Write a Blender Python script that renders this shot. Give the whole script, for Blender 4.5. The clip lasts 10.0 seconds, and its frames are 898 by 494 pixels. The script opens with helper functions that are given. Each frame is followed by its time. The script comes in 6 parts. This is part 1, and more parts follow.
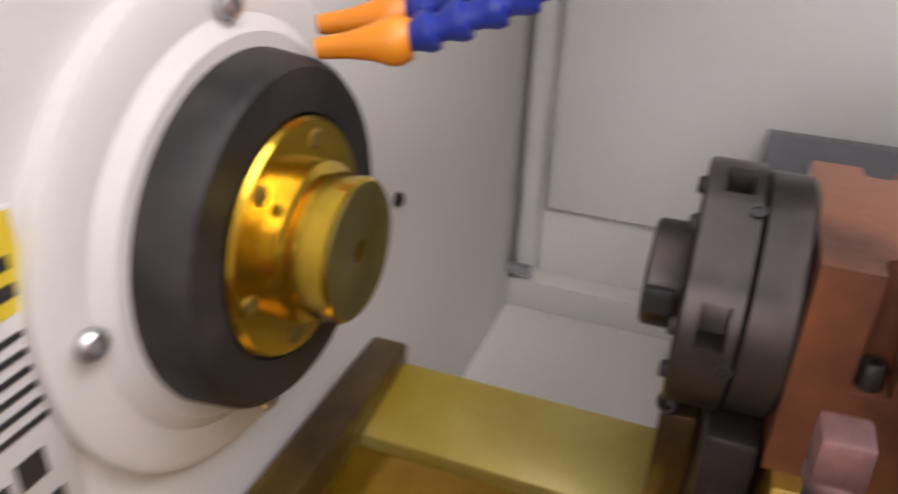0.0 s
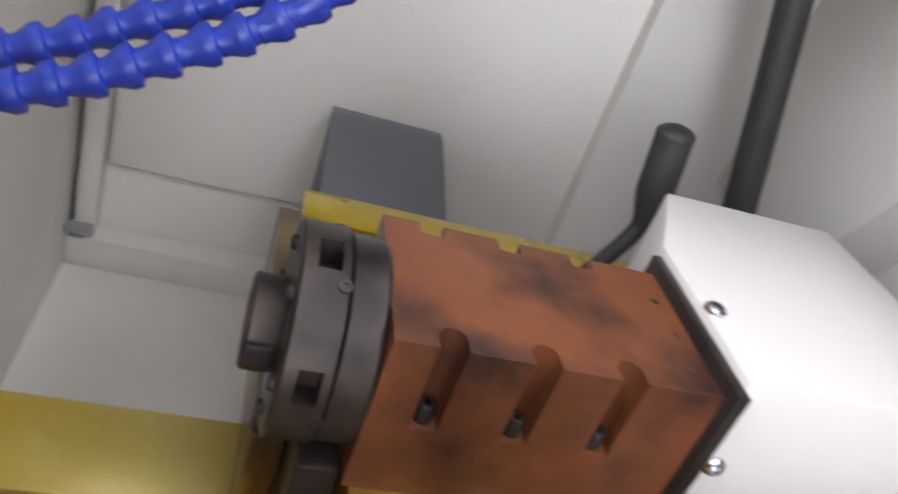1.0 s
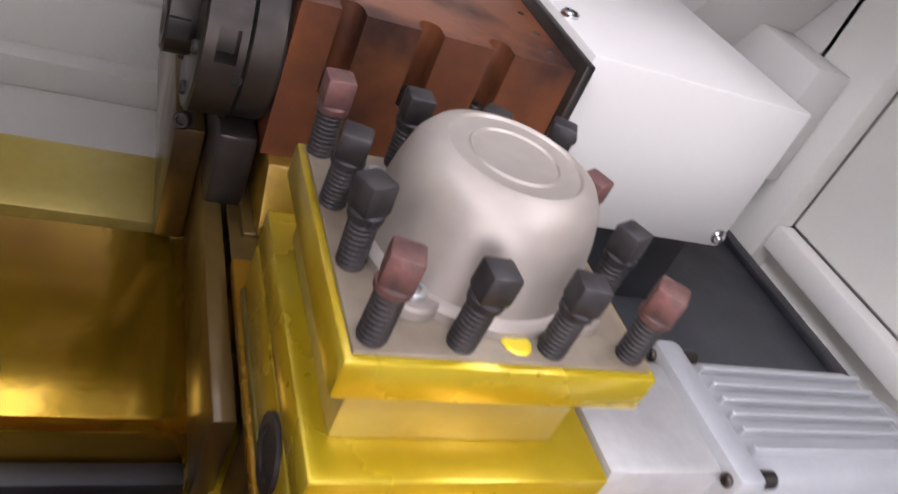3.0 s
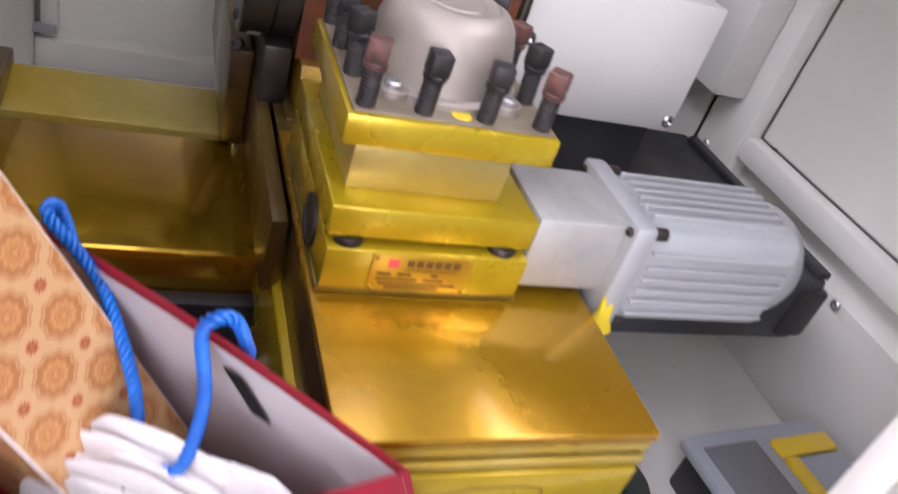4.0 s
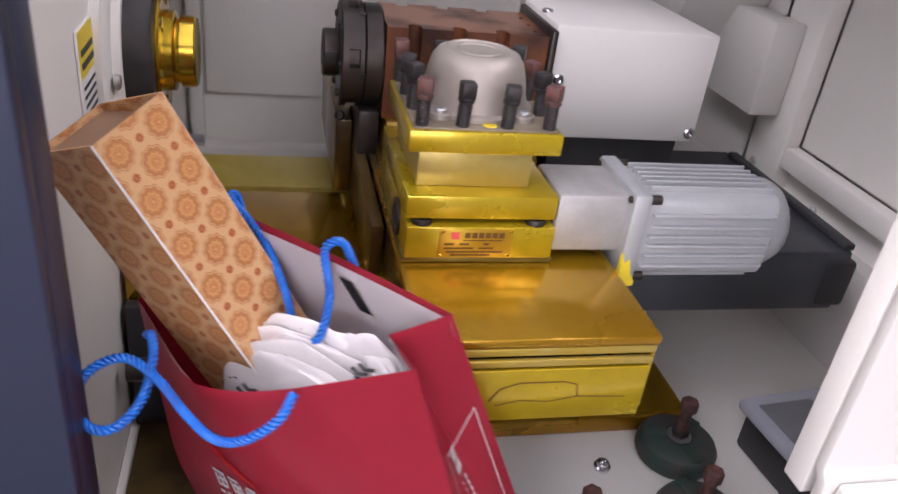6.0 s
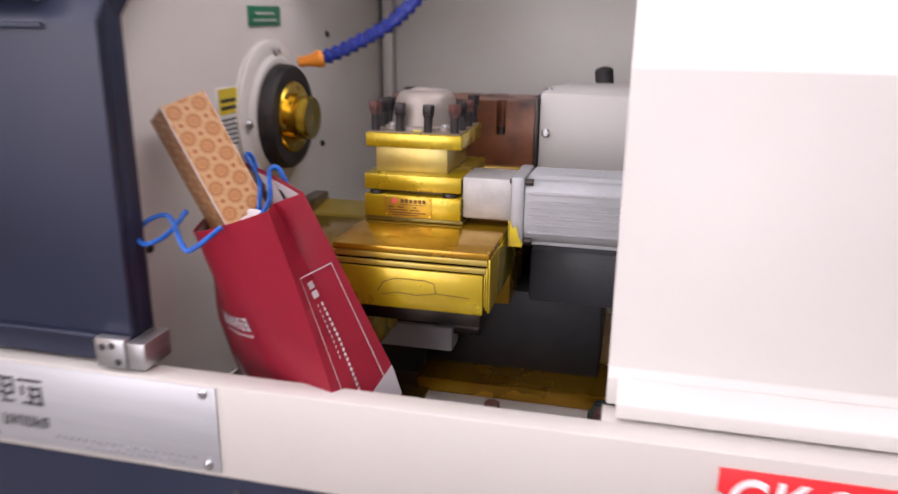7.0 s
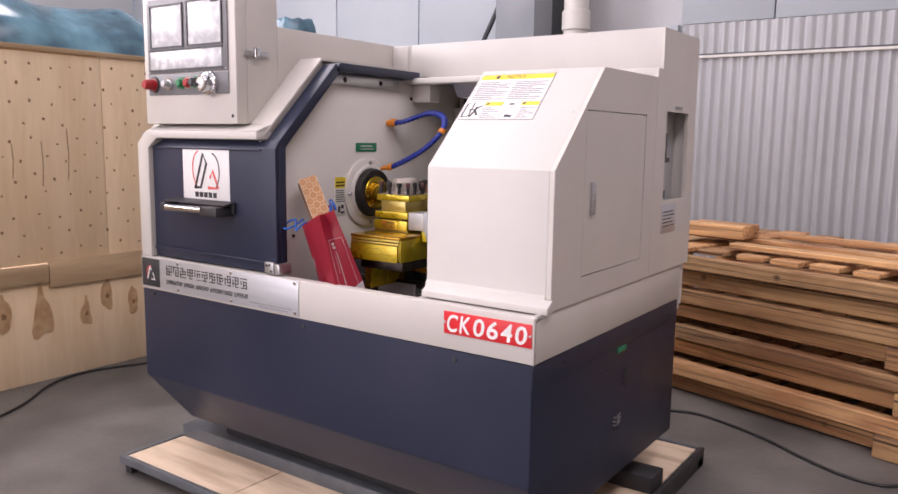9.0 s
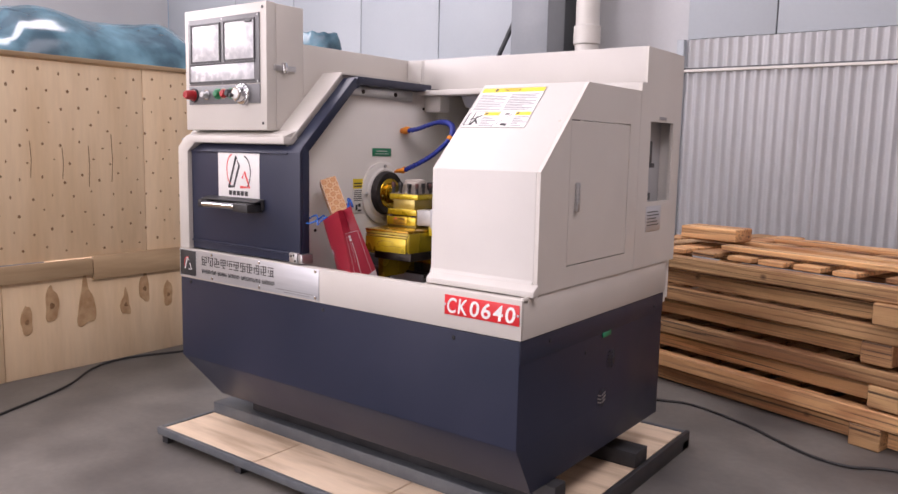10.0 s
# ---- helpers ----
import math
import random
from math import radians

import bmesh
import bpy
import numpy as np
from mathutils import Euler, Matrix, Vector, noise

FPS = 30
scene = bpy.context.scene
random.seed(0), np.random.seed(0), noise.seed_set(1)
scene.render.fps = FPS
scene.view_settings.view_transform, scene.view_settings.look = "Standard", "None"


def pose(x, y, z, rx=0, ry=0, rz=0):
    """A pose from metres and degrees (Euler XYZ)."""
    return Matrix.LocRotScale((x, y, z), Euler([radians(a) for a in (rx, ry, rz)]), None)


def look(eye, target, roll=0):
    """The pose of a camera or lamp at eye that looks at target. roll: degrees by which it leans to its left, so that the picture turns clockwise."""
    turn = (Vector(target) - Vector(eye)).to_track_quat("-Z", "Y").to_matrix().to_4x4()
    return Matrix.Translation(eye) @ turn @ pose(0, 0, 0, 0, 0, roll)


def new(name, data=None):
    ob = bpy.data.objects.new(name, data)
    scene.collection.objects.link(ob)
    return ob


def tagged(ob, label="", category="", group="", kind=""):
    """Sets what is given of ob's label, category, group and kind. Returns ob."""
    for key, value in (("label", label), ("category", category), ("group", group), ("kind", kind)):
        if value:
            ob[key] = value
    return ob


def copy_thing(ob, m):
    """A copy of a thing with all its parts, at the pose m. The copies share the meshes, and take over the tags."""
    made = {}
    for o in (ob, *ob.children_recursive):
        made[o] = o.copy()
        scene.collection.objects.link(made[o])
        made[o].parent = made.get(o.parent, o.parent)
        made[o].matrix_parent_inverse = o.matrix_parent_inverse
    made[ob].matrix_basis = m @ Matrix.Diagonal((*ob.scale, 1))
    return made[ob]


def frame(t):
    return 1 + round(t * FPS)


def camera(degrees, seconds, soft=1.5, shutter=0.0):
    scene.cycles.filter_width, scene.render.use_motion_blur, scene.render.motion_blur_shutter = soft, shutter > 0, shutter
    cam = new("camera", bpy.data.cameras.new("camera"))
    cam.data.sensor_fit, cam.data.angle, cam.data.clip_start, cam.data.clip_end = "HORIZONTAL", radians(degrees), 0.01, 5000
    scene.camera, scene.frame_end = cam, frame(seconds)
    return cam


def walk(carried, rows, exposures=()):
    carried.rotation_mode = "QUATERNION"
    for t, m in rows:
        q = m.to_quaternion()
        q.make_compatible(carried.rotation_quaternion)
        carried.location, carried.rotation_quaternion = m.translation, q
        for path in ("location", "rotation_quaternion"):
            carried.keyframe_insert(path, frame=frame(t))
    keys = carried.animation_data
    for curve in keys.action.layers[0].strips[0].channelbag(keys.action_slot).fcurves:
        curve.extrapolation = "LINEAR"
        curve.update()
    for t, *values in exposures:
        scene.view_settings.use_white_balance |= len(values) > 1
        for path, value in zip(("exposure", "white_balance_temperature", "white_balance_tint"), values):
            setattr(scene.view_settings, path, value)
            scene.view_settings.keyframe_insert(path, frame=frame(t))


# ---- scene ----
cam = camera(60.1, 10.0, shutter=0.5)
EXPOSURES = [(0, 0.46, 6350, 20), (0.5, 0.54, 6250, 16), (1.0, 0.5, 6050, 15), (2.0, 0.38, 5950, 17), (2.7, 0.32, 6050, 20), (4.5, 0.16, 6000, 22), (5.7, -0.07, 6050, 23), (7.0, -0.33, 6400, 25), (8.5, -0.50, 6500, 27), (10.0, -0.50, 6550, 27)]
PATH = [
    (0, (-0.694, 0.194, 1.121), (-1.286, 1.848, 0.164), 2.2),
    (0.4, (-0.718, 0.226, 1.142), (-0.779, 1.949, 0.13), 9.1),
    (0.5, (-0.719, 0.226, 1.156), (-0.65, 1.948, 0.141), 11.7),
    (1, (-0.727, 0.203, 1.192), (-0.187, 1.862, 0.214), 21.3),
    (1.5, (-0.742, 0.175, 1.197), (0.035, 1.742, 0.227), 27.7),
    (2, (-0.75, 0.154, 1.189), (0.093, 1.664, 0.185), 29.6),
    (2.5, (-0.733, 0.122, 1.149), (0.107, 1.589, 0.08), 27.4),
    (2.7, (-0.733, 0.11, 1.134), (0.124, 1.551, 0.044), 27.1),
    (3.8, (-0.759, -0.063, 1.149), (0.012, 1.425, 0.058), 20.6),
    (4, (-0.754, -0.104, 1.145), (-0.008, 1.39, 0.045), 19.6),
    (4.5, (-0.746, -0.19, 1.149), (-0.054, 1.333, 0.053), 16.6),
    (5, (-0.752, -0.229, 1.158), (-0.113, 1.331, 0.083), 13.8),
    (5.5, (-0.794, -0.248, 1.172), (-0.201, 1.351, 0.128), 11.3),
    (5.7, (-0.802, -0.258, 1.178), (-0.23, 1.363, 0.157), 10.1),
    (6.8, (-0.432, -0.556, 1.148), (-0.708, 1.307, 0.476), 1.3),
    (7, (-0.342, -0.66, 1.114), (-0.791, 1.201, 0.536), 0.6),
    (7.5, (-0.058, -0.922, 1.114), (-0.811, 0.87, 0.642), 0.2),
    (8, (0.25, -1.153, 1.113), (-0.709, 0.559, 0.727), 0.3),
    (8.5, (0.559, -1.376, 1.122), (-0.512, 0.283, 0.802), 0.6),
    (9, (0.83, -1.519, 1.138), (-0.309, 0.102, 0.862), 0.8),
    (9.5, (0.988, -1.655, 1.127), (-0.187, -0.057, 0.868), 0.9),
    (10, (1.041, -1.705, 1.127), (-0.15, -0.118, 0.874), 1.2),
]
walk(cam, [(t, look(eye, target, roll)) for t, eye, target, roll in PATH], EXPOSURES)

# ---- world and lights ----
HALL = (-7.0, 4.2, -7.5, 3.6, 5.6)

world = bpy.data.worlds.new("hall_sky")
scene.world = world
world.use_nodes = True
sky = world.node_tree.nodes.new("ShaderNodeTexSky")
sky.sky_type, sky.sun_disc = "NISHITA", False
sky.sun_elevation, sky.sun_rotation = radians(48), radians(200)
world.node_tree.links.new(sky.outputs[0], world.node_tree.nodes["Background"].inputs[0])
world.node_tree.nodes["Background"].inputs[1].default_value = 0.10


def daylight(name, m, sx, sy, power, colour):
    data = bpy.data.lights.new(name, "AREA")
    data.shape, data.size, data.size_y = "RECTANGLE", sx, sy
    data.energy, data.color = power, colour
    ob = new(name, data)
    ob.matrix_world = m
    return ob


# unseen roof strips and doorways, added as openings for the lamps
SKYLIGHTS = [(-4.2, 1.6), (-0.9, 1.2), (2.3, 1.6)]
for (sx, w), power in zip(SKYLIGHTS, (450, 100, 380)):
    daylight("added_roof_lamp", pose(sx, -2.2, HALL[4] + 0.04, 0, 0, 0), w, 9.0, power, (1.0, 0.98, 0.95))
daylight("added_door_lamp", look((-2.2, HALL[2] - 0.02, 2.1), (-2.2, 0, 2.1)), 4.0, 4.0, 310, (1.0, 0.985, 0.96))
# lamp in an unseen side doorway, added to brighten the guard's inner wall
daylight("added_side_lamp", look((HALL[0] - 0.02, -4.0, 2.1), (0, -4.0, 2.1)), 5.0, 4.0, 1120, (1.0, 0.985, 0.97))


# ---- materials ----
def material(name, colour, rough=0.5, metal=0.0, colour2=None, scale=8.0, detail=4.0, mix=(0.35, 0.65), bump=0.0, bump_scale=60.0,
             stretch=(1, 1, 1), rough2=None, coat=0.0, fine=0.04, spec=0.5, coords="Object"):
    """A surface with a broad tone variation, a fine grain, a roughness that follows the broad one, and a fine relief."""
    mat = bpy.data.materials.new(name)
    mat.use_nodes = True
    nt = mat.node_tree
    bsdf = nt.nodes["Principled BSDF"]
    tc = nt.nodes.new("ShaderNodeTexCoord")
    mp = nt.nodes.new("ShaderNodeMapping")
    mp.inputs["Scale"].default_value = stretch
    nt.links.new(tc.outputs[coords], mp.inputs[0])
    broad = nt.nodes.new("ShaderNodeTexNoise")
    broad.inputs["Scale"].default_value, broad.inputs["Detail"].default_value = scale, detail
    nt.links.new(mp.outputs[0], broad.inputs["Vector"])
    ramp = nt.nodes.new("ShaderNodeMapRange")
    ramp.inputs[1].default_value, ramp.inputs[2].default_value = mix
    nt.links.new(broad.outputs[0], ramp.inputs[0])
    tint = nt.nodes.new("ShaderNodeMix")
    tint.data_type = "RGBA"
    c2 = colour2 or tuple(c * 0.9 for c in colour)
    tint.inputs["A"].default_value, tint.inputs["B"].default_value = (*colour, 1), (*c2, 1)
    nt.links.new(ramp.outputs[0], tint.inputs["Factor"])
    grain = nt.nodes.new("ShaderNodeTexNoise")
    grain.inputs["Scale"].default_value, grain.inputs["Detail"].default_value = bump_scale, 3
    nt.links.new(mp.outputs[0], grain.inputs["Vector"])
    dim = nt.nodes.new("ShaderNodeMapRange")
    dim.inputs[3].default_value, dim.inputs[4].default_value = 1 - fine, 1 + fine
    nt.links.new(grain.outputs[0], dim.inputs[0])
    mul = nt.nodes.new("ShaderNodeVectorMath")
    mul.operation = "SCALE"
    nt.links.new(tint.outputs["Result"], mul.inputs[0])
    nt.links.new(dim.outputs[0], mul.inputs["Scale"])
    nt.links.new(mul.outputs[0], bsdf.inputs["Base Color"])
    rr = nt.nodes.new("ShaderNodeMapRange")
    rr.inputs[3].default_value, rr.inputs[4].default_value = rough, rough if rough2 is None else rough2
    nt.links.new(ramp.outputs[0], rr.inputs[0])
    nt.links.new(rr.outputs[0], bsdf.inputs["Roughness"])
    bsdf.inputs["Metallic"].default_value = metal
    bsdf.inputs["Coat Weight"].default_value = coat
    bsdf.inputs["Coat Roughness"].default_value = 0.12
    bsdf.inputs["Specular IOR Level"].default_value = spec
    if bump:
        bp = nt.nodes.new("ShaderNodeBump")
        bp.inputs["Strength"].default_value, bp.inputs["Distance"].default_value = bump, 0.002
        nt.links.new(grain.outputs[0], bp.inputs["Height"])
        nt.links.new(bp.outputs[0], bsdf.inputs["Normal"])
    return mat


CREAM = material("cream_enamel", (0.60, 0.57, 0.525), 0.38, 0, (0.57, 0.54, 0.495), 3, bump=0.05, bump_scale=260, fine=0.015, rough2=0.46)
WHITE = material("white_enamel", (0.59, 0.568, 0.535), 0.40, 0, (0.56, 0.538, 0.505), 4, bump=0.05, bump_scale=260, fine=0.015, rough2=0.45)
# same paint as the outside, lightened to stand in for light inside
INNER_LIT = material("lightened_inner_enamel", (0.77, 0.745, 0.70), 0.42, 0, (0.71, 0.685, 0.635), 3.2, bump=0.05, bump_scale=220, fine=0.03, rough2=0.55)
NAVY = material("navy_enamel", (0.020, 0.026, 0.050), 0.30, 0, (0.028, 0.032, 0.060), 2.5, bump=0.08, bump_scale=320, fine=0.05, rough2=0.44, spec=0.35)
BEDGREY = material("grey_bed_paint", (0.050, 0.053, 0.062), 0.42, 0, (0.036, 0.038, 0.045), 9, bump=0.15, bump_scale=150, fine=0.08, rough2=0.6)
OILED = material("oiled_yellow_steel", (0.58, 0.435, 0.008), 0.22, 0.55, (0.40, 0.262, 0.007), 11, 5, (0.30, 0.72), 0.10, 130, rough2=0.36, coat=0.5, fine=0.08)
OILED_PALE = material("thinly_oiled_steel", (0.50, 0.43, 0.17), 0.32, 0.65, (0.48, 0.33, 0.04), 11, 5, (0.36, 0.66), 0.08, 160, rough2=0.40, coat=0.2, fine=0.08)
OIL_BROWN = material("brown_greased_steel", (0.17, 0.105, 0.022), 0.30, 0.6, (0.055, 0.032, 0.012), 12, 5, (0.35, 0.65), 0.12, 120, rough2=0.48, coat=0.4, fine=0.1)
OIL_AMBER = material("amber_greased_steel", (0.47, 0.265, 0.007), 0.17, 0.7, (0.37, 0.175, 0.007), 6, 5, (0.35, 0.68), 0.12, 120, rough2=0.36, coat=0.4, fine=0.08)
OIL_DARK = material("dark_oiled_way", (0.54, 0.32, 0.010), 0.13, 0.85, (0.34, 0.17, 0.007), 9, 5, (0.35, 0.68), 0.10, 90, rough2=0.24, coat=0.5, fine=0.08)
OIL_FOOT = material("amber_oiled_foot", (0.36, 0.22, 0.014), 0.28, 0.6, (0.17, 0.085, 0.010), 22, 5, (0.35, 0.66), 0.10, 110, rough2=0.40, coat=0.3, fine=0.1)
OILED_DULL = material("olive_oiled_way", (0.45, 0.36, 0.10), 0.36, 0.4, (0.36, 0.25, 0.02), 9, 5, (0.34, 0.66), 0.08, 120, rough2=0.46, coat=0.2, fine=0.08)
GOLD = material("oiled_spindle_steel", (0.66, 0.45, 0.035), 0.16, 0.95, (0.50, 0.31, 0.02), 20, 5, (0.35, 0.7), 0.04, 200, rough2=0.26, coat=0.3, fine=0.06)
OLIVE = material("olive_oiled_face", (0.20, 0.165, 0.05), 0.38, 0.8, (0.26, 0.20, 0.05), 30, 4, fine=0.12, rough2=0.45)
COPPER = material("brown_wax_coat", (0.180, 0.062, 0.026), 0.30, 0.2, (0.034, 0.013, 0.010), 14, 8, (0.46, 0.66), 0.10, 90, rough2=0.50, coat=0.15, fine=0.12)
CLOTH = material("printed_white_cloth", (0.74, 0.70, 0.69), 0.8, 0, (0.12, 0.11, 0.115), 90, 1.2, (0.735, 0.75), 0.15, 400, fine=0.06)
DARKSTEEL = material("black_oxide_steel", (0.040, 0.034, 0.031), 0.30, 0.75, (0.075, 0.062, 0.054), 22, 4, spec=0.25, bump=0.06, bump_scale=180, fine=0.12, rough2=0.5)
BLACKRING = material("dark_spindle_ring", (0.016, 0.0145, 0.0145), 0.46, 0.2, spec=0.3, colour2=(0.055, 0.048, 0.045), scale=25, detail=5, fine=0.2, bump=0.12, bump_scale=90, rough2=0.62)
BOLT = material("black_bolt_steel", (0.020, 0.018, 0.019), 0.42, 0.4, (0.045, 0.038, 0.037), 60, 3, fine=0.15, bump=0.1, bump_scale=300, rough2=0.55)
RUSTBOLT = material("rusty_bolt_head", (0.15, 0.060, 0.050), 0.55, 0.2, (0.055, 0.032, 0.029), 90, 4, fine=0.2, bump=0.2, bump_scale=300)
CHROME = material("chrome", (0.75, 0.75, 0.76), 0.14, 1.0, (0.62, 0.62, 0.64), 30, fine=0.02)
STEEL = material("brushed_steel", (0.58, 0.58, 0.58), 0.32, 0.9, (0.48, 0.48, 0.49), 12, stretch=(1, 1, 12), fine=0.08, rough2=0.42)
ALU = material("cast_aluminium", (0.47, 0.46, 0.445), 0.42, 0.55, (0.38, 0.37, 0.355), 26, 4, bump=0.15, bump_scale=210, fine=0.08, rough2=0.55)
SILVER = material("silver_motor_paint", (0.41, 0.415, 0.42), 0.40, 0.35, (0.34, 0.345, 0.35), 14, bump=0.1, bump_scale=260, fine=0.05, rough2=0.5)
DOME = material("satin_aluminium_dome", (0.43, 0.385, 0.335), 0.36, 0.5, (0.31, 0.27, 0.235), 14, 5, bump=0.06, bump_scale=160, fine=0.05, rough2=0.48)
GREASE = material("dirty_greased_top", (0.27, 0.225, 0.165), 0.45, 0.3, (0.17, 0.13, 0.09), 26, 5, bump=0.15, bump_scale=120, fine=0.15, rough2=0.6)
BLACKPL = material("black_plastic", (0.022, 0.022, 0.024), 0.42, 0, (0.032, 0.032, 0.034), 12, bump=0.1, bump_scale=300, fine=0.1, rough2=0.55)
RUBBER = material("black_rubber", (0.020, 0.019, 0.019), 0.60, 0, (0.035, 0.032, 0.032), 20, fine=0.15, bump=0.1, bump_scale=200)
GREYPL = material("grey_plastic", (0.36, 0.37, 0.41), 0.45, 0, (0.31, 0.32, 0.36), 9, bump=0.08, bump_scale=260, fine=0.04)
GREYSHEET = material("grey_sheet_paint", (0.175, 0.175, 0.19), 0.42, 0, (0.15, 0.15, 0.165), 6, fine=0.05, bump=0.06, bump_scale=200)
PANELGREY = material("grey_control_panel", (0.17, 0.17, 0.175), 0.45, 0, (0.15, 0.15, 0.155), 8, fine=0.05)
YELLOWPL = material("yellow_plastic", (0.72, 0.50, 0.03), 0.40, 0, (0.66, 0.44, 0.02), 9, fine=0.04)
YELLOWPAINT = material("yellow_paint_splash", (0.72, 0.55, 0.02), 0.32, 0, (0.62, 0.45, 0.02), 40, fine=0.08)
BLUEHOSE = material("blue_hose_plastic", (0.012, 0.028, 0.25), 0.34, 0, (0.018, 0.042, 0.32), 24, fine=0.06, rough2=0.42)
ORANGE = material("orange_nozzle_plastic", (0.80, 0.27, 0.015), 0.36, 0, (0.72, 0.22, 0.012), 20, fine=0.05)
ROPE = material("blue_satin_cord", (0.006, 0.15, 0.60), 0.34, 0, (0.004, 0.09, 0.42), 60, fine=0.12, bump=0.3, bump_scale=500, coat=0.2)
BAGRED = material("red_laminated_paper", (0.50, 0.030, 0.060), 0.33, 0, (0.45, 0.024, 0.052), 6, fine=0.03, bump=0.05, bump_scale=60, rough2=0.42)
PAPER = material("white_paper", (0.80, 0.77, 0.77), 0.60, 0, (0.74, 0.70, 0.71), 9, fine=0.03, bump=0.08, bump_scale=80)
RED = material("red_sign_paint", (0.72, 0.02, 0.025), 0.40, 0, (0.66, 0.016, 0.02), 8, fine=0.02)
REDBTN = material("red_button", (0.40, 0.012, 0.016), 0.35, 0, (0.34, 0.01, 0.012), 20, fine=0.04)
GREENBTN = material("green_button", (0.02, 0.22, 0.09), 0.35, 0, (0.016, 0.18, 0.07), 20, fine=0.04)
GREENLBL = material("green_label", (0.015, 0.22, 0.11), 0.45, 0, (0.012, 0.19, 0.09), 20, fine=0.04)
GREENIRON = material("green_cast_iron", (0.035, 0.060, 0.050), 0.50, 0.1, (0.075, 0.065, 0.060), 26, 5, (0.42, 0.6), 0.25, 120, fine=0.15, rough2=0.62)
NICKEL = material("nickel_plate_sign", (0.58, 0.59, 0.61), 0.34, 0.6, (0.53, 0.54, 0.56), 5, stretch=(1, 1, 14), fine=0.03, rough2=0.42)
BLACKINK = material("black_ink", (0.025, 0.025, 0.027), 0.5, 0, (0.035, 0.035, 0.037), 30, fine=0.05)
GREYINK = material("grey_ink", (0.30, 0.30, 0.31), 0.5, 0, (0.27, 0.27, 0.28), 30, fine=0.05)
REDINK = material("red_ink", (0.75, 0.10, 0.09), 0.5, 0, (0.7, 0.08, 0.07), 30, fine=0.05)
WHITEINK = material("white_ink", (0.82, 0.81, 0.80), 0.45, 0, (0.78, 0.77, 0.76), 30, fine=0.03)
LABELYEL = material("yellow_label", (0.80, 0.62, 0.04), 0.45, 0, (0.76, 0.58, 0.03), 20, fine=0.03)
LABELWHITE = material("white_label", (0.78, 0.77, 0.75), 0.42, 0, (0.74, 0.73, 0.71), 12, fine=0.03)
BRASSPLATE = material("oiled_brass_plate", (0.62, 0.40, 0.03), 0.30, 0.7, (0.50, 0.30, 0.02), 30, fine=0.08, coat=0.3)
BROWNINK = material("brown_etching", (0.17, 0.08, 0.01), 0.5, 0.2, (0.13, 0.06, 0.01), 30, fine=0.08)
SCREENFILM = material("protected_screen", (0.66, 0.66, 0.67), 0.28, 0, (0.50, 0.51, 0.53), 34, 5, (0.42, 0.60), 0.25, 40, fine=0.06, rough2=0.16)
CONCRETE = material("worn_concrete", (0.180, 0.168, 0.152), 0.55, 0, (0.068, 0.064, 0.062), 1.7, 10, (0.38, 0.66), 0.2, 38, fine=0.14, rough2=0.42)
PLY = material("birch_plywood", (0.80, 0.62, 0.41), 0.62, 0, (0.69, 0.50, 0.30), 1.4, 6, (0.32, 0.68), 0.12, 12, (1, 5, 0.7), fine=0.08)
PLYDECK = material("pallet_plywood", (0.70, 0.55, 0.40), 0.62, 0, (0.40, 0.28, 0.18), 2.6, 8, (0.48, 0.74), 0.15, 14, (0.8, 6, 1), fine=0.10)
BATTEN = material("pine_batten", (0.47, 0.33, 0.19), 0.65, 0, (0.36, 0.24, 0.13), 3, 6, (0.35, 0.65), 0.2, 16, (6, 0.6, 6), fine=0.1)
FLAME = material("pale_brown_knot", (0.40, 0.235, 0.115), 0.6, 0, (0.52, 0.345, 0.19), 24, 5, fine=0.12)
KNOT = material("dark_knot", (0.17, 0.085, 0.035), 0.6, 0, (0.30, 0.17, 0.08), 60, 5, fine=0.15)
PILLOW = material("blue_film", (0.16, 0.34, 0.43), 0.22, 0, (0.05, 0.11, 0.15), 4, 6, (0.35, 0.62), 0.7, 9, fine=0.15, coat=0.6, rough2=0.12)
STEELFRAME = material("grey_pallet_steel", (0.085, 0.095, 0.108), 0.5, 0.1, (0.13, 0.14, 0.15), 8, 5, fine=0.1, bump=0.1, bump_scale=90)
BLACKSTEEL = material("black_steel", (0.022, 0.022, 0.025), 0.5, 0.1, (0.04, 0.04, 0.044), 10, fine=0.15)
GALVA = material("corrugated_grey_sheet", (0.47, 0.48, 0.49), 0.45, 0.15, (0.42, 0.43, 0.44), 1.2, 5, fine=0.04, rough2=0.55)
WALLPANEL = material("pale_wall_panel", (0.40, 0.44, 0.47), 0.5, 0, (0.36, 0.40, 0.43), 0.9, 5, fine=0.03)
HALLWALL = material("hall_wall_paint", (0.50, 0.51, 0.52), 0.6, 0, (0.44, 0.45, 0.46), 0.8, 6, fine=0.04)
# colour of the unseen east wall, dark and warm to dim light from the right
BROWNWALL = material("dimming_brown_wall", (0.17, 0.125, 0.10), 0.7, 0, (0.12, 0.09, 0.075), 1.5, 6, fine=0.1, bump=0.2, bump_scale=30)
COLUMN = material("grey_column_paint", (0.25, 0.27, 0.29), 0.5, 0, (0.21, 0.23, 0.25), 3, fine=0.05)
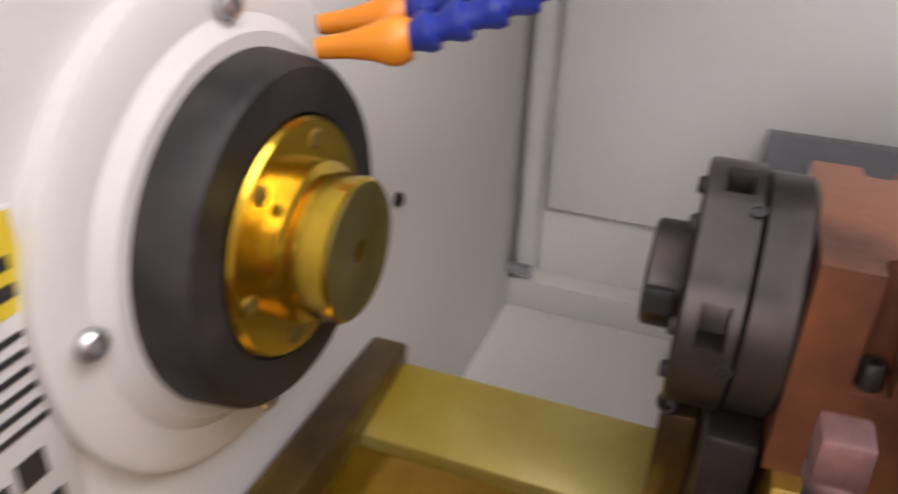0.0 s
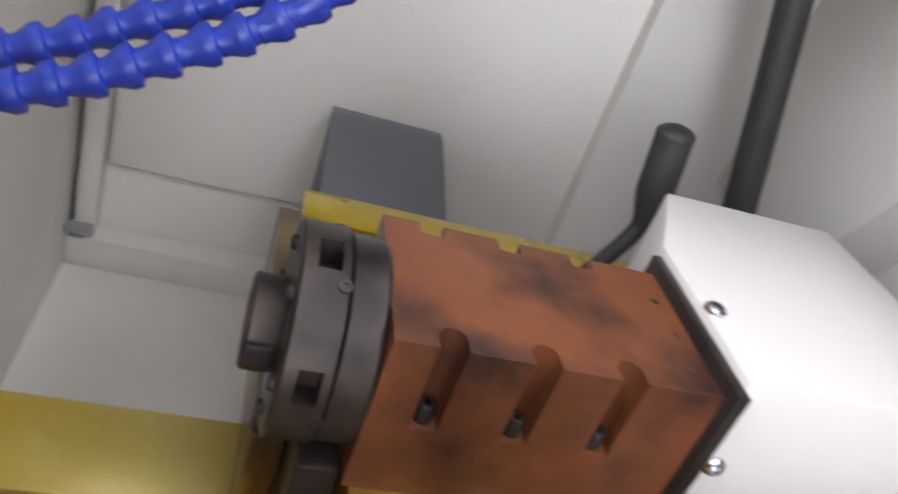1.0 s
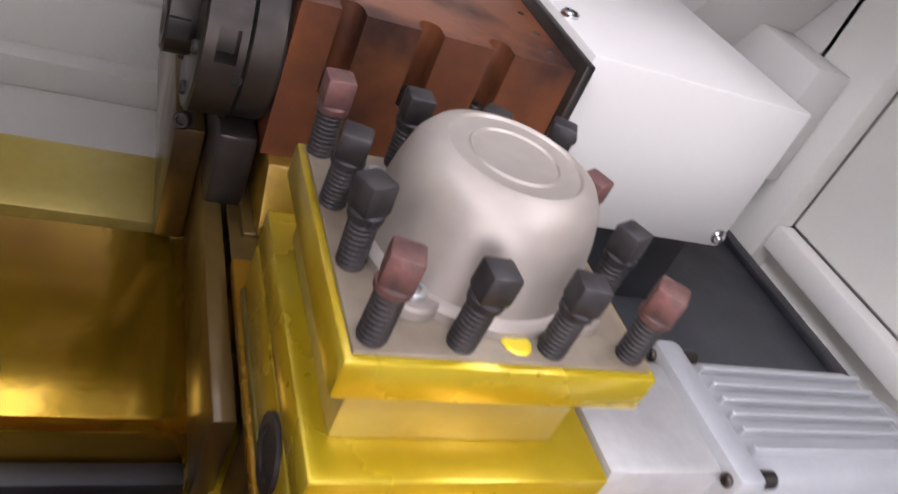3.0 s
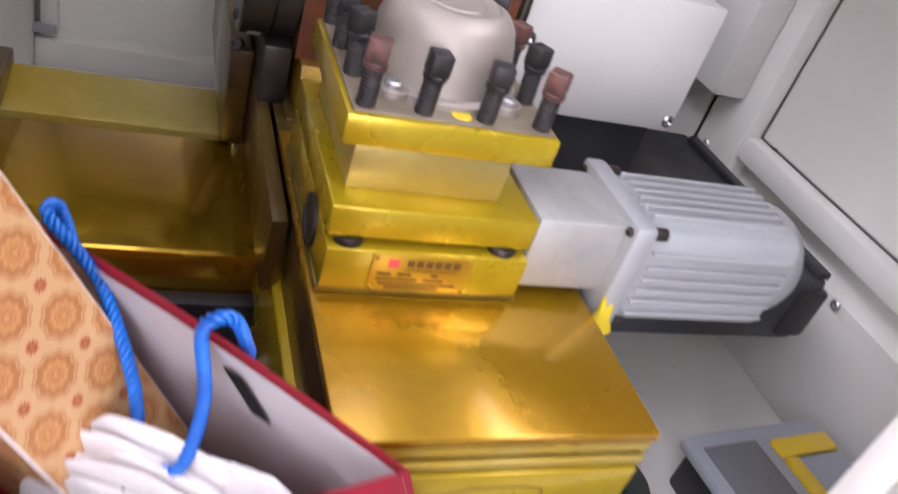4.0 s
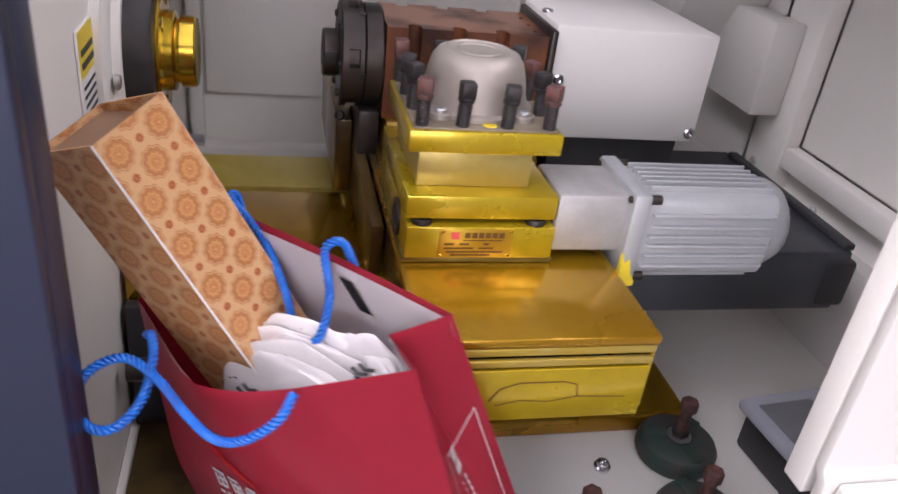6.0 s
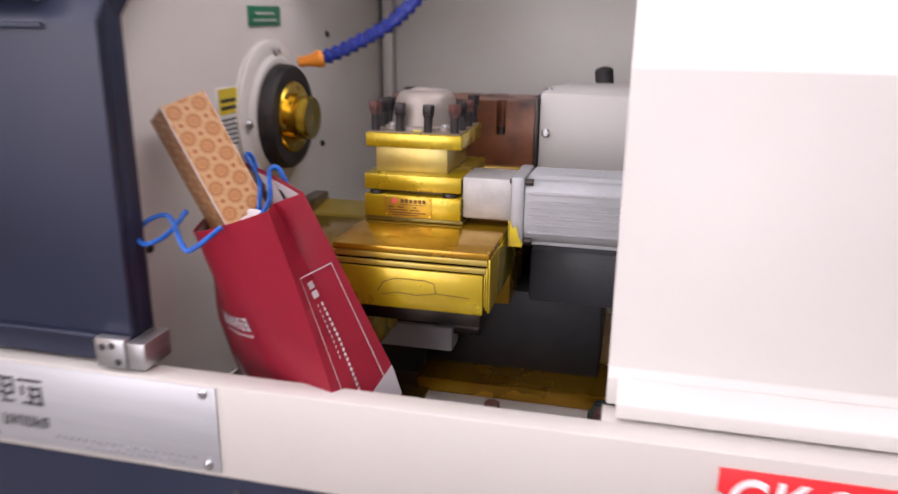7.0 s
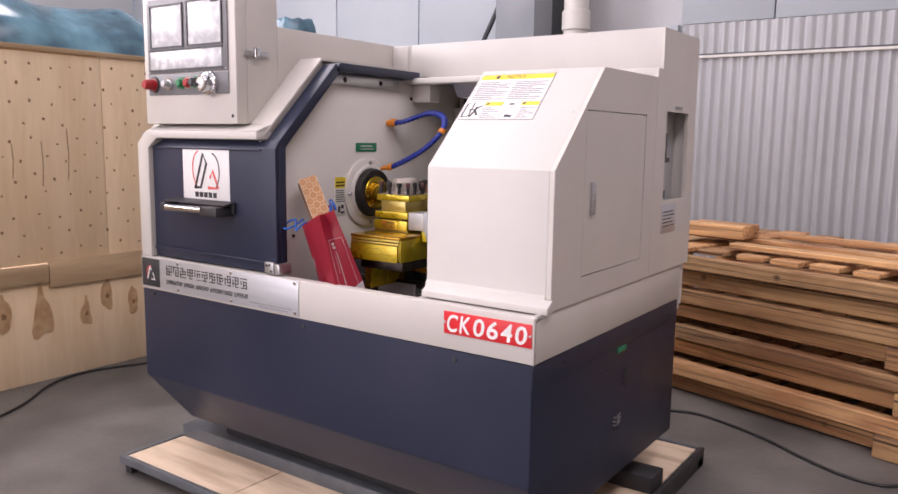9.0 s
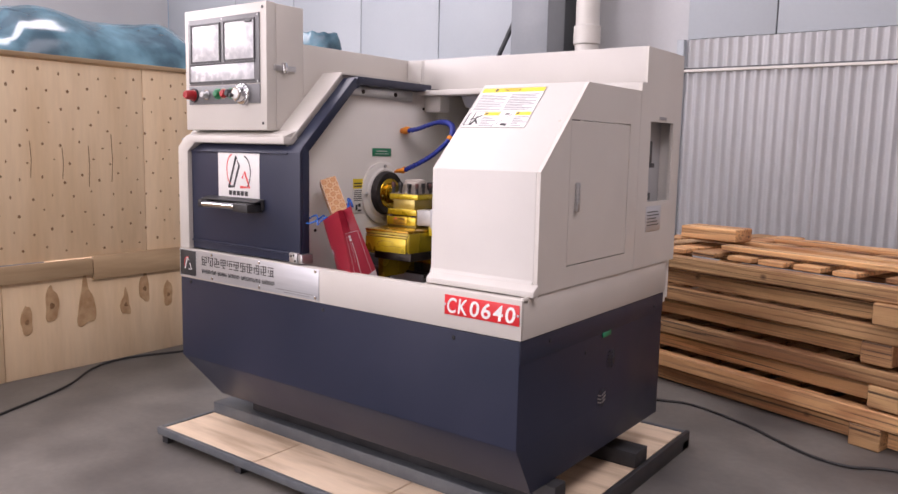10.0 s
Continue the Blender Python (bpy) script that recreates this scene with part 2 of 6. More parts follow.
DARKCOL = material("dark_steel_column", (0.045, 0.05, 0.056), 0.5, 0, (0.06, 0.066, 0.07), 3, fine=0.05)
CABLE = material("black_cable", (0.018, 0.018, 0.019), 0.5, 0, (0.028, 0.027, 0.027), 30, fine=0.1)
PIPEWHITE = material("white_pipe", (0.66, 0.64, 0.60), 0.45, 0, (0.6, 0.58, 0.54), 4, fine=0.03)


def timber_material():
    """Rough sawn weathered pine: streaks along the board, splits and knots; each board takes its own tone and grain."""
    mat = bpy.data.materials.new("weathered_pine")
    mat.use_nodes = True
    nt = mat.node_tree
    bsdf = nt.nodes["Principled BSDF"]
    tc, info = nt.nodes.new("ShaderNodeTexCoord"), nt.nodes.new("ShaderNodeObjectInfo")
    shift = nt.nodes.new("ShaderNodeVectorMath")
    shift.operation = "MULTIPLY_ADD"
    nt.links.new(info.outputs["Random"], shift.inputs[0])
    shift.inputs[1].default_value = (31.0, 17.0, 23.0)
    nt.links.new(tc.outputs["Object"], shift.inputs[2])

    def grain(stretch, scale, detail, lo, hi):
        mp = nt.nodes.new("ShaderNodeMapping")
        mp.inputs["Scale"].default_value = stretch
        nt.links.new(shift.outputs[0], mp.inputs[0])
        n = nt.nodes.new("ShaderNodeTexNoise")
        n.inputs["Scale"].default_value, n.inputs["Detail"].default_value = scale, detail
        n.inputs["Distortion"].default_value = 0.6
        nt.links.new(mp.outputs[0], n.inputs["Vector"])
        r = nt.nodes.new("ShaderNodeMapRange")
        r.inputs[1].default_value, r.inputs[2].default_value = lo, hi
        nt.links.new(n.outputs[0], r.inputs[0])
        return r.outputs[0]

    def blend(a, colour, factor, amount=1.0):
        m = nt.nodes.new("ShaderNodeMix")
        m.data_type = "RGBA"
        k = nt.nodes.new("ShaderNodeMath")
        k.operation = "MULTIPLY"
        k.inputs[1].default_value = amount
        nt.links.new(factor, k.inputs[0])
        nt.links.new(k.outputs[0], m.inputs["Factor"])
        if isinstance(a, tuple):
            m.inputs["A"].default_value = (*a, 1)
        else:
            nt.links.new(a, m.inputs["A"])
        m.inputs["B"].default_value = (*colour, 1)
        return m.outputs["Result"]

    broad = grain((0.8, 3, 3), 2.2, 4, 0.36, 0.66)
    streak = grain((0.45, 22, 30), 3.0, 6, 0.47, 0.64)
    split = grain((0.35, 34, 44), 2.0, 3, 0.60, 0.64)
    col = blend((0.64, 0.39, 0.18), (0.34, 0.155, 0.062), broad)
    col = blend(col, (0.20, 0.095, 0.045), streak, 0.65)
    col = blend(col, (0.05, 0.028, 0.018), split, 0.85)
    vor = nt.nodes.new("ShaderNodeTexVoronoi")
    mp = nt.nodes.new("ShaderNodeMapping")
    mp.inputs["Scale"].default_value = (0.8, 1, 1)
    nt.links.new(shift.outputs[0], mp.inputs[0])
    nt.links.new(mp.outputs[0], vor.inputs["Vector"])
    vor.inputs["Scale"].default_value = 4.5
    knot = nt.nodes.new("ShaderNodeMapRange")
    knot.inputs[1].default_value, knot.inputs[2].default_value = 0.085, 0.045
    nt.links.new(vor.outputs["Distance"], knot.inputs[0])
    col = blend(col, (0.07, 0.03, 0.015), knot.outputs[0], 0.85)
    rng = nt.nodes.new("ShaderNodeMapRange")
    rng.inputs[3].default_value, rng.inputs[4].default_value = 0.75, 1.45
    nt.links.new(info.outputs["Random"], rng.inputs[0])
    sc = nt.nodes.new("ShaderNodeVectorMath")
    sc.operation = "SCALE"
    nt.links.new(col, sc.inputs[0])
    nt.links.new(rng.outputs[0], sc.inputs["Scale"])
    nt.links.new(sc.outputs[0], bsdf.inputs["Base Color"])
    bsdf.inputs["Roughness"].default_value = 0.68
    bp = nt.nodes.new("ShaderNodeBump")
    bp.inputs["Strength"].default_value, bp.inputs["Distance"].default_value = 0.5, 0.003
    bp.invert = True
    nt.links.new(streak, bp.inputs["Height"])
    nt.links.new(bp.outputs[0], bsdf.inputs["Normal"])
    return mat


TIMBER = timber_material()


def carton_material():
    """Kraft-gold carton printed with rings of flowers on a grid."""
    mat = bpy.data.materials.new("printed_carton")
    mat.use_nodes = True
    nt = mat.node_tree
    bsdf = nt.nodes["Principled BSDF"]
    tc = nt.nodes.new("ShaderNodeTexCoord")

    def math_node(op, a, b=None):
        n = nt.nodes.new("ShaderNodeMath")
        n.operation = op
        for i, v in enumerate((a, b)):
            if v is None:
                continue
            if isinstance(v, (int, float)):
                n.inputs[i].default_value = v
            else:
                nt.links.new(v, n.inputs[i])
        return n.outputs[0]

    sep = nt.nodes.new("ShaderNodeSeparateXYZ")
    nt.links.new(tc.outputs["UV"], sep.inputs[0])

    def rings(shift, shift_v, pitch):
        u = math_node("SUBTRACT", math_node("FRACT", math_node("ADD", math_node("DIVIDE", sep.outputs[0], pitch), shift)), 0.5)
        v = math_node("SUBTRACT", math_node("FRACT", math_node("ADD", math_node("DIVIDE", sep.outputs[1], pitch), shift_v)), 0.5)
        r = math_node("SQRT", math_node("ADD", math_node("MULTIPLY", u, u), math_node("MULTIPLY", v, v)))
        ang = math_node("ARCTAN2", u, v)
        petal = math_node("MULTIPLY", math_node("SINE", math_node("MULTIPLY", ang, 10.0)), 0.016)
        return math_node("ADD", r, petal)

    def ramp(src, stops):
        n = nt.nodes.new("ShaderNodeValToRGB")
        el = n.color_ramp.elements
        el[0].position, el[0].color = stops[0][0], (*stops[0][1], 1)
        el[1].position, el[1].color = stops[-1][0], (*stops[-1][1], 1)
        for p, c in stops[1:-1]:
            e = el.new(p)
            e.color = (*c, 1)
        nt.links.new(src, n.inputs[0])
        return n.outputs[0]

    white, warm, deep, pale = (1, 1, 1), (0.72, 0.50, 0.36), (0.62, 0.24, 0.17), (1.0, 0.86, 0.66)
    rosette = [(0.03, pale), (0.05, deep), (0.075, pale), (0.10, warm), (0.135, pale), (0.19, warm), (0.245, warm), (0.27, white), (0.29, warm), (0.31, white)]
    dot = [(0.02, warm), (0.045, deep), (0.07, deep), (0.085, white)]
    layer = ramp(rings(0.0, 0.0, 0.031), rosette)
    for src in (ramp(rings(0.5, 0.5, 0.031), rosette), ramp(rings(0.5, 0.0, 0.031), dot), ramp(rings(0.0, 0.5, 0.031), dot), None):
        mul = nt.nodes.new("ShaderNodeMix")
        mul.data_type, mul.blend_type = "RGBA", "MULTIPLY"
        mul.inputs["Factor"].default_value = 1.0
        nt.links.new(layer, mul.inputs["A"])
        if src is None:
            mul.inputs["B"].default_value = (0.53, 0.31, 0.145, 1)
        else:
            nt.links.new(src, mul.inputs["B"])
        layer = mul.outputs["Result"]
    nt.links.new(mul.outputs["Result"], bsdf.inputs["Base Color"])
    bsdf.inputs["Roughness"].default_value = 0.42
    return mat


CARTON = carton_material()
KRAFT = material("brown_kraft_board", (0.30, 0.175, 0.10), 0.62, 0, (0.25, 0.14, 0.08), 20, fine=0.08, bump=0.1, bump_scale=160)


# ---- building helpers ----
def thing(name, at, label, category, group="", kind=""):
    ob = new(name)
    ob.empty_display_size = 0.05
    ob.location = at
    return tagged(ob, label, category, group, kind)


def finish(name, bm, mat, smooth=35):
    me = bpy.data.meshes.new(name)
    bmesh.ops.recalc_face_normals(bm, faces=bm.faces)
    bm.to_mesh(me)
    bm.free()
    me.materials.append(mat)
    if smooth:
        me.shade_smooth()
        me.set_sharp_from_angle(angle=radians(smooth))
    return me


def part(name, bm, mat, parent, label="", smooth=35):
    """One mesh object, given in world coordinates, under a thing or a part."""
    ob = new(name, finish(name, bm, mat, smooth))
    if parent is not None:
        ob.parent = parent
        ob.matrix_parent_inverse = Matrix.Translation(-parent.location) if parent.type == "EMPTY" else Matrix.Identity(4)
    return tagged(ob, label)


def piece(name, mesh, m, parent):
    """A piece that shares its mesh, at the pose m."""
    ob = new(name, mesh)
    ob.parent = parent
    ob.matrix_parent_inverse = Matrix.Translation(-parent.location) if parent.type == "EMPTY" else Matrix.Identity(4)
    ob.matrix_basis = m
    return ob


def box(x0, x1, y0, y1, z0, z1, bev=0.0, bm=None, m=None, seg=2):
    own = bmesh.new()
    bmesh.ops.create_cube(own, size=1, matrix=Matrix.LocRotScale(((x0 + x1) / 2, (y0 + y1) / 2, (z0 + z1) / 2), None, (abs(x1 - x0), abs(y1 - y0), abs(z1 - z0))))
    if bev:
        bmesh.ops.bevel(own, geom=own.edges[:], offset=bev, segments=seg, affect="EDGES", profile=0.5)
    return joined(own, bm, m)


def joined(own, bm, m):
    if m is not None:
        bmesh.ops.transform(own, matrix=m, verts=own.verts)
    if bm is None:
        return own
    me = bpy.data.meshes.new("tmp")
    own.to_mesh(me)
    own.free()
    bm.from_mesh(me)
    bpy.data.meshes.remove(me)
    return bm


def prism(poly, axis, a, b, bev=0.0, bm=None, m=None):
    """A profile in the two other axes (in the order x, y, z), drawn out along axis from a to b."""
    own = bmesh.new()

    def at(p, s):
        return {"x": (s, p[0], p[1]), "y": (p[0], s, p[1]), "z": (p[0], p[1], s)}[axis]

    lo = [own.verts.new(at(p, a)) for p in poly]
    hi = [own.verts.new(at(p, b)) for p in poly]
    own.faces.new(lo)
    own.faces.new(hi[::-1])
    n = len(poly)
    for i in range(n):
        own.faces.new((lo[i], hi[i], hi[(i + 1) % n], lo[(i + 1) % n]))
    bmesh.ops.recalc_face_normals(own, faces=own.faces)
    if bev:
        bmesh.ops.bevel(own, geom=own.edges[:], offset=bev, segments=2, affect="EDGES", profile=0.5)
    return joined(own, bm, m)


def sheet(line, axis, a, b, thick, bm=None, bev=0.0):
    """A bent sheet: an open line of profile points with a thickness, drawn out along axis."""
    pts = [Vector(p) for p in line]
    offs = []
    for i, p in enumerate(pts):
        d = []
        if i:
            d.append((p - pts[i - 1]).normalized())
        if i < len(pts) - 1:
            d.append((pts[i + 1] - p).normalized())
        n = sum(((Vector((-v.y, v.x))) for v in d), Vector((0, 0))).normalized()
        offs.append(p + n * thick / max(0.3, n.dot(Vector((-d[0].y, d[0].x)))))
    own = bmesh.new()

    def at(p, s):
        return {"x": (s, p[0], p[1]), "y": (p[0], s, p[1]), "z": (p[0], p[1], s)}[axis]

    rows = [[own.verts.new(at(p, s)) for p in line_] for s in (a, b) for line_ in (pts, offs)]
    n = len(pts)
    for i in range(n - 1):
        own.faces.new((rows[0][i], rows[0][i + 1], rows[2][i + 1], rows[2][i]))
        own.faces.new((rows[1][i], rows[1][i + 1], rows[3][i + 1], rows[3][i]))
        own.faces.new((rows[0][i], rows[0][i + 1], rows[1][i + 1], rows[1][i]))
        own.faces.new((rows[2][i], rows[2][i + 1], rows[3][i + 1], rows[3][i]))
    for i in (0, n - 1):
        own.faces.new((rows[0][i], rows[1][i], rows[3][i], rows[2][i]))
    bmesh.ops.recalc_face_normals(own, faces=own.faces)
    if bev:
        bmesh.ops.bevel(own, geom=own.edges[:], offset=bev, segments=2, affect="EDGES", profile=0.5)
    return joined(own, bm, None)


def turned(profile, origin, way, seg=40, bm=None):
    """A turned body: (distance along way, radius) pairs about the axis."""
    own = bmesh.new()
    q = Vector(way).to_track_quat("Z", "Y").to_matrix().to_4x4()
    m = Matrix.Translation(origin) @ q
    rings = []
    for h, r in profile:
        if r < 1e-6:
            rings.append([own.verts.new(m @ Vector((0, 0, h)))])
        else:
            rings.append([own.verts.new(m @ Vector((r * math.cos(2 * math.pi * i / seg), r * math.sin(2 * math.pi * i / seg), h))) for i in range(seg)])
    for a, b in zip(rings, rings[1:]):
        for i in range(seg):
            j = (i + 1) % seg
            if len(a) == 1 and len(b) == 1:
                continue
            if len(a) == 1:
                own.faces.new((a[0], b[i], b[j]))
            elif len(b) == 1:
                own.faces.new((a[i], a[j], b[0]))
            else:
                own.faces.new((a[i], a[j], b[j], b[i]))
    for ring in (rings[0], rings[-1]):
        if len(ring) > 1:
            own.faces.new(ring)
    bmesh.ops.recalc_face_normals(own, faces=own.faces)
    return joined(own, bm, None)


def rod(p, q, r, seg=20, bm=None, bev=0.0):
    d = Vector(q) - Vector(p)
    n = d.length
    prof = [(0, r), (n, r)] if not bev else [(0, r - bev), (bev, r), (n - bev, r), (n, r - bev)]
    return turned(prof, p, d, seg, bm)


def smooth_line(pts, n=8):
    """A smooth line through the points."""
    v = [Vector(p) for p in pts]
    v = [v[0] * 2 - v[1]] + v + [v[-1] * 2 - v[-2]]
    out = []
    for i in range(1, len(v) - 2):
        for k in range(n):
            t = k / n
            a, b, c, d = v[i - 1:i + 3]
            out.append(0.5 * (2 * b + (c - a) * t + (2 * a - 5 * b + 4 * c - d) * t * t + (3 * b - a - 3 * c + d) * t ** 3))
    return out + [v[-2]]


def tube(pts, r, seg=10, bm=None, radii=None, twist=0.0):
    own = bmesh.new()
    v = [Vector(p) for p in pts]
    up = Vector((0.13, 0.31, 0.94))
    rings = []
    for i, p in enumerate(v):
        d = (v[min(i + 1, len(v) - 1)] - v[max(i - 1, 0)]).normalized()
        a = d.cross(up).normalized()
        b = d.cross(a)
        up = -b if i == 0 else a.cross(d)
        rr = radii[i] if radii else r
        rings.append([own.verts.new(p + rr * (math.cos(2 * math.pi * k / seg + twist * i) * a + math.sin(2 * math.pi * k / seg + twist * i) * b)) for k in range(seg)])
    for a, b in zip(rings, rings[1:]):
        for k in range(seg):
            own.faces.new((a[k], a[(k + 1) % seg], b[(k + 1) % seg], b[k]))
    own.faces.new(rings[0])
    own.faces.new(rings[-1])
    bmesh.ops.recalc_face_normals(own, faces=own.faces)
    return joined(own, bm, None)


def cord_handle(parent, pts, r, pitch):
    """A twisted cord of three strands along a smooth line."""
    line = smooth_line(pts, 10)
    step = 0.0011
    fine = [line[0]]
    for p in line[1:]:
        while (p - fine[-1]).length > step:
            fine.append(fine[-1] + (p - fine[-1]).normalized() * step)
    up = Vector((0.2, 0.5, 0.84))
    frames = []
    for i, p in enumerate(fine):
        d = (fine[min(i + 1, len(fine) - 1)] - fine[max(i - 1, 0)]).normalized()
        a = d.cross(up).normalized()
        b = d.cross(a)
        up = a.cross(d)
        frames.append((p, a, b))
    lead = None
    for s in range(3):
        strand = []
        for i, (p, a, b) in enumerate(frames):
            w = 2 * math.pi * (i * step / pitch + s / 3)
            strand.append(p + 0.68 * r * (math.cos(w) * a + math.sin(w) * b))
        ob = part("cord_handle" if lead is None else "strand", tube(strand, 0.46 * r, 9), ROPE, parent if lead is None else lead, "blue twisted cord handle" if lead is None else "", smooth=170)
        lead = lead or ob
    return lead


def screw_head(at, way, r, depth, parent, mat=CHROME, name="screw", socket=True):
    """A round screw head with a hexagon socket."""
    prof = [(0, r), (depth * 0.6, r), (depth, r * 0.75)]
    if socket:
        prof += [(depth, r * 0.48), (depth * 0.35, r * 0.45), (depth * 0.35, 0)]
    else:
        prof += [(depth, 0)]
    return part(name, turned(prof, at, way, 18), mat, parent)


def flat(parent, name, mat, origin, u, v, rects, lift=0.0012, label=""):
    """Thin raised bars on a plane: (u0, v0, u1, v1) in metres from origin along u and v."""
    u, v = Vector(u).normalized(), Vector(v).normalized()
    n = u.cross(v)
    bm = bmesh.new()
    for u0, v0, u1, v1 in rects:
        lo = [bm.verts.new(Vector(origin) + u * a + v * b) for a, b in ((u0, v0), (u1, v0), (u1, v1), (u0, v1))]
        hi = [bm.verts.new(p.co + n * lift) for p in lo]
        bm.faces.new(hi)
        for i in range(4):
            bm.faces.new((lo[i], lo[(i + 1) % 4], hi[(i + 1) % 4], hi[i]))
    return part(name, bm, mat, parent, label, smooth=0)


def stroke(parent, name, mat, origin, u, v, lines, lift=0.0012, label=""):
    """Thin raised strokes on a plane: (width, [(u, v), ...]) polylines."""
    u, v = Vector(u).normalized(), Vector(v).normalized()
    n = u.cross(v)
    bm = bmesh.new()
    for wid, pts in lines:
        p2 = [Vector(p) for p in pts]
        side = []
        for i, p in enumerate(p2):
            d = (p2[min(i + 1, len(p2) - 1)] - p2[max(i - 1, 0)]).normalized()
            side.append(Vector((-d.y, d.x)) * wid / 2)
        rows = [[bm.verts.new(Vector(origin) + u * q.x + v * q.y + n * lift) for q in (p - s, p + s)] for p, s in zip(p2, side)]
        for a, b in zip(rows, rows[1:]):
            bm.faces.new((a[0], b[0], b[1], a[1]))
    return part(name, bm, mat, parent, label, smooth=0)


def lettering(parent, words, mat, origin, u, v, height, width=None, name="lettering", bold=0.0):
    """Words in the built-in font, as a thin mesh; origin is the lower left corner."""
    cu = bpy.data.curves.new("words", "FONT")
    cu.body, cu.size, cu.extrude, cu.offset = words, 1.0, 0.0, bold
    tmp = new("words", cu)
    dg = bpy.context.evaluated_depsgraph_get()
    me = bpy.data.meshes.new_from_object(tmp.evaluated_get(dg))
    bpy.data.objects.remove(tmp)
    xs = [p.co.x for p in me.vertices]
    ys = [p.co.y for p in me.vertices]
    u, v = Vector(u).normalized(), Vector(v).normalized()
    sy = height / (max(ys) - min(ys))
    sx = width / (max(xs) - min(xs)) if width else sy
    for p in me.vertices:
        p.co = Vector(origin) + u * (p.co.x - min(xs)) * sx + v * (p.co.y - min(ys)) * sy + u.cross(v) * 0.0012
    me.materials.clear()
    me.materials.append(mat)
    ob = new(name, me)
    ob.parent = parent
    ob.matrix_parent_inverse = Matrix.Translation(-parent.location) if parent.type == "EMPTY" else Matrix.Identity(4)
    return ob


# ---- the hall ----
X0, X1, Y0, Y1, ZT = HALL
floor = tagged(part("floor", box(X0, X1, Y0, Y1, -0.15, 0.0), CONCRETE, None, smooth=0), "worn grey concrete workshop floor with stains", "floor", kind="structure")
bm = bmesh.new()
edges = [X0]
for sx, w in SKYLIGHTS:
    edges += [sx - w / 2, sx + w / 2]
edges.append(X1)
for i in range(0, len(edges), 2):
    box(edges[i], edges[i + 1], Y0, Y1, ZT, ZT + 0.12, bm=bm)
for sx, w in SKYLIGHTS:
    box(sx - w / 2, sx + w / 2, Y0, -6.7, ZT, ZT + 0.12, bm=bm)
    box(sx - w / 2, sx + w / 2, 2.3, Y1, ZT, ZT + 0.12, bm=bm)
tagged(part("ceiling", bm, HALLWALL, None, smooth=0), "unseen pale hall roof with open strips added for the lamps", "ceiling", kind="structure")
bm = box(X0 - 0.15, X0, Y0, -6.5, 0, ZT)
box(X0 - 0.15, X0, -1.5, Y1, 0, ZT, bm=bm)
box(X0 - 0.15, X0, -6.5, -1.5, 4.1, ZT, bm=bm)
tagged(part("wall_west", bm, HALLWALL, None, smooth=0), "pale painted hall side wall with an unseen doorway added for a lamp", "wall", kind="structure")
# unseen wall, added close and dark to weaken light from the right
tagged(part("unseen_wall_east", box(X1, X1 + 0.15, Y0, Y1, 0, ZT), BROWNWALL, None, smooth=0), "unseen dark brown wall added to dim and warm the right side", "wall", kind="structure")
bm = box(X0, -4.2, Y0 - 0.15, Y0, 0, ZT)
box(-0.2, X1, Y0 - 0.15, Y0, 0, ZT, bm=bm)
box(-4.2, -0.2, Y0 - 0.15, Y0, 4.1, ZT, bm=bm)
tagged(part("wall_south", bm, HALLWALL, None, smooth=0), "unseen pale hall wall with a doorway added for a lamp", "wall", kind="structure")
wall_n = tagged(part("wall_north", box(X0, X1, Y1 + 0.06, Y1 + 0.2, 0, ZT), HALLWALL, None, smooth=0), "hall wall clad with corrugated and flat grey metal sheets", "wall", kind="structure")


def corrugated(x0, x1, z0, z1, pitch, depth, y):
    n = int((x1 - x0) / pitch * 8)
    bm = bmesh.new()
    rows = []
    for i in range(n + 1):
        x = x0 + (x1 - x0) * i / n
        dy = depth * math.cos(2 * math.pi * (x - x0) / pitch)
        rows.append([bm.verts.new((x, y + dy + k, z)) for k, z in ((0, z0), (0, z1), (0.004, z1), (0.004, z0))])
    for a, b in zip(rows, rows[1:]):
        for k in range(4):
            bm.faces.new((a[k], a[(k + 1) % 4], b[(k + 1) % 4], b[k]))
    bm.faces.new(rows[0])
    bm.faces.new(rows[-1])
    return bm


xs = [-0.95, -0.075, 0.80, 1.675, 2.55, 3.425]
for a, b in zip(xs, xs[1:]):
    part("corrugated_sheet", corrugated(a, b + 0.02, 0.0, 1.68, 0.0635, 0.0095, Y1 - 0.012 - 0.004 * (xs.index(a) % 2)), GALVA, wall_n)
    part("corrugated_sheet", corrugated(a, b + 0.02, 1.69, 1.89, 0.0635, 0.0095, Y1 - 0.004 - 0.004 * (xs.index(a) % 2)), GALVA, wall_n)
part("rail_gap", box(-0.95, 3.5, Y1 - 0.026, Y1 - 0.003, 1.691, 1.700, 0.001), DARKCOL, wall_n, "dark gap above the rail")
part("rail", box(-0.95, 3.5, Y1 - 0.034, Y1 - 0.003, 1.672, 1.69, 0.003), PIPEWHITE, wall_n, "pale metal rail across the sheets")
part("corner_trim", box(-1.0, -0.95, Y1 - 0.04, Y1 + 0.05, 0, 1.89, 0.003), WALLPANEL, wall_n)
px = [X0, -5.8, -4.9, -4.0, -3.1, -2.25]
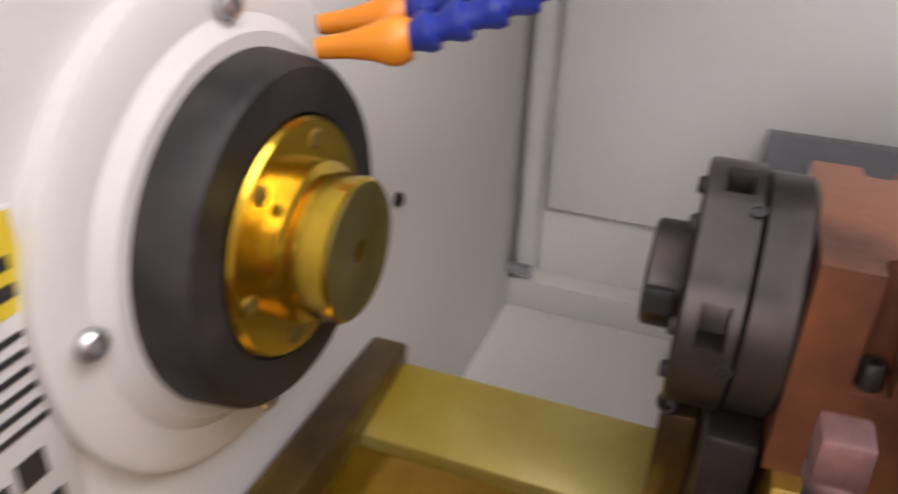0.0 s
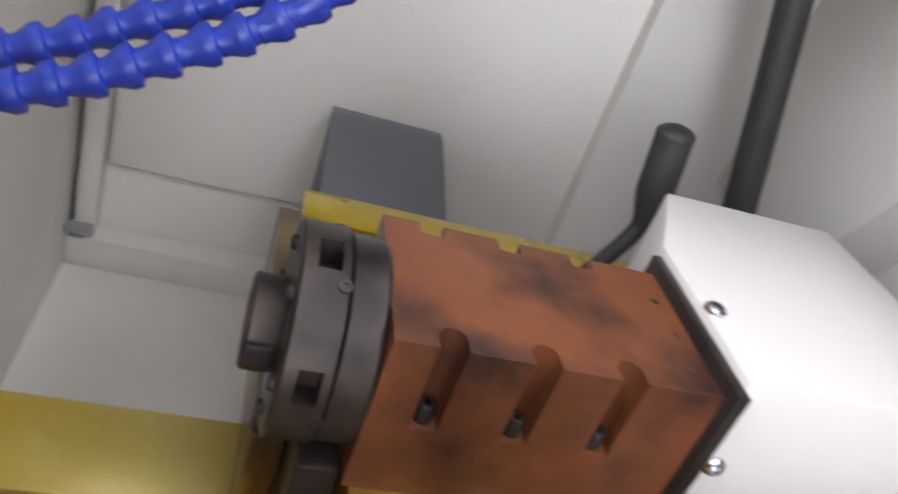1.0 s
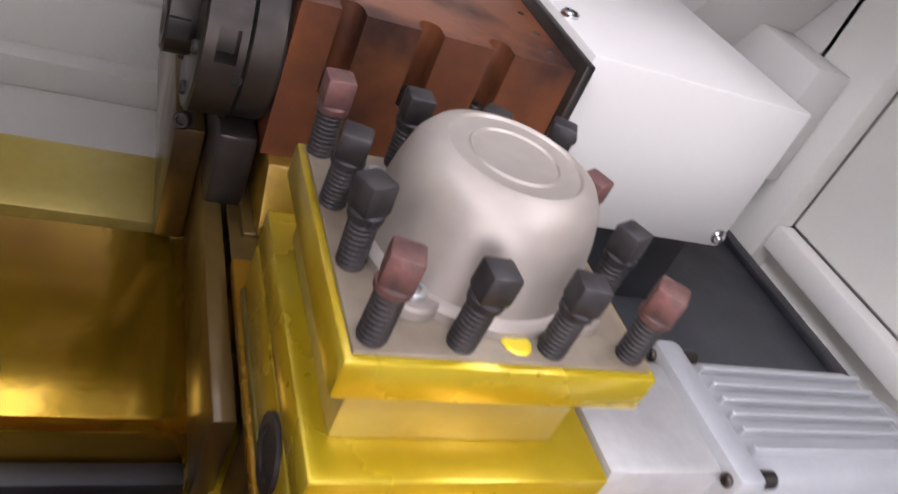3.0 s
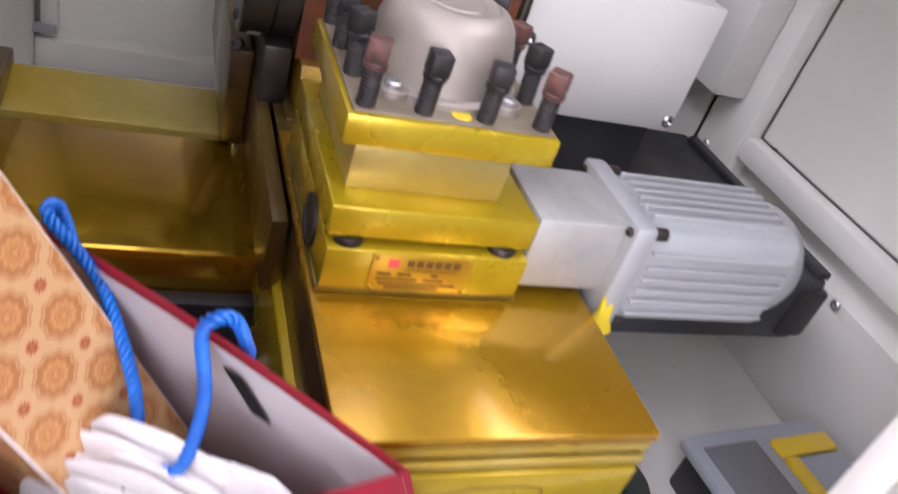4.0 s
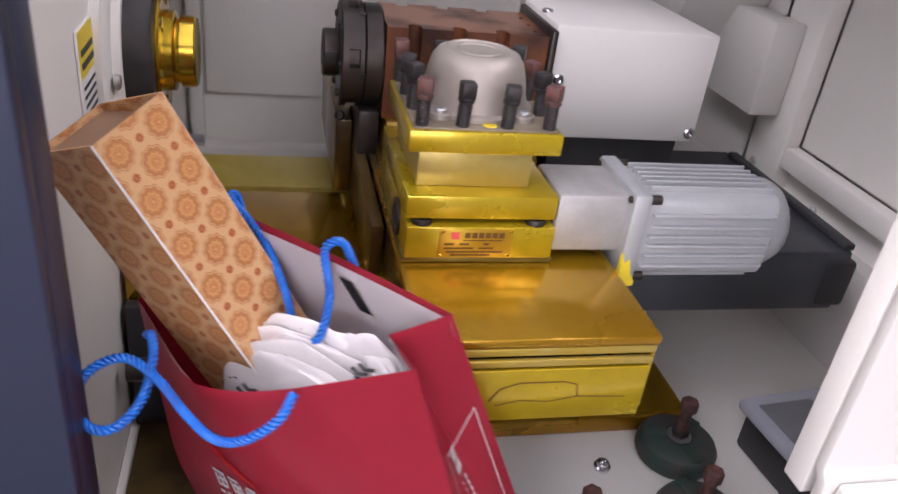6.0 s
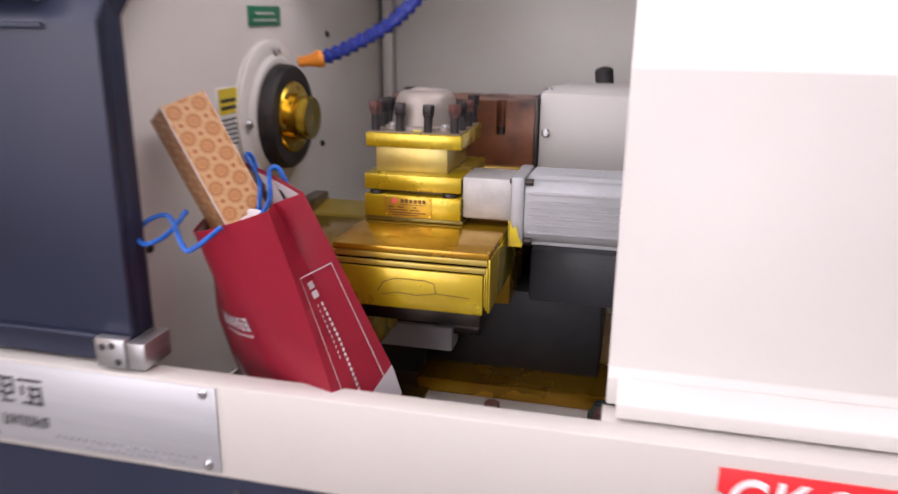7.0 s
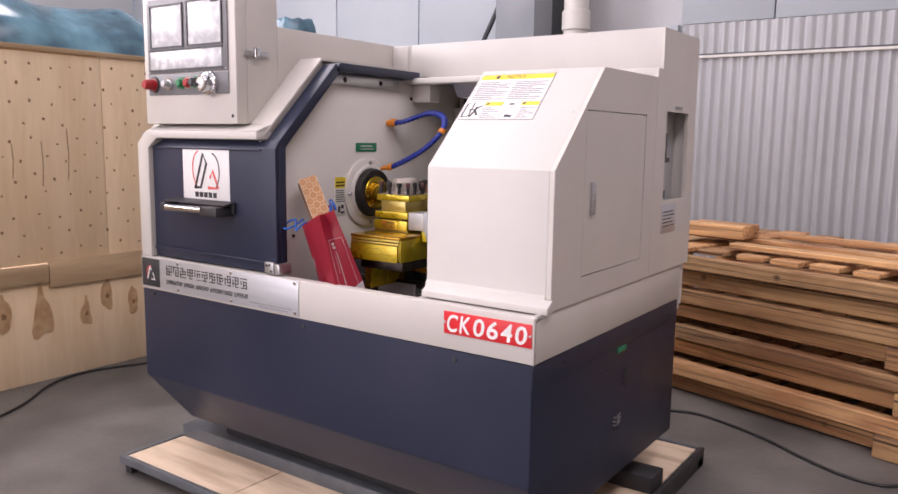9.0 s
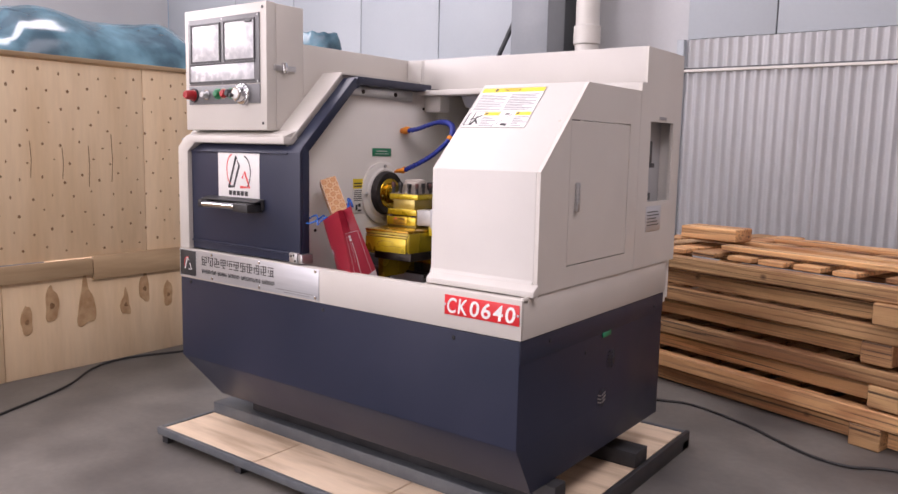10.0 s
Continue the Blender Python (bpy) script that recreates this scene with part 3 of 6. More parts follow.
for a, b in zip(px, px[1:]):
    part("wall_panel", box(a + 0.004, b - 0.004, Y1 + 0.005, Y1 + 0.058, 0, ZT, 0.004), WALLPANEL, wall_n)
px = [-0.95, -0.37, 0.55, 1.47, 2.4, 3.4]
for a, b in zip(px, px[1:]):
    part("wall_panel", box(a + 0.004, b - 0.004, Y1 + 0.01, Y1 + 0.058, 1.895, ZT, 0.004), WALLPANEL, wall_n)
part("sill_trim", box(-4.6, -2.25, Y1 - 0.05, Y1 + 0.004, 1.72, 1.87, 0.003), GALVA, wall_n)

col = thing("steel_column", (-2.0, Y1 - 0.2, 0), "grey painted steel column with a dark flange at the wall", "column")
bm = box(-2.18, -1.86, Y1 - 0.30, Y1 - 0.02, 0, ZT, 0.004)
part("web", bm, COLUMN, col)
part("flange", box(-1.86, -1.72, Y1 - 0.32, Y1 - 0.02, 0, ZT, 0.004), DARKCOL, col, "dark steel column flange")
part("brace", rod((-2.2, Y1 - 0.2, 2.12), (-2.75, Y1 - 0.12, 1.2), 0.018, 10), DARKCOL, col, "dark diagonal brace")
pipe = thing("drain_pipe", (-1.55, Y1 - 0.3, 0), "white plastic downpipe with a socket joint beside the column", "pipe")
part("pipe", rod((-1.55, Y1 - 0.3, 0), (-1.55, Y1 - 0.3, ZT), 0.082, 24), PIPEWHITE, pipe)
part("socket", rod((-1.55, Y1 - 0.3, 1.86), (-1.55, Y1 - 0.3, 1.99), 0.094, 24, bev=0.006), PIPEWHITE, pipe)

# ---- pallet under the machine ----
PZ = 0.058
pallet = thing("pallet", (-0.75, 0.5, 0), "low steel framed pallet with plywood deck under the lathe", "pallet")
for i in range(3):
    a = -1.50 + i * 0.515
    part("deck_board", box(a, a + 0.51, -0.085, 1.15, 0.036, PZ, 0.003), PLYDECK, pallet)
part("edge_rail", box(-1.52, 0.055, -0.105, -0.087, 0.034, PZ + 0.004, 0.003), STEELFRAME, pallet)
part("edge_rail", box(-1.52, 0.055, 1.152, 1.17, 0.034, PZ + 0.004, 0.003), STEELFRAME, pallet)
part("edge_rail", box(-1.52, -1.502, -0.087, 1.152, 0.034, PZ + 0.004, 0.003), STEELFRAME, pallet)
part("edge_rail", box(0.047, 0.065, -0.105, 1.17, 0.0, PZ + 0.006, 0.003), BLACKSTEEL, pallet)
for x in (-1.51, -1.08, -0.62, -0.18, 0.03):
    for y in (-0.09, 0.5, 1.1):
        part("foot", box(x, x + 0.035, y, y + 0.06, 0.0, 0.036, 0.002), BLACKSTEEL, pallet)
for y, nm in ((0.235, "front"), (0.70, "rear")):
    beam = thing("steel_beam", (-0.7, y, PZ), "grey painted steel channel beam bearing the lathe", "beam", "beams under the lathe")
    prof = [(y, PZ), (y + 0.10, PZ), (y + 0.10, 0.112), (y, 0.112)] if nm == "rear" else [(y - 0.1, PZ), (y, PZ), (y, 0.104), (y - 0.1, 0.104)]
    part("channel", prism(prof, "x", -1.50 if nm == "front" else -1.36, 0.046, 0.004), STEELFRAME if nm == "front" else BLACKSTEEL, beam)
    # added black blocks carry the cabinet and stand in for the shaded gap
    if nm == "rear":
        part("bearer", box(-1.30, -0.10, y + 0.01, y + 0.09, 0.1125, 0.1725, 0.003), BLACKSTEEL, beam, "added black block standing in for the shaded gap under the lathe")
    if nm == "front":
        part("bearer", box(-1.30, 0.03, y - 0.065, y - 0.002, 0.1035, 0.1725, 0.003), BLACKSTEEL, beam, "added black block standing in for the shaded gap under the lathe")

# ---- lathe cabinet ----
lathe = thing("lathe_cabinet", (-0.75, 0.5, 0.17), "cream and navy sheet metal lathe cabinet on a pallet", "lathe")
ZS, ZB = 0.625, 0.737
# lower navy body with the chamfer along the front foot and at the left foot
bm = bmesh.new()
lo, hi = 0.175, ZS


def cab_ring(z, x0, y0):
    return [bm.verts.new(p) for p in ((x0, y0, z), (0, y0, z), (0, 0.98, z), (x0, 0.98, z))]


r0, r1, r2 = cab_ring(lo, -1.375, 0.085), cab_ring(0.325, -1.5, 0.0), cab_ring(hi, -1.5, 0.0)
for a, b in ((r0, r1), (r1, r2)):
    for i in range(4):
        bm.faces.new((a[i], a[(i + 1) % 4], b[(i + 1) % 4], b[i]))
r3 = [bm.verts.new(p) for p in ((-1.494, 0.008, hi), (-0.008, 0.008, hi), (-0.008, 0.974, hi), (-1.494, 0.974, hi))]
r4 = [bm.verts.new((p.co.x, p.co.y, 0.575)) for p in r3]
for a, b in ((r2, r3), (r3, r4)):
    for i in range(4):
        bm.faces.new((a[i], a[(i + 1) % 4], b[(i + 1) % 4], b[i]))
for vt in r2[2:] + r3[2:]:
    vt.co.z = 0.582
bm.faces.new(r0)
bm.faces.new(r4)
bmesh.ops.bevel(bm, geom=[e for e in bm.edges if e.verts[0].co.z < 0.5 or e.verts[1].co.z < 0.5 and min(v.co.z for v in e.verts) < 0.57], offset=0.004, segments=2, affect="EDGES", profile=0.5)
base = part("base_body", bm, NAVY, lathe, "navy blue lower body")
for x, z in ((-1.435, ZS - 0.012), (-0.735, ZS - 0.018), (-0.215, ZS - 0.022)):
    screw_head((x, -0.001, z), (0, -1, 0), 0.006, 0.003, base, BLACKINK)
for x, z in ((0.16, 0.60), (0.90, 0.585), (0.38, 0.52)):
    screw_head((0.0008, x, z), (1, 0, 0), 0.005, 0.003, base, BLACKINK)
part("end_skirt", box(-0.010, 0.0008, 0.002, 0.979, 0.560, ZS, 0.0003), NAVY, lathe, "navy upper edge of the end panel")
part("green_tag", box(0.0009, 0.004, 0.49, 0.55, 0.546, 0.562, 0.001), GREENLBL, base)
for cy, cz in ((0.565, 0.462), (0.505, 0.345)):
    vent = part("vent", turned([(0, 0.034), (0.0012, 0.034), (0.0012, 0)], (-0.0005, cy, cz), (1, 0, 0), 28), NAVY, base, "round louvred vent")
    for k in range(5):
        for e in (-1, 1):
            half, z = (0.018, 0.025, 0.028, 0.025, 0.018)[k], cz + (k - 2) * 0.0115
            # bright steel on the lower vent's middle louvres paints their glints
            part("louvre", prism([(cy + e * 0.004, z - 0.003), (cy + e * half, z + 0.004), (cy + e * half, z + 0.008), (cy + e * 0.004, z + 0.001)], "x", 0.0008, 0.0032), STEEL if cz < 0.4 and k in (1, 2, 3) else BLACKINK, vent)

# cream front band, its return at the right end, and the rim
bm = prism([(-0.002, ZS + 0.002), (-0.002, ZB), (0.030, ZB), (0.030, ZB - 0.012), (0.006, ZB - 0.012), (0.006, ZS + 0.002)], "x", -1.5, 0.004, 0.0025)
band = part("front_band", bm, CREAM, lathe, "cream front band")
part("rim_shelf", box(-0.355, 0.003, 0.0305, 0.0645, ZB - 0.010, ZB - 0.001, 0.001), CREAM, lathe)
part("side_band", box(-0.006, 0.004, 0.007, 0.985, ZS + 0.002, 0.742, 0.002), CREAM, lathe, "cream side band")
part("side_band", box(-1.5, -1.49, 0.007, 0.985, ZS + 0.002, 0.742, 0.002), CREAM, lathe)

# tray, back wall, inner walls
part("tray", box(-0.9, -0.007, 0.007, 1.018, 0.585, 0.600), INNER_LIT, lathe, "cream oil tray floor")
part("headstock_wall", prism([(0.072, 0.60), (0.072, 1.125), (0.284, 1.335), (1.02, 1.335), (1.02, 0.60)], "x", -0.925, -0.90, 0.002), INNER_LIT, lathe, "cream headstock wall")
part("back_wall", box(-0.9, -0.007, 1.02, 1.038, 0.60, 1.345), INNER_LIT, lathe, "cream back wall")
part("back_ledge", box(-0.9, -0.007, 0.985, 1.02, 0.60, 0.640, 0.003), INNER_LIT, lathe)
part("wall_post", box(-0.893, -0.872, 0.99, 1.02, 0.64, 1.345, 0.002), INNER_LIT, lathe)
part("wall_panel", box(-0.868, -0.20, 1.010, 1.020, 0.728, 1.20, 0.003), INNER_LIT, lathe)
part("corner_bracket", box(-0.9, -0.872, 0.975, 0.985, 0.652, 0.662), GREYINK, lathe)
part("rear_rail", box(-0.898, -0.36, 0.96, 1.02, 1.205, 1.255, 0.003), INNER_LIT, lathe, "cream folded rail on the back wall")
for x in (-0.80, -0.60, -0.42):
    screw_head((x, 0.96, 1.23), (0, -1, 0), 0.006, 0.004, lathe, STEEL)

# left hood with its frame round the sliding door
hood_prof = [(0.060, 0.60), (0.060, 1.140), (0.020, 1.140), (0.020, 1.128), (0.262, 1.370), (1.038, 1.370), (1.038, 0.60)]
hood = part("hood", prism(hood_prof, "x", -1.5, -0.926, 0.003), CREAM, lathe, "cream headstock hood")
part("hood_top", prism([(0.169, 1.286), (0.169, 1.470), (1.038, 1.470), (1.038, 1.3705), (0.264, 1.3705)], "x", -1.5, -1.008, 0.003), CREAM, hood, "cream raised hood top")
frame_line = [(-1.497, 0.738), (-1.497, 1.112), (-1.448, 1.152), (-0.916, 1.152), (-0.916, 1.128), (-1.395, 1.128), (-1.440, 1.095), (-1.440, 0.738)]
part("door_frame", prism(frame_line, "y", -0.002, 0.058, 0.003), CREAM, hood, "cream chamfered door frame")
part("ledge", prism([(-0.001, 1.1525), (0.056, 1.1735), (0.060, 1.1525)], "x", -1.446, -0.917, 0.001), CREAM, hood)
part("slope_strip", sheet([(0.690, 1.372), (0.266, 1.372), (0.034, 1.140)], "x", -1.008, -0.914, -0.009, bev=0.001), CREAM, hood, "cream strip along the hood slope")

# top box along the back
topbox = part("top_box", box(-0.925, 0.0, 0.7262, 1.038, 1.3455, 1.467, 0.002), WHITE, lathe, "white top box along the back")
part("box_end", box(-1.0075, -0.9255, 0.7262, 1.038, 1.3722, 1.467, 0.001), WHITE, topbox)
part("joint_strip", box(-0.352, 0.0075, 0.690, 0.7258, 1.3225, 1.350, 0.001), WHITE, topbox)
part("seam_plate", box(-1.0075, -0.935, 0.7225, 0.726, 1.350, 1.462, 0.001), WHITE, topbox)
part("front_lip", box(-0.93, -0.30, 0.655, 0.725, 1.325, 1.345, 0.003), INNER_LIT, topbox)
lamp = thing("work_lamp", (-0.62, 0.80, 1.32), "grey work lamp housing under the top box", "lamp")
part("housing", prism([(0.74, 1.344), (0.90, 1.344), (0.86, 1.285), (0.78, 1.285)], "x", -0.76, -0.40, 0.004), GREYPL, lamp)
part("diffuser", box(-0.74, -0.42, 0.785, 0.855, 1.281, 1.2845, 0.001), LABELWHITE, lamp)
part("lamp_bracket", box(-0.90, -0.82, 0.70, 0.76, 1.265, 1.325, 0.004), INNER_LIT, topbox)

# right end tower behind the guard
tower = part("end_tower", box(-0.35, -0.008, 0.985, 1.036, 0.60, 1.344, 0.002), WHITE, lathe)
bm = bmesh.new()
WY0, WY1, WZ0, WZ1 = 0.772, 0.967, 0.960, 1.228
DY0, DY1, DZ0, DZ1 = 0.222, 0.611, 0.802, 1.213
XA, XB = -0.004, 0.008
box(XA, XB, 0.686, WY0, 0.742, 1.344, bm=bm)
box(XA, XB, WY1, 1.038, 0.742, 1.344, bm=bm)
box(XA, XB, WY0, WY1, 0.742, WZ0, bm=bm)
box(XA, XB, WY0, WY1, WZ1, 1.344, bm=bm)
box(0.0005, XB, 0.724, 1.038, 1.344, 1.4665, bm=bm)
bmesh.ops.remove_doubles(bm, verts=bm.verts, dist=1e-5)
part("end_panel", bm, CREAM, lathe, "cream end panel with a service opening", smooth=0)
part("service_box", box(-0.0455, -0.040, WY0 - 0.01, WY1 + 0.01, WZ0 - 0.01, WZ1 + 0.01), GALVA, lathe)
part("switch", box(-0.039, -0.006, 0.795, 0.83, 1.09, 1.165, 0.004), BLACKPL, lathe, "black switch in the service opening")
part("switch", box(-0.039, -0.004, 0.79, 0.85, 1.075, 1.09, 0.003), BLACKPL, lathe)
part("terminal", box(-0.039, -0.006, 0.78, 0.83, 0.965, 0.99, 0.003), BLACKPL, lathe)
tagp = part("rating_plate", box(0.0075, 0.0098, 0.765, 0.892, 0.862, 0.946, 0.0005), NICKEL, lathe, "small grey rating plate")
flat(tagp, "print", BLACKINK, (0.0098, 0.775, 0.870), (0, 1, 0), (0, 0, 1), [(0, 0.01 + 0.011 * k, 0.10 - 0.012 * (k % 3), 0.0135 + 0.011 * k) for k in range(5)], 0.0004)
part("tag_plate", box(0.0075, 0.0098, 0.84, 0.90, 1.236, 1.246, 0.0005), GREYINK, lathe)

# guard over the tailstock end
guard = thing("tailstock_guard", (-0.17, 0.3, 0.74), "white folded sheet guard over the tailstock end with an access door", "guard")
GX0, GX1 = -0.352, 0.008
line = [(0.722, 1.325), (0.318, 1.322), (0.065, 1.069), (0.065, 0.778), (0.058, 0.770), (0.058, 0.740)]
part("shell", sheet(line, "x", GX0, GX1 - 0.013, 0.010, bev=0.002), WHITE, guard, "white folded front and slope")
bm = bmesh.new()
prism([(0.065, 0.742), (DY0, 0.742), (DY0, 1.226), (0.065, 1.069)], "x", GX1 - 0.0125, GX1, bm=bm)
prism([(DY0, 0.742), (0.684, 0.742), (0.684, DZ0), (DY0, DZ0)], "x", GX1 - 0.0125, GX1, bm=bm)
prism([(DY1, DZ0), (0.684, DZ0), (0.684, 1.322), (DY1, 1.322)], "x", GX1 - 0.0125, GX1, bm=bm)
prism([(0.317, DZ1), (DY1, DZ1), (DY1, 1.3215), (0.317, 1.321)], "x", GX1 - 0.0125, GX1, bm=bm)
prism([(DY0, 1.226), (DY0, DZ1), (0.317, DZ1), (0.317, 1.321)], "x", GX1 - 0.0125, GX1, bm=bm)
part("end_sheet", bm, CREAM, guard, "cream end sheet", smooth=0)
door = part("access_door", prism([(DY0 + 0.003, DZ0 + 0.003), (DY1 - 0.003, DZ0 + 0.003), (DY1 - 0.003, DZ1 - 0.003), (DY0 + 0.003, DZ1 - 0.003)], "x", GX1 - 0.010, GX1 - 0.0008), CREAM, guard, "cream flush access door", smooth=0)
part("pull", box(GX1 - 0.002, GX1 + 0.012, 0.258, 0.270, 0.955, 1.038, 0.004), STEEL, door, "narrow steel pull")
part("foot_lip", prism([(0.030, 0.740), (0.030, 0.756), (0.056, 0.772), (0.058, 0.740)], "x", GX0 + 0.01, 0.018, 0.002), WHITE, guard)
part("inner_flange", box(GX0, GX0 + 0.022, 0.076, 0.10, 0.742, 1.062, 0.002), INNER_LIT, guard)
# inner face of the end wall: frame, recess and the window-like panel
part("inner_sheet", box(-0.024, -0.0165, 0.10, 0.98, 0.742, 0.802), INNER_LIT, guard)
part("inner_rail", box(-0.05, -0.024, 0.62, 0.71, 0.742, 1.31, 0.003), INNER_LIT, guard)
part("rail_backing", box(-0.046, -0.0165, 0.7105, 0.984, 0.742, 0.86, 0.001), INNER_LIT, guard)
part("inner_rail", box(-0.0485, -0.024, 0.16, 0.6195, 0.790, 0.8215, 0.004), INNER_LIT, guard)
part("inner_rail", box(-0.05, -0.024, 0.16, 0.20, 0.822, 1.15, 0.003), INNER_LIT, guard)
part("inner_panel", box(-0.022, -0.0165, 0.20, 0.62, 0.822, 1.21, 0.001), INNER_LIT, guard)
part("floor_angle", box(-0.05, -0.0165, 0.10, 0.98, 0.60, 0.742, 0.002), WHITE, guard)
for y, z in ((0.676, 0.776), (0.377, 0.752), (0.52, 0.77)):
    screw_head((-0.05, y, z), (-1, 0, 0), 0.006, 0.004, guard, STEEL)

# hazard notice on the slope
sl = Vector((0, 0.253, 0.253)).normalized()
o = Vector((-0.363, 0.184, 1.1882)) + Vector((0, -sl.z, sl.y)) * 0.0006
notice = flat(guard, "notice_label", LABELWHITE, o + Vector((0.02, 0, 0)), (1, 0, 0), sl, [(0.0, 0.0, 0.222, 0.172)], 0.0008, "white and yellow safety notice")
o2 = o + Vector((0.02, 0, 0)) + Vector((0, -sl.z, sl.y)) * 0.0009
flat(notice, "yellow_header", LABELYEL, o2, (1, 0, 0), sl, [(0.002, 0.152, 0.220, 0.170)], 0.0005)
flat(notice, "yellow_header", LABELYEL, o2, (1, 0, 0), sl, [(0.060, 0.050, 0.114, 0.064)], 0.0005)
flat(notice, "yellow_header", LABELYEL, o2, (1, 0, 0), sl, [(0.168, 0.050, 0.219, 0.064)], 0.0005)
rows = [(0.006 + 0.108 * c, 0.074 + 0.0072 * k, 0.006 + 0.108 * c + (0.098, 0.090, 0.099, 0.062)[(k * 3 + c) % 4], 0.0775 + 0.0072 * k) for c in range(2) for k in range(10)]
rows += [(0.061 + 0.108 * c, 0.006 + 0.007 * k, 0.110 + 0.108 * c - 0.012 * ((k + c) % 3), 0.0092 + 0.007 * k) for c in range(2) for k in range(6)]
rows += [(0.0, 0.0, 0.222, 0.001), (0.0, 0.171, 0.222, 0.172), (0.0, 0.001, 0.001, 0.171), (0.221, 0.001, 0.222, 0.171), (0.001, 0.067, 0.221, 0.068), (0.110, 0.001, 0.111, 0.067), (0.058, 0.001, 0.059, 0.067)]
flat(notice, "print", GREYINK, o2, (1, 0, 0), sl, rows, 0.0005)
for wid, pts in ((0.004, [(0.006, 0.008), (0.006, 0.058), (0.026, 0.062), (0.026, 0.010), (0.006, 0.008)]), (0.007, [(0.030, 0.008), (0.038, 0.030), (0.040, 0.046)]), (0.005, [(0.020, 0.034), (0.036, 0.036), (0.054, 0.050)]), (0.006, [(0.040, 0.030), (0.052, 0.014)]),
                 (0.0015, [(0.114, 0.006), (0.164, 0.062)]), (0.009, [(0.136, 0.012), (0.158, 0.010)]), (0.006, [(0.134, 0.054), (0.148, 0.056)]), (0.010, [(0.050, 0.156), (0.056, 0.166)]), (0.007, [(0.065, 0.054), (0.071, 0.060)]), (0.007, [(0.173, 0.054), (0.179, 0.060)])):
    stroke(notice, "pictogram", BLACKINK, o2, (1, 0, 0), sl, [(wid, pts)], 0.0010)
lettering(notice, "NOTICE", BLACKINK, o2 + Vector((0.082, 0, 0)) + sl * 0.1555, (1, 0, 0), sl, 0.011)

# plates on the front band
def name_plate():
    o = (-1.497, -0.0022, 0.634)
    p = part("name_plate", box(-1.497, -0.751, -0.0045, -0.0022, 0.634, 0.7345, 0.0006), NICKEL, band, "brushed metal company plate with dark lettering bars")
    y = -0.0045
    part("dark_square", box(-1.492, -1.398, y - 0.0012, y, 0.638, 0.731, 0.0004), BLACKINK, p)
    ou = (-1.445, y - 0.0012, 0.684)
    stroke(p, "emblem", REDINK, ou, (1, 0, 0), (0, 0, 1), [(0.004, [(-0.020 * math.cos(a), 0.022 * math.sin(a)) for a in [0.3 * k - 0.6 for k in range(9)]])], 0.0008)
    stroke(p, "emblem", WHITEINK, ou, (1, 0, 0), (0, 0, 1), [(0.006, [(-0.018, -0.022), (-0.002, 0.022), (0.006, 0.010)]), (0.005, [(0.004, -0.022), (0.022, -0.022), (0.012, 0.0)])], 0.0008)
    rnd = random.Random(3)
    for k in range(11):
        a, b, w, h = 0.134 + 0.0365 * k, 0.050, 0.031, 0.034
        rects = [(a + w * q, b + h * (0.08 if rnd.random() < 0.5 else 0.35), a + w * q + 0.0036, b + h * (0.98 if rnd.random() < 0.6 else 0.7)) for q in (0.08, 0.46, 0.84)]
        rects += [(a + w * rnd.choice((0, 0.1, 0.4)), b + h * q, a + w * rnd.choice((0.6, 0.9, 1)), b + h * q + 0.0032) for q in (0.02, 0.30, 0.58, 0.86)]
        flat(p, "lettering_bar", BLACKINK, (-1.497, y, 0.634), (1, 0, 0), (0, 0, 1), rects, 0.0008)
    u = 0.136
    for n in (8, 5, 6, 10, 6):
        flat(p, "lettering_bar", BLACKINK, (-1.497, y, 0.634), (1, 0, 0), (0, 0, 1), [(u + 0.0105 * i + d, 0.022 + e, u + 0.0105 * i + d + f, 0.022 + e + g) for i in range(n) for d, e, f, g in ((0, 0, 0.0022, 0.014), (0.0055, 0.002 * (i % 2), 0.0020, 0.012), (0.0022, (0.0, 0.006, 0.0115)[i % 3], 0.0036, 0.0022))], 0.0008)
        u += 0.0105 * n + 0.008
    flat(p, "lettering_bar", GREYINK, (-1.497, y, 0.634), (1, 0, 0), (0, 0, 1), [(0.54 + 0.009 * i, 0.0135, 0.5465 + 0.009 * i, 0.0165) for i in range(20)] + [(0.58 + 0.009 * i, 0.006, 0.5865 + 0.009 * i, 0.009) for i in range(14)], 0.0006)
    for x in (-1.30, -1.04, -0.765):
        for z in (0.642, 0.727):
            screw_head((x, y, z), (0, -1, 0), 0.0055, 0.003, p, CHROME, socket=False)
    return p


name_plate()
sign = part("model_plate", box(-0.246, -0.0015, -0.0050, -0.0022, 0.667, 0.7225, 0.0005), RED, band, "red model plate with white letters")
for i, glyph in enumerate("CK0640"):
    lettering(sign, glyph, WHITEINK, (-0.2385 + 0.0385 * i, -0.0050, 0.6725), (1, 0, 0), (0.12, 0, 1), 0.0440, 0.031, bold=0.018)
for x in (-0.2435, -0.005):
    screw_head((x, -0.005, 0.695), (0, -1, 0), 0.0035, 0.002, sign, STEEL, socket=False)

# ---- sliding door ----
sdoor = thing("sliding_door", (-1.15, 0.03, 0.74), "navy folded sliding door, slid open, with a bar handle", "door")
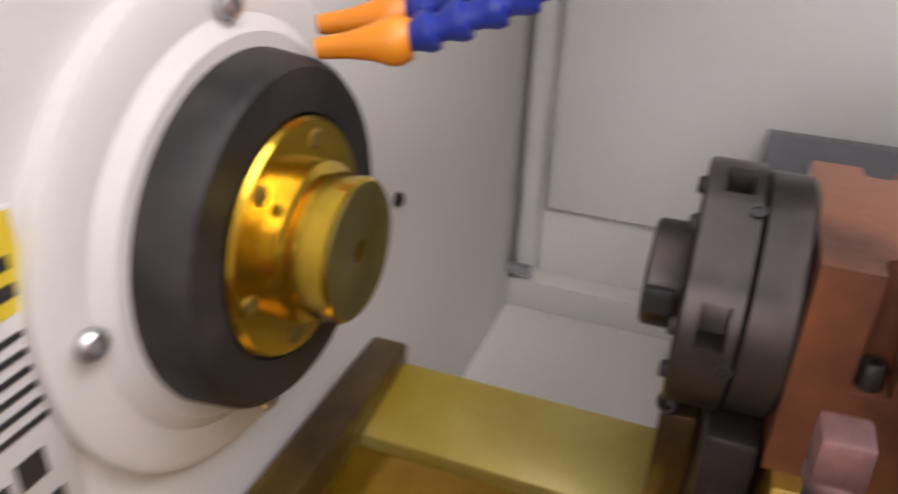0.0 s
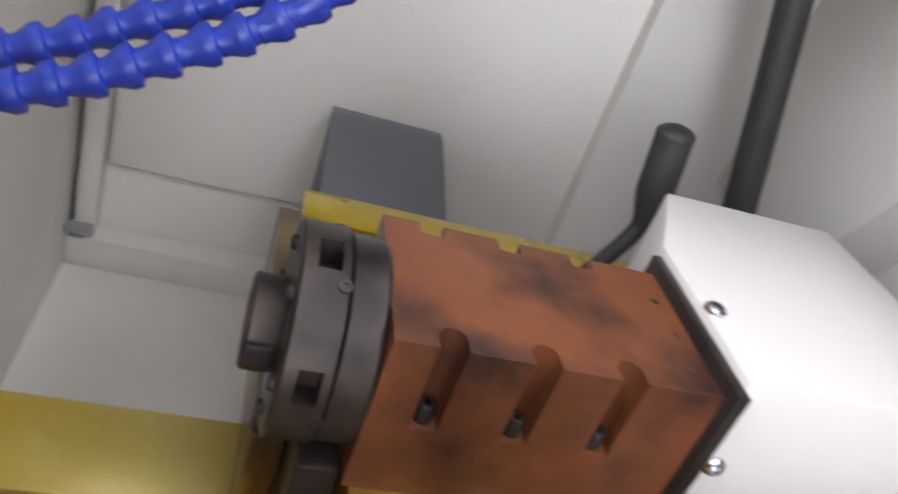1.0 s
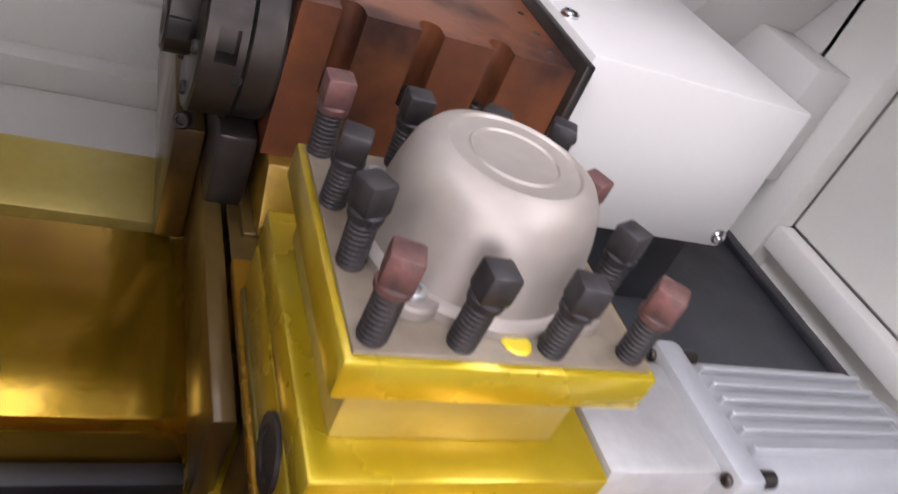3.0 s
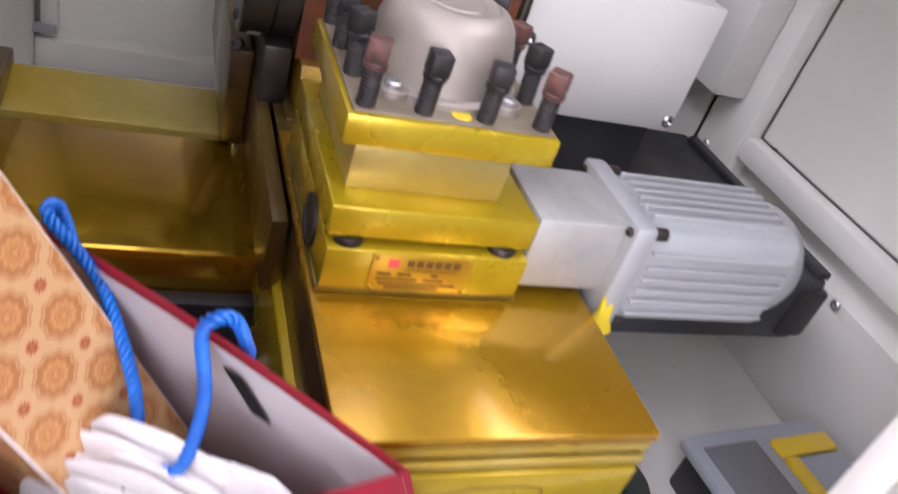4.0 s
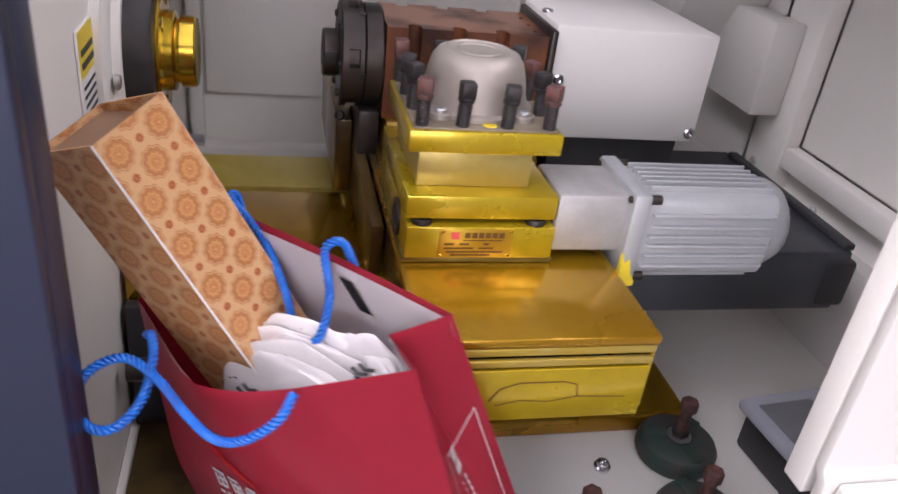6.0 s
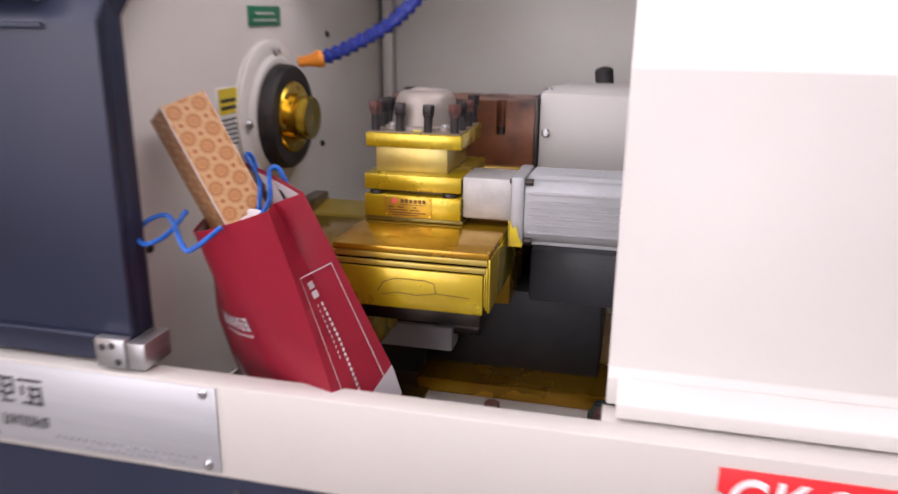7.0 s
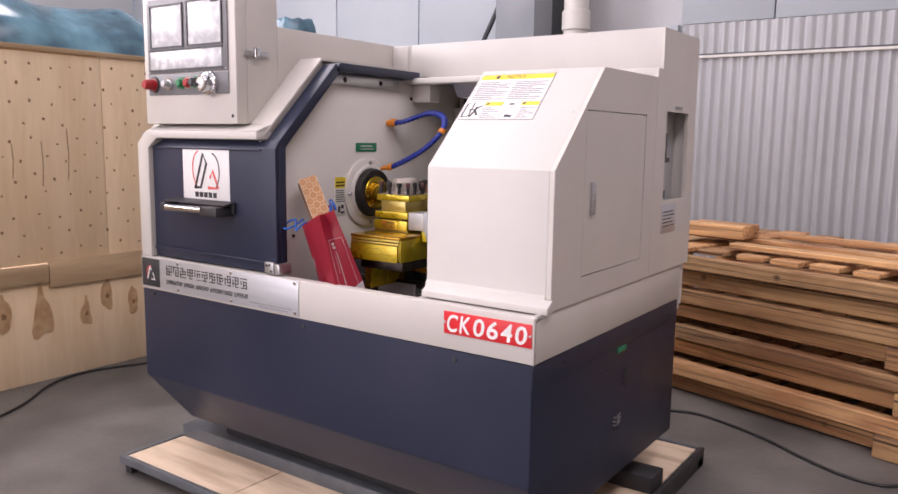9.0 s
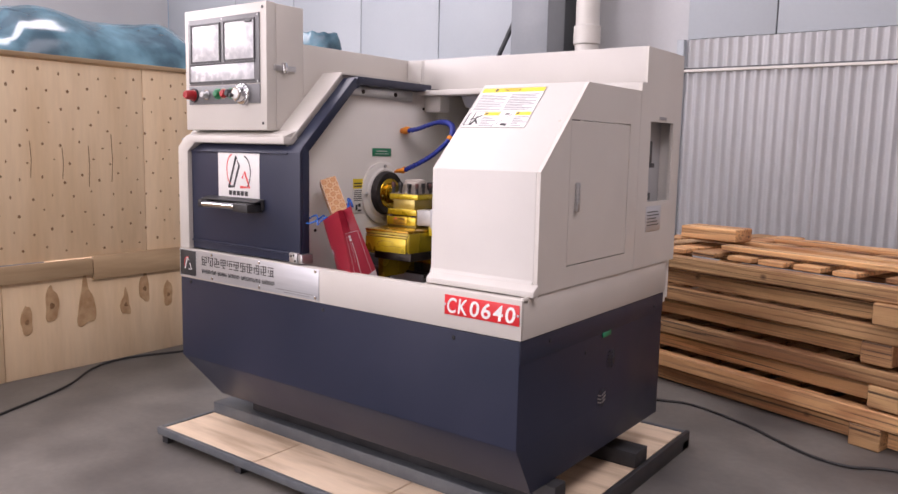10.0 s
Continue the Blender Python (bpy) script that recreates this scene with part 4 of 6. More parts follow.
# visible front leaf and its folded edge past the hood
leaf = part("leaf", sheet([(0.030, 1.126), (0.014, 1.102), (0.014, 0.742)], "x", -1.438, -0.857, 0.012, bev=0.002), NAVY, sdoor, "navy door leaf")
part("edge_fold", sheet([(0.268, 1.362), (0.031, 1.125)], "x", -0.913, -0.857, 0.030, bev=0.002), NAVY, sdoor, "navy sloped door edge")
part("edge_fold", sheet([(0.690, 1.366), (0.288, 1.366), (0.266, 1.344)], "x", -0.913, -0.857, 0.026, bev=0.002), NAVY, sdoor, "navy top door edge")
part("edge_return", box(-0.913, -0.8575, 0.0275, 0.056, 0.742, 1.118, 0.002), NAVY, sdoor)
part("top_rib", box(-1.436, -0.915, 0.009, 0.015, 1.095, 1.101, 0.002), NAVY, sdoor)
part("bottom_rib", box(-1.436, -0.86, 0.008, 0.015, 0.768, 0.775, 0.002), NAVY, sdoor)
hb = part("handle", box(-1.318, -1.292, -0.050, 0.012, 0.902, 0.930, 0.004), BLACKPL, sdoor, "black and chrome bar handle")
part("handle_end", box(-1.118, -1.040, -0.054, 0.012, 0.897, 0.928, 0.005), BLACKPL, hb)
part("handle_back", prism([(-0.030, 0.930), (-0.030, 0.934), (0.013, 0.942), (0.013, 0.905), (0.004, 0.905), (0.004, 0.932)], "x", -1.325, -1.030, 0.002), BLACKPL, hb)
part("grip", rod((-1.293, -0.040, 0.914), (-1.117, -0.040, 0.914), 0.0115, 20), CHROME, hb, "chrome grip bar")
stick = part("brand_sticker", box(-1.279, -1.056, 0.0124, 0.0139, 0.935, 1.0965, 0.0003), LABELWHITE, sdoor, "white sticker with a dark and red emblem")
so = (-1.168, 0.0124, 1.022)
stroke(stick, "emblem", BLACKINK, so, (1, 0, 0), (0, 0, 1), [(0.010, [(-0.052, -0.048), (-0.010, 0.062), (0.006, 0.030), (-0.024, -0.044), (-0.052, -0.044)])], 0.0006)
stroke(stick, "emblem", BLACKINK, so, (1, 0, 0), (0, 0, 1), [(0.005, [(0.030 + 0.036 * math.cos(a), 0.006 + 0.056 * math.sin(a)) for a in [1.5 - 0.28 * k for k in range(10)]])], 0.0006)
stroke(stick, "emblem", REDINK, so, (1, 0, 0), (0, 0, 1), [(0.005, [(-0.030 - 0.032 * math.cos(a), 0.014 + 0.054 * math.sin(a)) for a in [1.5 - 0.3 * k for k in range(10)]]), (0.010, [(0.010, -0.044), (0.060, -0.044), (0.034, 0.010), (0.022, -0.014)])], 0.0006)
flat(stick, "lettering_bar", BLACKINK, (-1.168, 0.0124, 1.022), (1, 0, 0), (0, 0, 1), [(-0.052 + 0.0215 * k, -0.074, -0.035 + 0.0215 * k, -0.058) for k in range(5)], 0.0006)
bm = box(-0.893, -0.857, -0.001, 0.0115, 0.742, 0.776, 0.001)
brk = part("hinge_bracket", bm, STEEL, sdoor, "small steel bracket at the foot of the door")
part("bracket_leg", box(-0.8565, -0.835, 0.002, 0.05, 0.742, 0.772, 0.001), STEEL, brk)
for x, z in ((-0.884, 0.766), (-0.866, 0.750), (-0.872, 0.768)):
    screw_head((x, -0.001, z), (0, -1, 0), 0.004, 0.0015, brk, BLACKINK, socket=False)
rail = part("door_rail", prism([(0.285, 1.303), (0.62, 1.300), (0.62, 1.337), (0.312, 1.337)], "x", -0.899, -0.893, 0.001), STEEL, lathe, "steel door rail on the headstock wall")
for y in (0.345, 0.52):
    screw_head((-0.893, y, 1.319), (1, 0, 0), 0.008, 0.004, rail, DARKSTEEL)
part("rail_end", box(-0.899, -0.840, 0.692, 0.722, 1.330, 1.352, 0.003), DARKSTEEL, lathe)

# ---- control box ----
con = thing("control_box", (-1.24, 0.1, 1.172), "cream control box with screens, knobs and buttons on the hood", "control box")
CX0, CX1, CY, CZ0, CZ1 = -1.448, -1.007, 0.013, 1.1745, 1.588
case = part("case", prism([(0.0475, CZ0), (0.0475, CZ1), (0.168, CZ1), (0.168, 1.2845), (0.0585, CZ0)], "x", CX0, CX1, 0.003), CREAM, con, "cream case that follows the hood slope")
front = part("front_door", box(CX0 - 0.002, CX1 + 0.002, CY - 0.008, 0.0465, CZ0 - 0.002, CZ1 + 0.002, 0.004), CREAM, con, "cream front cover")
panel = part("screen_panel", box(-1.424, -1.036, CY - 0.0125, CY - 0.0082, 1.329, 1.556, 0.002), PANELGREY, con, "grey bezel with film covered screens")
bpanel = part("button_panel", box(-1.426, -1.036, CY - 0.0115, CY - 0.0082, 1.262, 1.326, 0.001), PANELGREY, con, "grey button panel")
yf = CY - 0.0125
for a, b, c, d in ((-1.400, -1.246, 1.411, 1.532), (-1.216, -1.062, 1.411, 1.534)):
    part("screen", box(a, b, yf - 0.0015, yf + 0.001, c, d, 0.0005), SCREENFILM, panel, "film covered screen")
    bm = bmesh.new()
    for r in ((a - 0.006, b + 0.006, c - 0.006, c - 0.001), (a - 0.006, b + 0.006, d + 0.001, d + 0.006), (a - 0.006, a - 0.001, c - 0.001, d + 0.001), (b + 0.001, b + 0.006, c - 0.001, d + 0.001)):
        box(r[0], r[1], yf - 0.004, yf, r[2], r[3], bm=bm)
    part("screen_rim", bm, BLACKPL, panel, smooth=0)
part("key_field", box(-1.408, -1.062, yf - 0.0015, yf + 0.001, 1.342, 1.396, 0.0005), SCREENFILM, panel, "film covered key field")
bm = box(-1.414, -1.056, yf - 0.004, yf, 1.397, 1.401)
box(-1.414, -1.056, yf - 0.004, yf, 1.3355, 1.3395, bm=bm)
part("key_rim", bm, BLACKPL, panel, smooth=0)
part("latch_mark", box(-1.105, -1.070, yf - 0.004, yf - 0.001, 1.527, 1.536, 0.001), BLACKINK, panel)
yb = CY - 0.0115


def push_button(x, z, r, mat, name, depth=0.022, ring=CHROME):
    b = part(name, turned([(0, r * 1.25), (0.004, r * 1.25), (0.005, r), (depth * 0.8, r * 0.95), (depth, r * 0.7), (depth, 0)], (x, yb, z), (0, -1, 0), 24), mat, bpanel)
    part("ring", turned([(0, r * 1.5), (0.005, r * 1.45), (0.005, r * 1.2), (0, r * 1.2)], (x, yb, z), (0, -1, 0), 24), ring, b)
    return b


push_button(-1.394, 1.295, 0.017, REDBTN, "emergency_stop", 0.040, BLACKPL)
push_button(-1.318, 1.295, 0.012, STEEL, "key_switch", 0.026)
push_button(-1.258, 1.297, 0.013, GREENBTN, "start_button", 0.016, GREENBTN)
push_button(-1.222, 1.297, 0.013, REDBTN, "stop_button", 0.016)
push_button(-1.182, 1.297, 0.013, BLACKPL, "selector_switch", 0.026, GREENBTN)
hw = part("hand_wheel", turned([(0, 0.036), (0.010, 0.036), (0.014, 0.033), (0.016, 0.026), (0.034, 0.025), (0.038, 0.021), (0.038, 0)], (-1.116, yb, 1.292), (0, -1, 0), 40), CHROME, bpanel, "chrome pulse hand wheel")
for x in (CX0 + 0.424, ):
    for z in (1.196, 1.572):
        screw_head((x, CY - 0.008, z), (0, -1, 0), 0.005, 0.002, front, BLACKINK, socket=False)
lt = part("latch", box(-1.0065, -0.999, 0.034, 0.128, 1.371, 1.389, 0.002), STEEL, con, "steel toggle latch")
part("latch_hook", box(-1.004, -0.990, 0.066, 0.084, 1.363, 1.398, 0.003), CHROME, lt)
part("wheel_knob", rod((-1.128, yb - 0.036, 1.287), (-1.128, yb - 0.052, 1.287), 0.0055, 14, bev=0.001), BLACKPL, hw, "small black crank knob")
part("wheel_dial", turned([(0.0385, 0.017), (0.0395, 0.016), (0.0395, 0)], (-1.116, yb, 1.292), (0, -1, 0), 24), LABELWHITE, hw, "white wheel face")
for x in (-1.417, -1.232, -1.044):
    for z in (1.549, 1.334):
        screw_head((x, yf, z), (0, -1, 0), 0.003, 0.0015, panel, STEEL, socket=False)

# labels on the headstock wall
gl = part("green_label", box(-0.8995, -0.8975, 0.402, 0.505, 1.092, 1.121, 0.0005), GREENLBL, lathe, "green label with faint white print")
flat(gl, "lettering_bar", WHITEINK, (-0.8975, 0.402, 1.092), (0, 1, 0), (0, 0, 1), [(0.022, 0.017, 0.08, 0.0195), (0.015, 0.0075, 0.088, 0.0095)], 0.0004)
wl = part("warning_label", box(-0.8995, -0.8975, 0.300, 0.352, 0.888, 1.012, 0.0005), LABELWHITE, lathe, "yellow and white warning label")
flat(wl, "yellow_header", LABELYEL, (-0.8975, 0.300, 0.888), (0, 1, 0), (0, 0, 1), [(0.001, 0.088, 0.051, 0.123)], 0.0004)
flat(wl, "print", BLACKINK, (-0.8971, 0.300, 0.888), (0, 1, 0), (0, 0, 1), [(0.006, 0.094, 0.046, 0.099), (0.006, 0.104, 0.046, 0.109), (0.014, 0.010, 0.024, 0.030), (0.026, 0.006, 0.044, 0.012), (0.028, 0.022, 0.040, 0.034)] + [(0.005, 0.044 + 0.007 * k, 0.046, 0.0465 + 0.007 * k) for k in range(6)], 0.0004)
for y, z in ((0.695, 1.277), (0.696, 1.075), (0.655, 0.884), (0.12, 0.84)):
    screw_head((-0.90, y, z), (1, 0, 0), 0.0055, 0.004, lathe, DARKSTEEL)

# ---- spindle nose ----
SY, SZ = 0.458, 0.957
spin = thing("spindle_nose", (-0.9, SY, SZ), "oiled steel spindle nose in a dark ring on a cream flange", "spindle")
fl = part("flange", turned([(0, 0.114), (0.008, 0.114), (0.011, 0.109), (0.012, 0.094), (0.018, 0.087), (0.018, 0.06)], (-0.90, SY, SZ), (1, 0, 0), 64), INNER_LIT, spin, "cream bearing flange")
for a in range(4):
    w = radians(90 * a)
    screw_head((-0.886, SY + 0.099 * math.cos(w), SZ + 0.099 * math.sin(w)), (1, 0, 0), 0.0065, 0.005, fl, STEEL)
ringp = part("dark_ring", turned([(0.014, 0.081), (0.036, 0.0785), (0.040, 0.075), (0.040, 0.056), (0.034, 0.055)], (-0.90, SY, SZ), (1, 0, 0), 64), BLACKRING, spin, "dark rough spindle ring")
disc = part("nose_disc", turned([(0.030, 0.0545), (0.041, 0.0545), (0.043, 0.053), (0.043, 0.037)], (-0.90, SY, SZ), (1, 0, 0), 64), GOLD, spin, "oiled nose disc")
for a in range(6):
    w = radians(60 * a + 12)
    screw_head((-0.8575, SY + 0.045 * math.cos(w), SZ + 0.045 * math.sin(w)), (1, 0, 0), 0.0045, 0.002, disc, OLIVE)
hub = part("hub", turned([(0.036, 0.037), (0.0515, 0.0365), (0.053, 0.034), (0.054, 0.0300), (0.0565, 0.0300), (0.0575, 0.033), (0.0695, 0.0325), (0.0708, 0.031)], (-0.90, SY, SZ), (1, 0, 0), 64), GOLD, spin, "stepped oiled hub")
part("hub_face", turned([(0.0700, 0.0312), (0.0712, 0.0308), (0.0712, 0.006), (0.0706, 0.005), (0.0706, 0)], (-0.90, SY, SZ), (1, 0, 0), 48), OLIVE, hub, "dull hub face")

# ---- coolant hoses ----
def coolant_hose(off, name_label):
    off = Vector(off)
    pts = [Vector(p) + off for p in ((-0.868, 0.566, 1.188), (-0.845, 0.588, 1.194), (-0.776, 0.632, 1.221), (-0.700, 0.610, 1.207), (-0.672, 0.568, 1.162), (-0.712, 0.526, 1.103), (-0.776, 0.505, 1.063), (-0.832, 0.492, 1.038))]
    hose = thing("coolant_hose", tuple(Vector((-0.9, 0.566, 1.188)) + off), name_label, "hose", "coolant hoses")
    part("valve", turned([(0, 0.010), (0.010, 0.010), (0.011, 0.0125), (0.026, 0.0125), (0.034, 0.009)], tuple(Vector((-0.90, 0.566, 1.188)) + off), (1, 0, 0.0), 20), ORANGE, hose, "orange valve fitting")
    line = smooth_line(pts, 30)
    dist, step, last, where = 0.0, 0.0135, line[0], [(line[0], (line[1] - line[0]).normalized())]
    for a, b in zip(line, line[1:]):
        dist += (b - a).length
        if dist >= step:
            where.append((b, (b - a).normalized()))
            dist = 0.0
    me = finish("hose_link", turned([(-0.004, 0.0058), (-0.001, 0.0060), (0.0002, 0.0088), (0.0040, 0.0090), (0.0052, 0.0084), (0.0100, 0.0062), (0.0125, 0.0060)], (0, 0, 0), (0, 0, 1), 16), BLUEHOSE, 50)
    for p, d in where[:-1]:
        piece("hose_link", me, Matrix.Translation(p) @ d.to_track_quat("Z", "Y").to_matrix().to_4x4(), hose)
    mid = line[len(line) * 4 // 7]
    d = (line[len(line) * 4 // 7 + 1] - mid).normalized()
    part("joint", turned([(-0.007, 0.0095), (-0.004, 0.0115), (0.006, 0.0115), (0.009, 0.0095)], mid, d, 18), ORANGE, hose)
    end, d = where[-1]
    d = (d + Vector((-0.8, -0.25, 0.10))).normalized()
    part("nozzle", turned([(-0.003, 0.0085), (0.002, 0.0108), (0.007, 0.0104), (0.014, 0.0076), (0.024, 0.0056), (0.038, 0.0046), (0.038, 0.003), (0.030, 0.003)], end, d, 20), ORANGE, hose, "orange tapered nozzle")


coolant_hose((0, 0, 0), "blue jointed coolant hose with orange nozzle on the headstock wall")
coolant_hose((-0.012, 0.024, 0.004), "blue jointed coolant hose with orange nozzle above its twin")

# ---- bed ----
bed = thing("lathe_bed", (-0.5, 0.47, 0.6), "grey painted lathe bed with oiled guideways", "lathe bed")
part("bed_body", box(-0.70, -0.37, 0.36, 0.60, 0.60, 0.742, 0.006), BLACKSTEEL, bed, "dark painted bed body")
part("bed_foot", box(-0.62, -0.30, 0.30, 0.62, 0.60, 0.622, 0.004), OIL_AMBER, bed, "oil stained bed foot")
part("bed_end", box(-0.47, -0.136, 0.338, 0.622, 0.735, 0.811, 0.005), BEDGREY, bed, "dark grey bed end")
part("end_lip", box(-0.149, -0.136, 0.34, 0.60, 0.811, 0.819, 0.002), BLACKSTEEL, bed)
part("end_stop", box(-0.165, -0.128, 0.333, 0.352, 0.742, 0.80, 0.006), BLACKPL, bed)
part("rear_way", prism([(0.585, 0.60), (0.585, 0.800), (0.520, 0.790), (0.515, 0.60)], "x", -0.895, -0.66, 0.002), OILED_DULL, bed, "thinly oiled rear way")
part("front_way", prism([(0.513, 0.60), (0.513, 0.788), (0.365, 0.778), (0.362, 0.770), (0.362, 0.60)], "x", -0.895, -0.66, 0.002), OIL_DARK, bed, "dark yellow oiled front way")
part("front_apron", box(-0.895, -0.62, 0.345, 0.361, 0.60, 0.745, 0.003), BLACKSTEEL, bed, "black bed front")
part("oil_pan", box(-0.89, -0.60, 0.20, 0.344, 0.6005, 0.606, 0.001), OIL_BROWN, bed, "oil stained drip pan")
part("way_stop", box(-0.888, -0.862, 0.37, 0.590, 0.785, 0.812, 0.003), OIL_BROWN, bed, "dark greased way stop")
part("screw_guard", box(-0.71, -0.566, 0.292, 0.330, 0.668, 0.703, 0.003), GALVA, bed, "pale lead screw guard plate")
part("lead_screw", rod((-0.89, 0.31, 0.70), (-0.53, 0.31, 0.70), 0.011, 20), DARKSTEEL, bed)

# ---- carriage ----
car = thing("carriage", (-0.57, 0.4, 0.78), "yellow oiled lathe carriage with a covered cross slide", "carriage")
part("saddle_wing", prism([(-0.668, 0.70), (-0.668, 0.805), (-0.654, 0.812), (-0.646, 0.805), (-0.646, 0.70)], "y", 0.185, 0.80, 0.0015), OILED, car, "oiled saddle wing")
part("saddle_rib", box(-0.644, -0.636, 0.52, 0.80, 0.70, 0.812, 0.001), OILED_PALE, car)
part("saddle", box(-0.635, -0.49, 0.30, 0.60, 0.742, 0.790, 0.003), OIL_AMBER, car, "amber greased saddle")
part("saddle_bridge", box(-0.634, -0.48, 0.60, 0.812, 0.74, 0.800, 0.003), OIL_BROWN, car)
part("rear_cover", box(-0.672, -0.34, 0.765, 0.815, 0.80, 0.859, 0.002), OILED, car, "yellow oiled rear cover")
part("saddle_front", box(-0.655, -0.50, 0.150, 0.29, 0.768, 0.797, 0.003), DARKSTEEL, car, "dark greased saddle front")
part("dovetail", prism([(-0.640, 0.79), (-0.662, 0.858), (-0.50, 0.858), (-0.515, 0.79)], "y", 0.25, 0.56, 0.001), OIL_BROWN, car)
part("slide_top", box(-0.664, -0.485, 0.117, 0.40, 0.8605, 0.868, 0.0015), OIL_AMBER, car, "amber oiled slide cover")
for k, (dy, zt, zb, dx) in enumerate(((0.000, 0.8600, 0.8535, 0.001), (-0.0025, 0.8515, 0.8455, 0.003), (-0.004, 0.8440, 0.7985, 0.005))):
    part("cover_sheet", box(-0.662 + dx * 0.5, -0.486 - dx, 0.1175 + dy, 0.1215 + dy, zb, zt, 0.0008), OILED if k == 2 else OILED_PALE, car, "yellow telescopic cover sheet")
    part("cover_side", box(-0.4865 - dx, -0.4835 - dx, 0.122 + dy, 0.30, 0.7985 + 0.004 * k, zt, 0.0006), OILED, car)
part("cover_side", box(-0.6625, -0.659, 0.123, 0.30, 0.79, 0.860, 0.0006), OIL_BROWN, car)
sc = [(0.0012, [(0.045, 0.030), (0.052, 0.041), (0.066, 0.046), (0.100, 0.046), (0.110, 0.043), (0.112, 0.032)]), (0.0010, [(0.050, 0.026), (0.068, 0.030), (0.090, 0.028), (0.112, 0.032), (0.150, 0.030)])]
stroke(car, "scratch", BROWNINK, (-0.655, 0.1134, 0.787), (1, 0, 0), (0, 0, 1), sc, 0.00022, "scratch marks in the oil film")
part("gib", prism([(0.30, 0.80), (0.30, 0.858), (0.52, 0.858), (0.50, 0.80)], "x", -0.676, -0.665, 0.001), OIL_BROWN, car)

# ---- tool post ----
tp = thing("tool_post", (-0.6, 0.3, 0.868), "yellow oiled four way tool post with domed cap, clamp bolts", "tool post")
part("foot_plate", box(-0.662, -0.538, 0.221, 0.372, 0.8685, 0.8735, 0.001), OLIVE, tp)
blk = part("base_block", box(-0.661, -0.5405, 0.2180, 0.372, 0.874, 0.9015, 0.0015), OILED, tp, "yellow oiled base block")
part("joint_plate", box(-0.650, -0.548, 0.235, 0.362, 0.9015, 0.9065, 0.0005), OIL_BROWN, tp)
part("swivel_plate", box(-0.662, -0.541, 0.222, 0.368, 0.9065, 0.926, 0.0015), OILED, tp, "oiled swivel plate")
part("neck", prism([(-0.653, 0.240), (-0.562, 0.240), (-0.562, 0.348), (-0.653, 0.348)], "z", 0.926, 0.957, 0.0015), OILED_PALE, tp, "pale oiled neck")
part("head_plate", box(-0.663, -0.543, 0.231, 0.351, 0.957, 0.9745, 0.0018), OILED, tp, "yellow oiled head plate")
part("head_top", box(-0.660, -0.546, 0.234, 0.348, 0.9742, 0.9762, 0.001), GREASE, tp, "dirty greased head top")
for x in (-0.648, -0.556):
    part("cap_screw", turned([(0, 0.0085), (0.0035, 0.0085), (0.0045, 0.0078), (0.0045, 0.0045), (0.002, 0.0042), (0.002, 0)], (x, 0.2275, 0.9015), (0, 0, 1), 24), DARKSTEEL, tp, "black socket cap screw")
part("bore", turned([(0, 0.016), (0.002, 0.016), (0.002, 0.011), (0.0008, 0.011), (0.0008, 0)], (-0.661, 0.262, 0.888), (-1, 0, 0), 28), BLACKRING, tp, "dark round bore")
DXC, DYC = -0.603, 0.291
bm = turned([(0.0, 0.0475), (0.0035, 0.0475), (0.005, 0.045), (0.0055, 0.043), (0.010, 0.0422), (0.027, 0.0392), (0.037, 0.0365), (0.0425, 0.0325), (0.0447, 0.0275), (0.0450, 0.0262), (0.0440, 0.0252), (0.0438, 0.018), (0.0446, 0.0172), (0.0438, 0.0164), (0.0438, 0)], (DXC, DYC, 0.9762), (0, 0, 1), 72)
dome = part("dome_cap", bm, DOME, tp, "satin aluminium domed cap")
for a in range(4):
    w = radians(45 + 90 * a)
    c = (DXC + 0.050 * math.cos(w), DYC + 0.050 * math.sin(w))
    part("lug", turned([(0, 0.010), (0.004, 0.010), (0.005, 0.009), (0.005, 0)], (c[0] - 0.004 * math.cos(w), c[1] - 0.004 * math.sin(w), 0.9762), (0, 0, 1), 20), DOME, dome)
    screw_head((c[0] - 0.003 * math.cos(w), c[1] - 0.003 * math.sin(w), 0.9812), (0, 0, 1), 0.0048, 0.0025, dome, STEEL)
part("paint_dab", turned([(0, 0.006), (0.001, 0.005), (0.001, 0)], (-0.600, 0.2425, 0.9764), (0, 0, 1), 10), YELLOWPAINT, tp)


def bolt_mesh(mat, name):
    """A clamp bolt: threaded shank, collar and square head; the head takes its own finish."""
    bm = turned([(0, 0.0050), (0.0190, 0.0050), (0.0198, 0.0064), (0.0222, 0.0066), (0.0230, 0.0058)], (0, 0, 0), (0, 0, 1), 18)
    for k in range(9):
        turned([(0.0008 + 0.002 * k, 0.0049), (0.0015 + 0.002 * k, 0.0054), (0.0022 + 0.002 * k, 0.0049)], (0, 0, 0), (0, 0, 1), 14, bm)
    h = [(0.0057 * s, 0.0057 * t) for s, t in ((-1, -1), (1, -1), (1, 1), (-1, 1))]
    prism(h, "z", 0.0225, 0.0345, 0.0014, bm)
    me = finish(name, bm, BOLT, 25)
    me.materials.append(mat)
    for f in me.polygons:
        f.material_index = 1 if f.center.z > 0.0194 else 0
    return me


